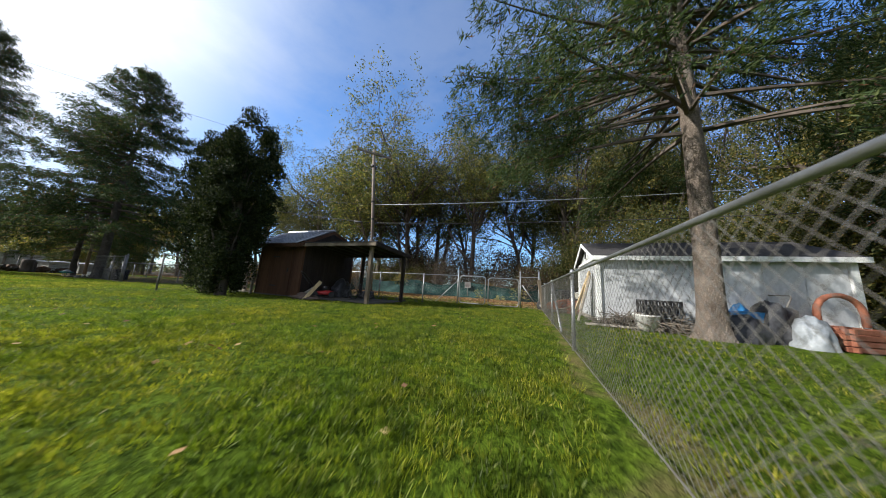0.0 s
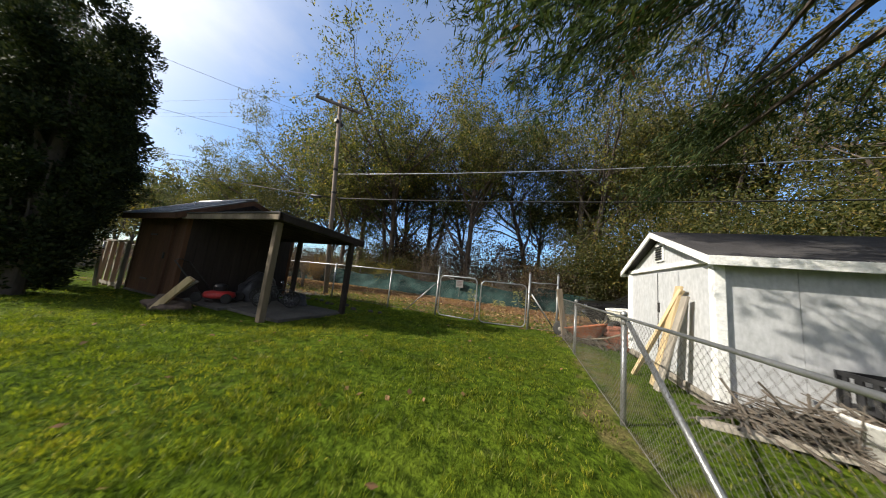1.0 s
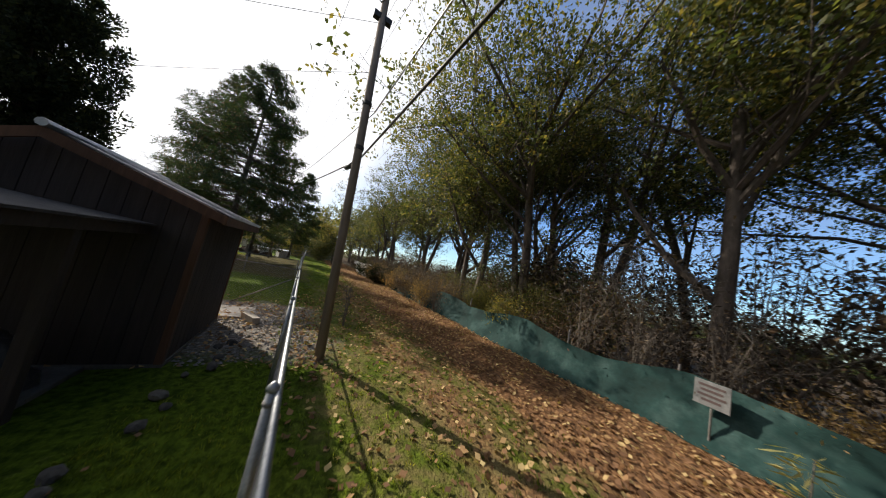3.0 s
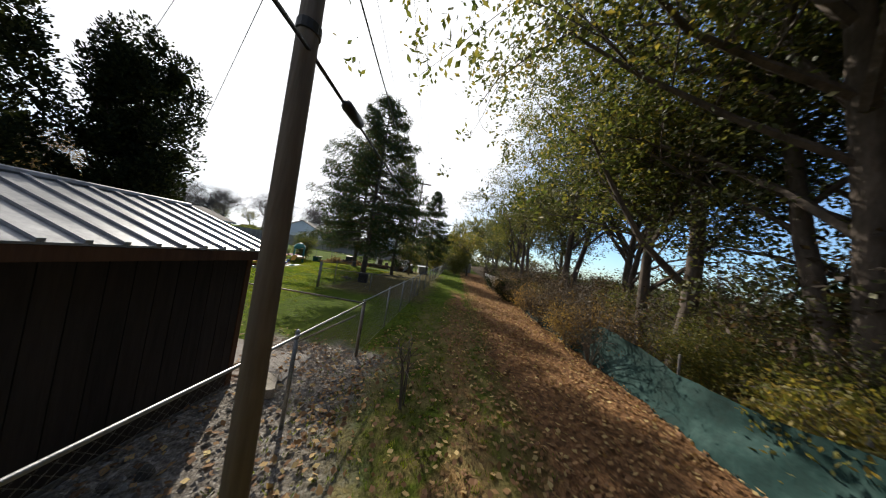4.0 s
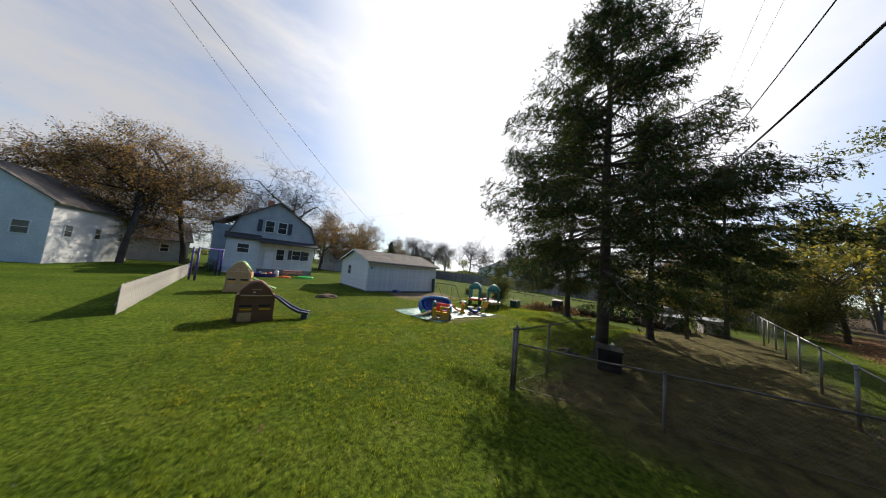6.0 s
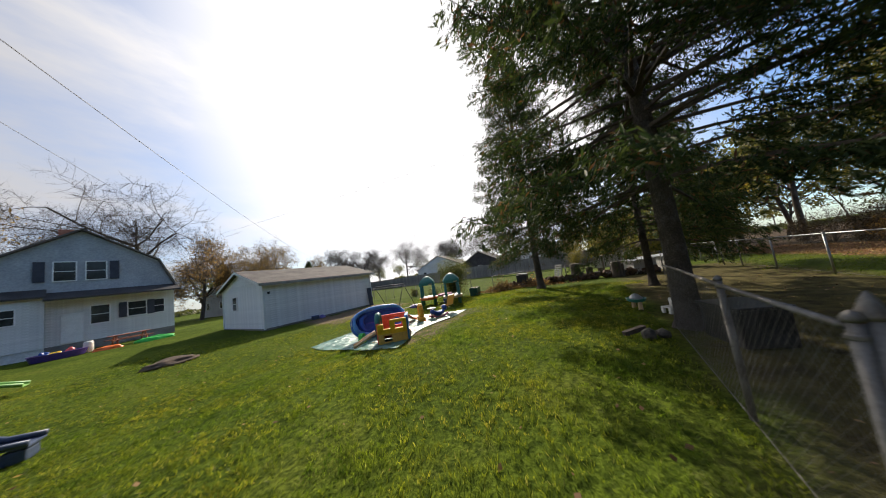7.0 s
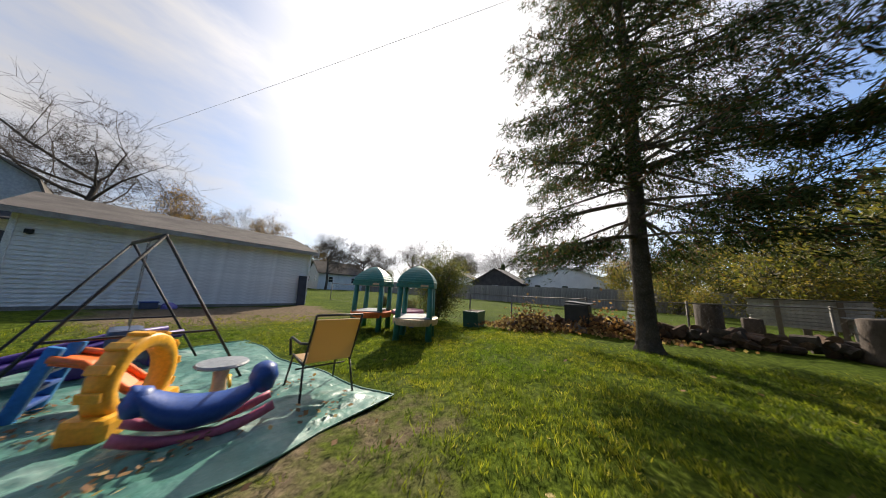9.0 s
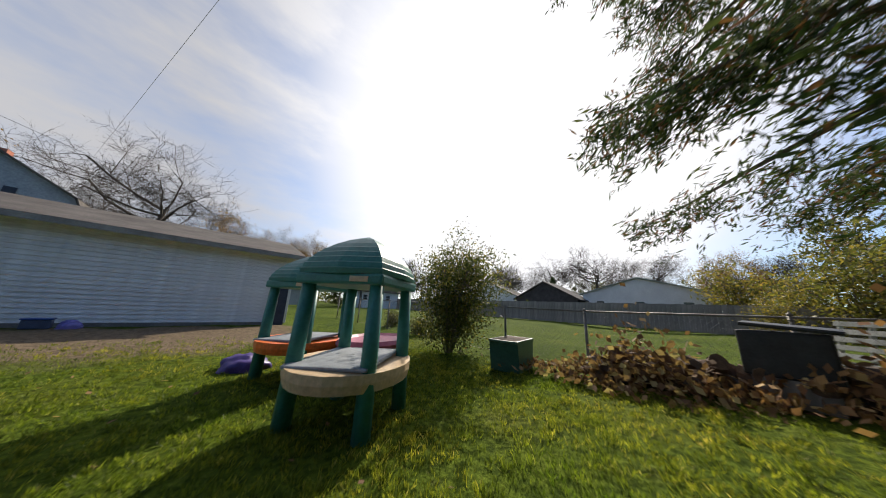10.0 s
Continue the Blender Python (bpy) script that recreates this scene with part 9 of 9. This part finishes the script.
lawn("grass", [(-4.5, 1.15, -0.5, 4.0, 1.6), (-6, 1.1, 4.0, 10.2, 0.9), (-11, -4.5, 0, 6.0, 0.35)], 640, 0.068, 0.0062, 81, "short green lawn grass", ((-9.7, -3.9, 6.1, 9.0),))
lawn("grass", [(-21, -12, -5, 6, 1.0), (-31, -21, -0.2, 6, 1.1), (-33, -26.4, -6, -0.2, 1.2), (-21, -12, -13, -5, 0.35), (-33, -21, -9, -6, 0.5)], 360, 0.078, 0.0078, 82, "lush green lawn grass", ((-26.4, -21.0, -4.9, -1.3), (-30.0, -17.6, 5.3, 7.0)), GRASS_DRY)
lawn("grass", [(1.3, 4.2, 0.3, 6.3, 1.0)], 260, 0.06, 0.007, 84, "thin dull grass in the neighbouring yard", (), GRASS_DRY)
lawn("grass", [(-20, 1.2, 10.3, 13.6, 1.0), (-40, -20, 10.4, 14, 0.5)], 80, 0.08, 0.012, 83, "rough grass along the lane", (), GRASS_DRY)


def litter(name, areas, per, seed, label, size=0.085):
    p, rng = scatter(areas, per, seed)
    n = len(p)
    c = np.stack([p[:, 0], p[:, 1], ground_z(p[:, 0], p[:, 1]) + rng.uniform(0.012, 0.06, n)], 1)
    flat = np.array([0, 0, 1.0]) + rng.normal(size=(n, 3)) * 0.35
    way = np.cross(flat, rng.normal(size=(n, 3)))
    ln = rng.uniform(0.6, 1.4, n) * size
    ob = new(name, cards(c, way, ln, ln * 0.7, name, LITTER, flat))
    tagged(ob, label, "leaves", kind="stuff")


litter("fallen_leaves", [(-24, 6, 13.3, 17.3, 1.0), (-45, -24, 13.5, 17.5, 0.4), (-20, 1, 12.0, 13.3, 0.5), (-14, 1, 10.3, 12.0, 0.32), (-24, 8, 17.3, 20, 0.5)], 150, 91, "dry brown leaves covering the lane")
litter("fallen_leaves", [(-11.6, -7.2, 8.9, 11.0, 1.0), (-11.3, -9.7, 6.3, 8.9, 0.6), (-12.2, -11.1, 6.0, 10.0, 0.4)], 70, 92, "dry brown leaves on the gravel")
litter("fallen_leaves", [(-8, 1.1, 0, 10, 1.0), (-30, -13, -8, 6, 0.6), (-31, -23, 5, 10, 2.5), (-26, -21, -4, -0.5, 1.5)], 2.2, 93, "scattered dry leaves on the lawn", 0.06)


def leaf_drifts():
    rng = np.random.default_rng(95)
    spots = np.repeat(np.stack([rng.uniform(-26.0, -21.3, 26), rng.uniform(-3.9, -1.2, 26)], 1), 26, 0)
    p = spots + rng.normal(size=spots.shape) * (0.2, 0.1)
    n = len(p)
    c = np.stack([p[:, 0], p[:, 1], ground_z(p[:, 0], p[:, 1]) + rng.uniform(0.06, 0.11, n)], 1)
    flat = np.array([0, 0, 1.0]) + rng.normal(size=(n, 3)) * 0.3
    ln = rng.uniform(0.03, 0.07, n)
    ob = new("fallen_leaves", cards(c, np.cross(flat, rng.normal(size=(n, 3))), ln, ln * 0.7, "fallen_leaves", LITTER, flat))
    tagged(ob, "dry brown leaves drifted into the creases of the tarpaulin", "leaves", kind="stuff")


leaf_drifts()


def gravel():
    p, rng = scatter([(-11.6, -7.3, 8.9, 10.9, 1.0), (-11.25, -9.7, 6.3, 8.9, 0.6)], 130, 94)
    n = len(p)
    c = np.stack([p[:, 0], p[:, 1], np.full(n, 0.004)], 1)
    v, f = [], []
    for i in range(n):
        r, a = rng.uniform(0.012, 0.04), rng.uniform(0, 6.28)
        b = len(v)
        v += [(c[i, 0] + r * math.cos(a + q) * (0.7 + 0.3 * (j % 2)), c[i, 1] + r * math.sin(a + q), 0.0) for j, q in enumerate((0, 1.57, 3.14, 4.71))] + [(c[i, 0], c[i, 1], r * 0.75)]
        f += [(b, b + 1, b + 4), (b + 1, b + 2, b + 4), (b + 2, b + 3, b + 4), (b + 3, b, b + 4)]
    me = bpy.data.meshes.new("gravel")
    me.from_pydata(v, [], f)
    me.materials.append(STONE)
    tagged(new("gravel", me), "loose grey gravel behind the shed", "gravel", kind="stuff")


gravel()
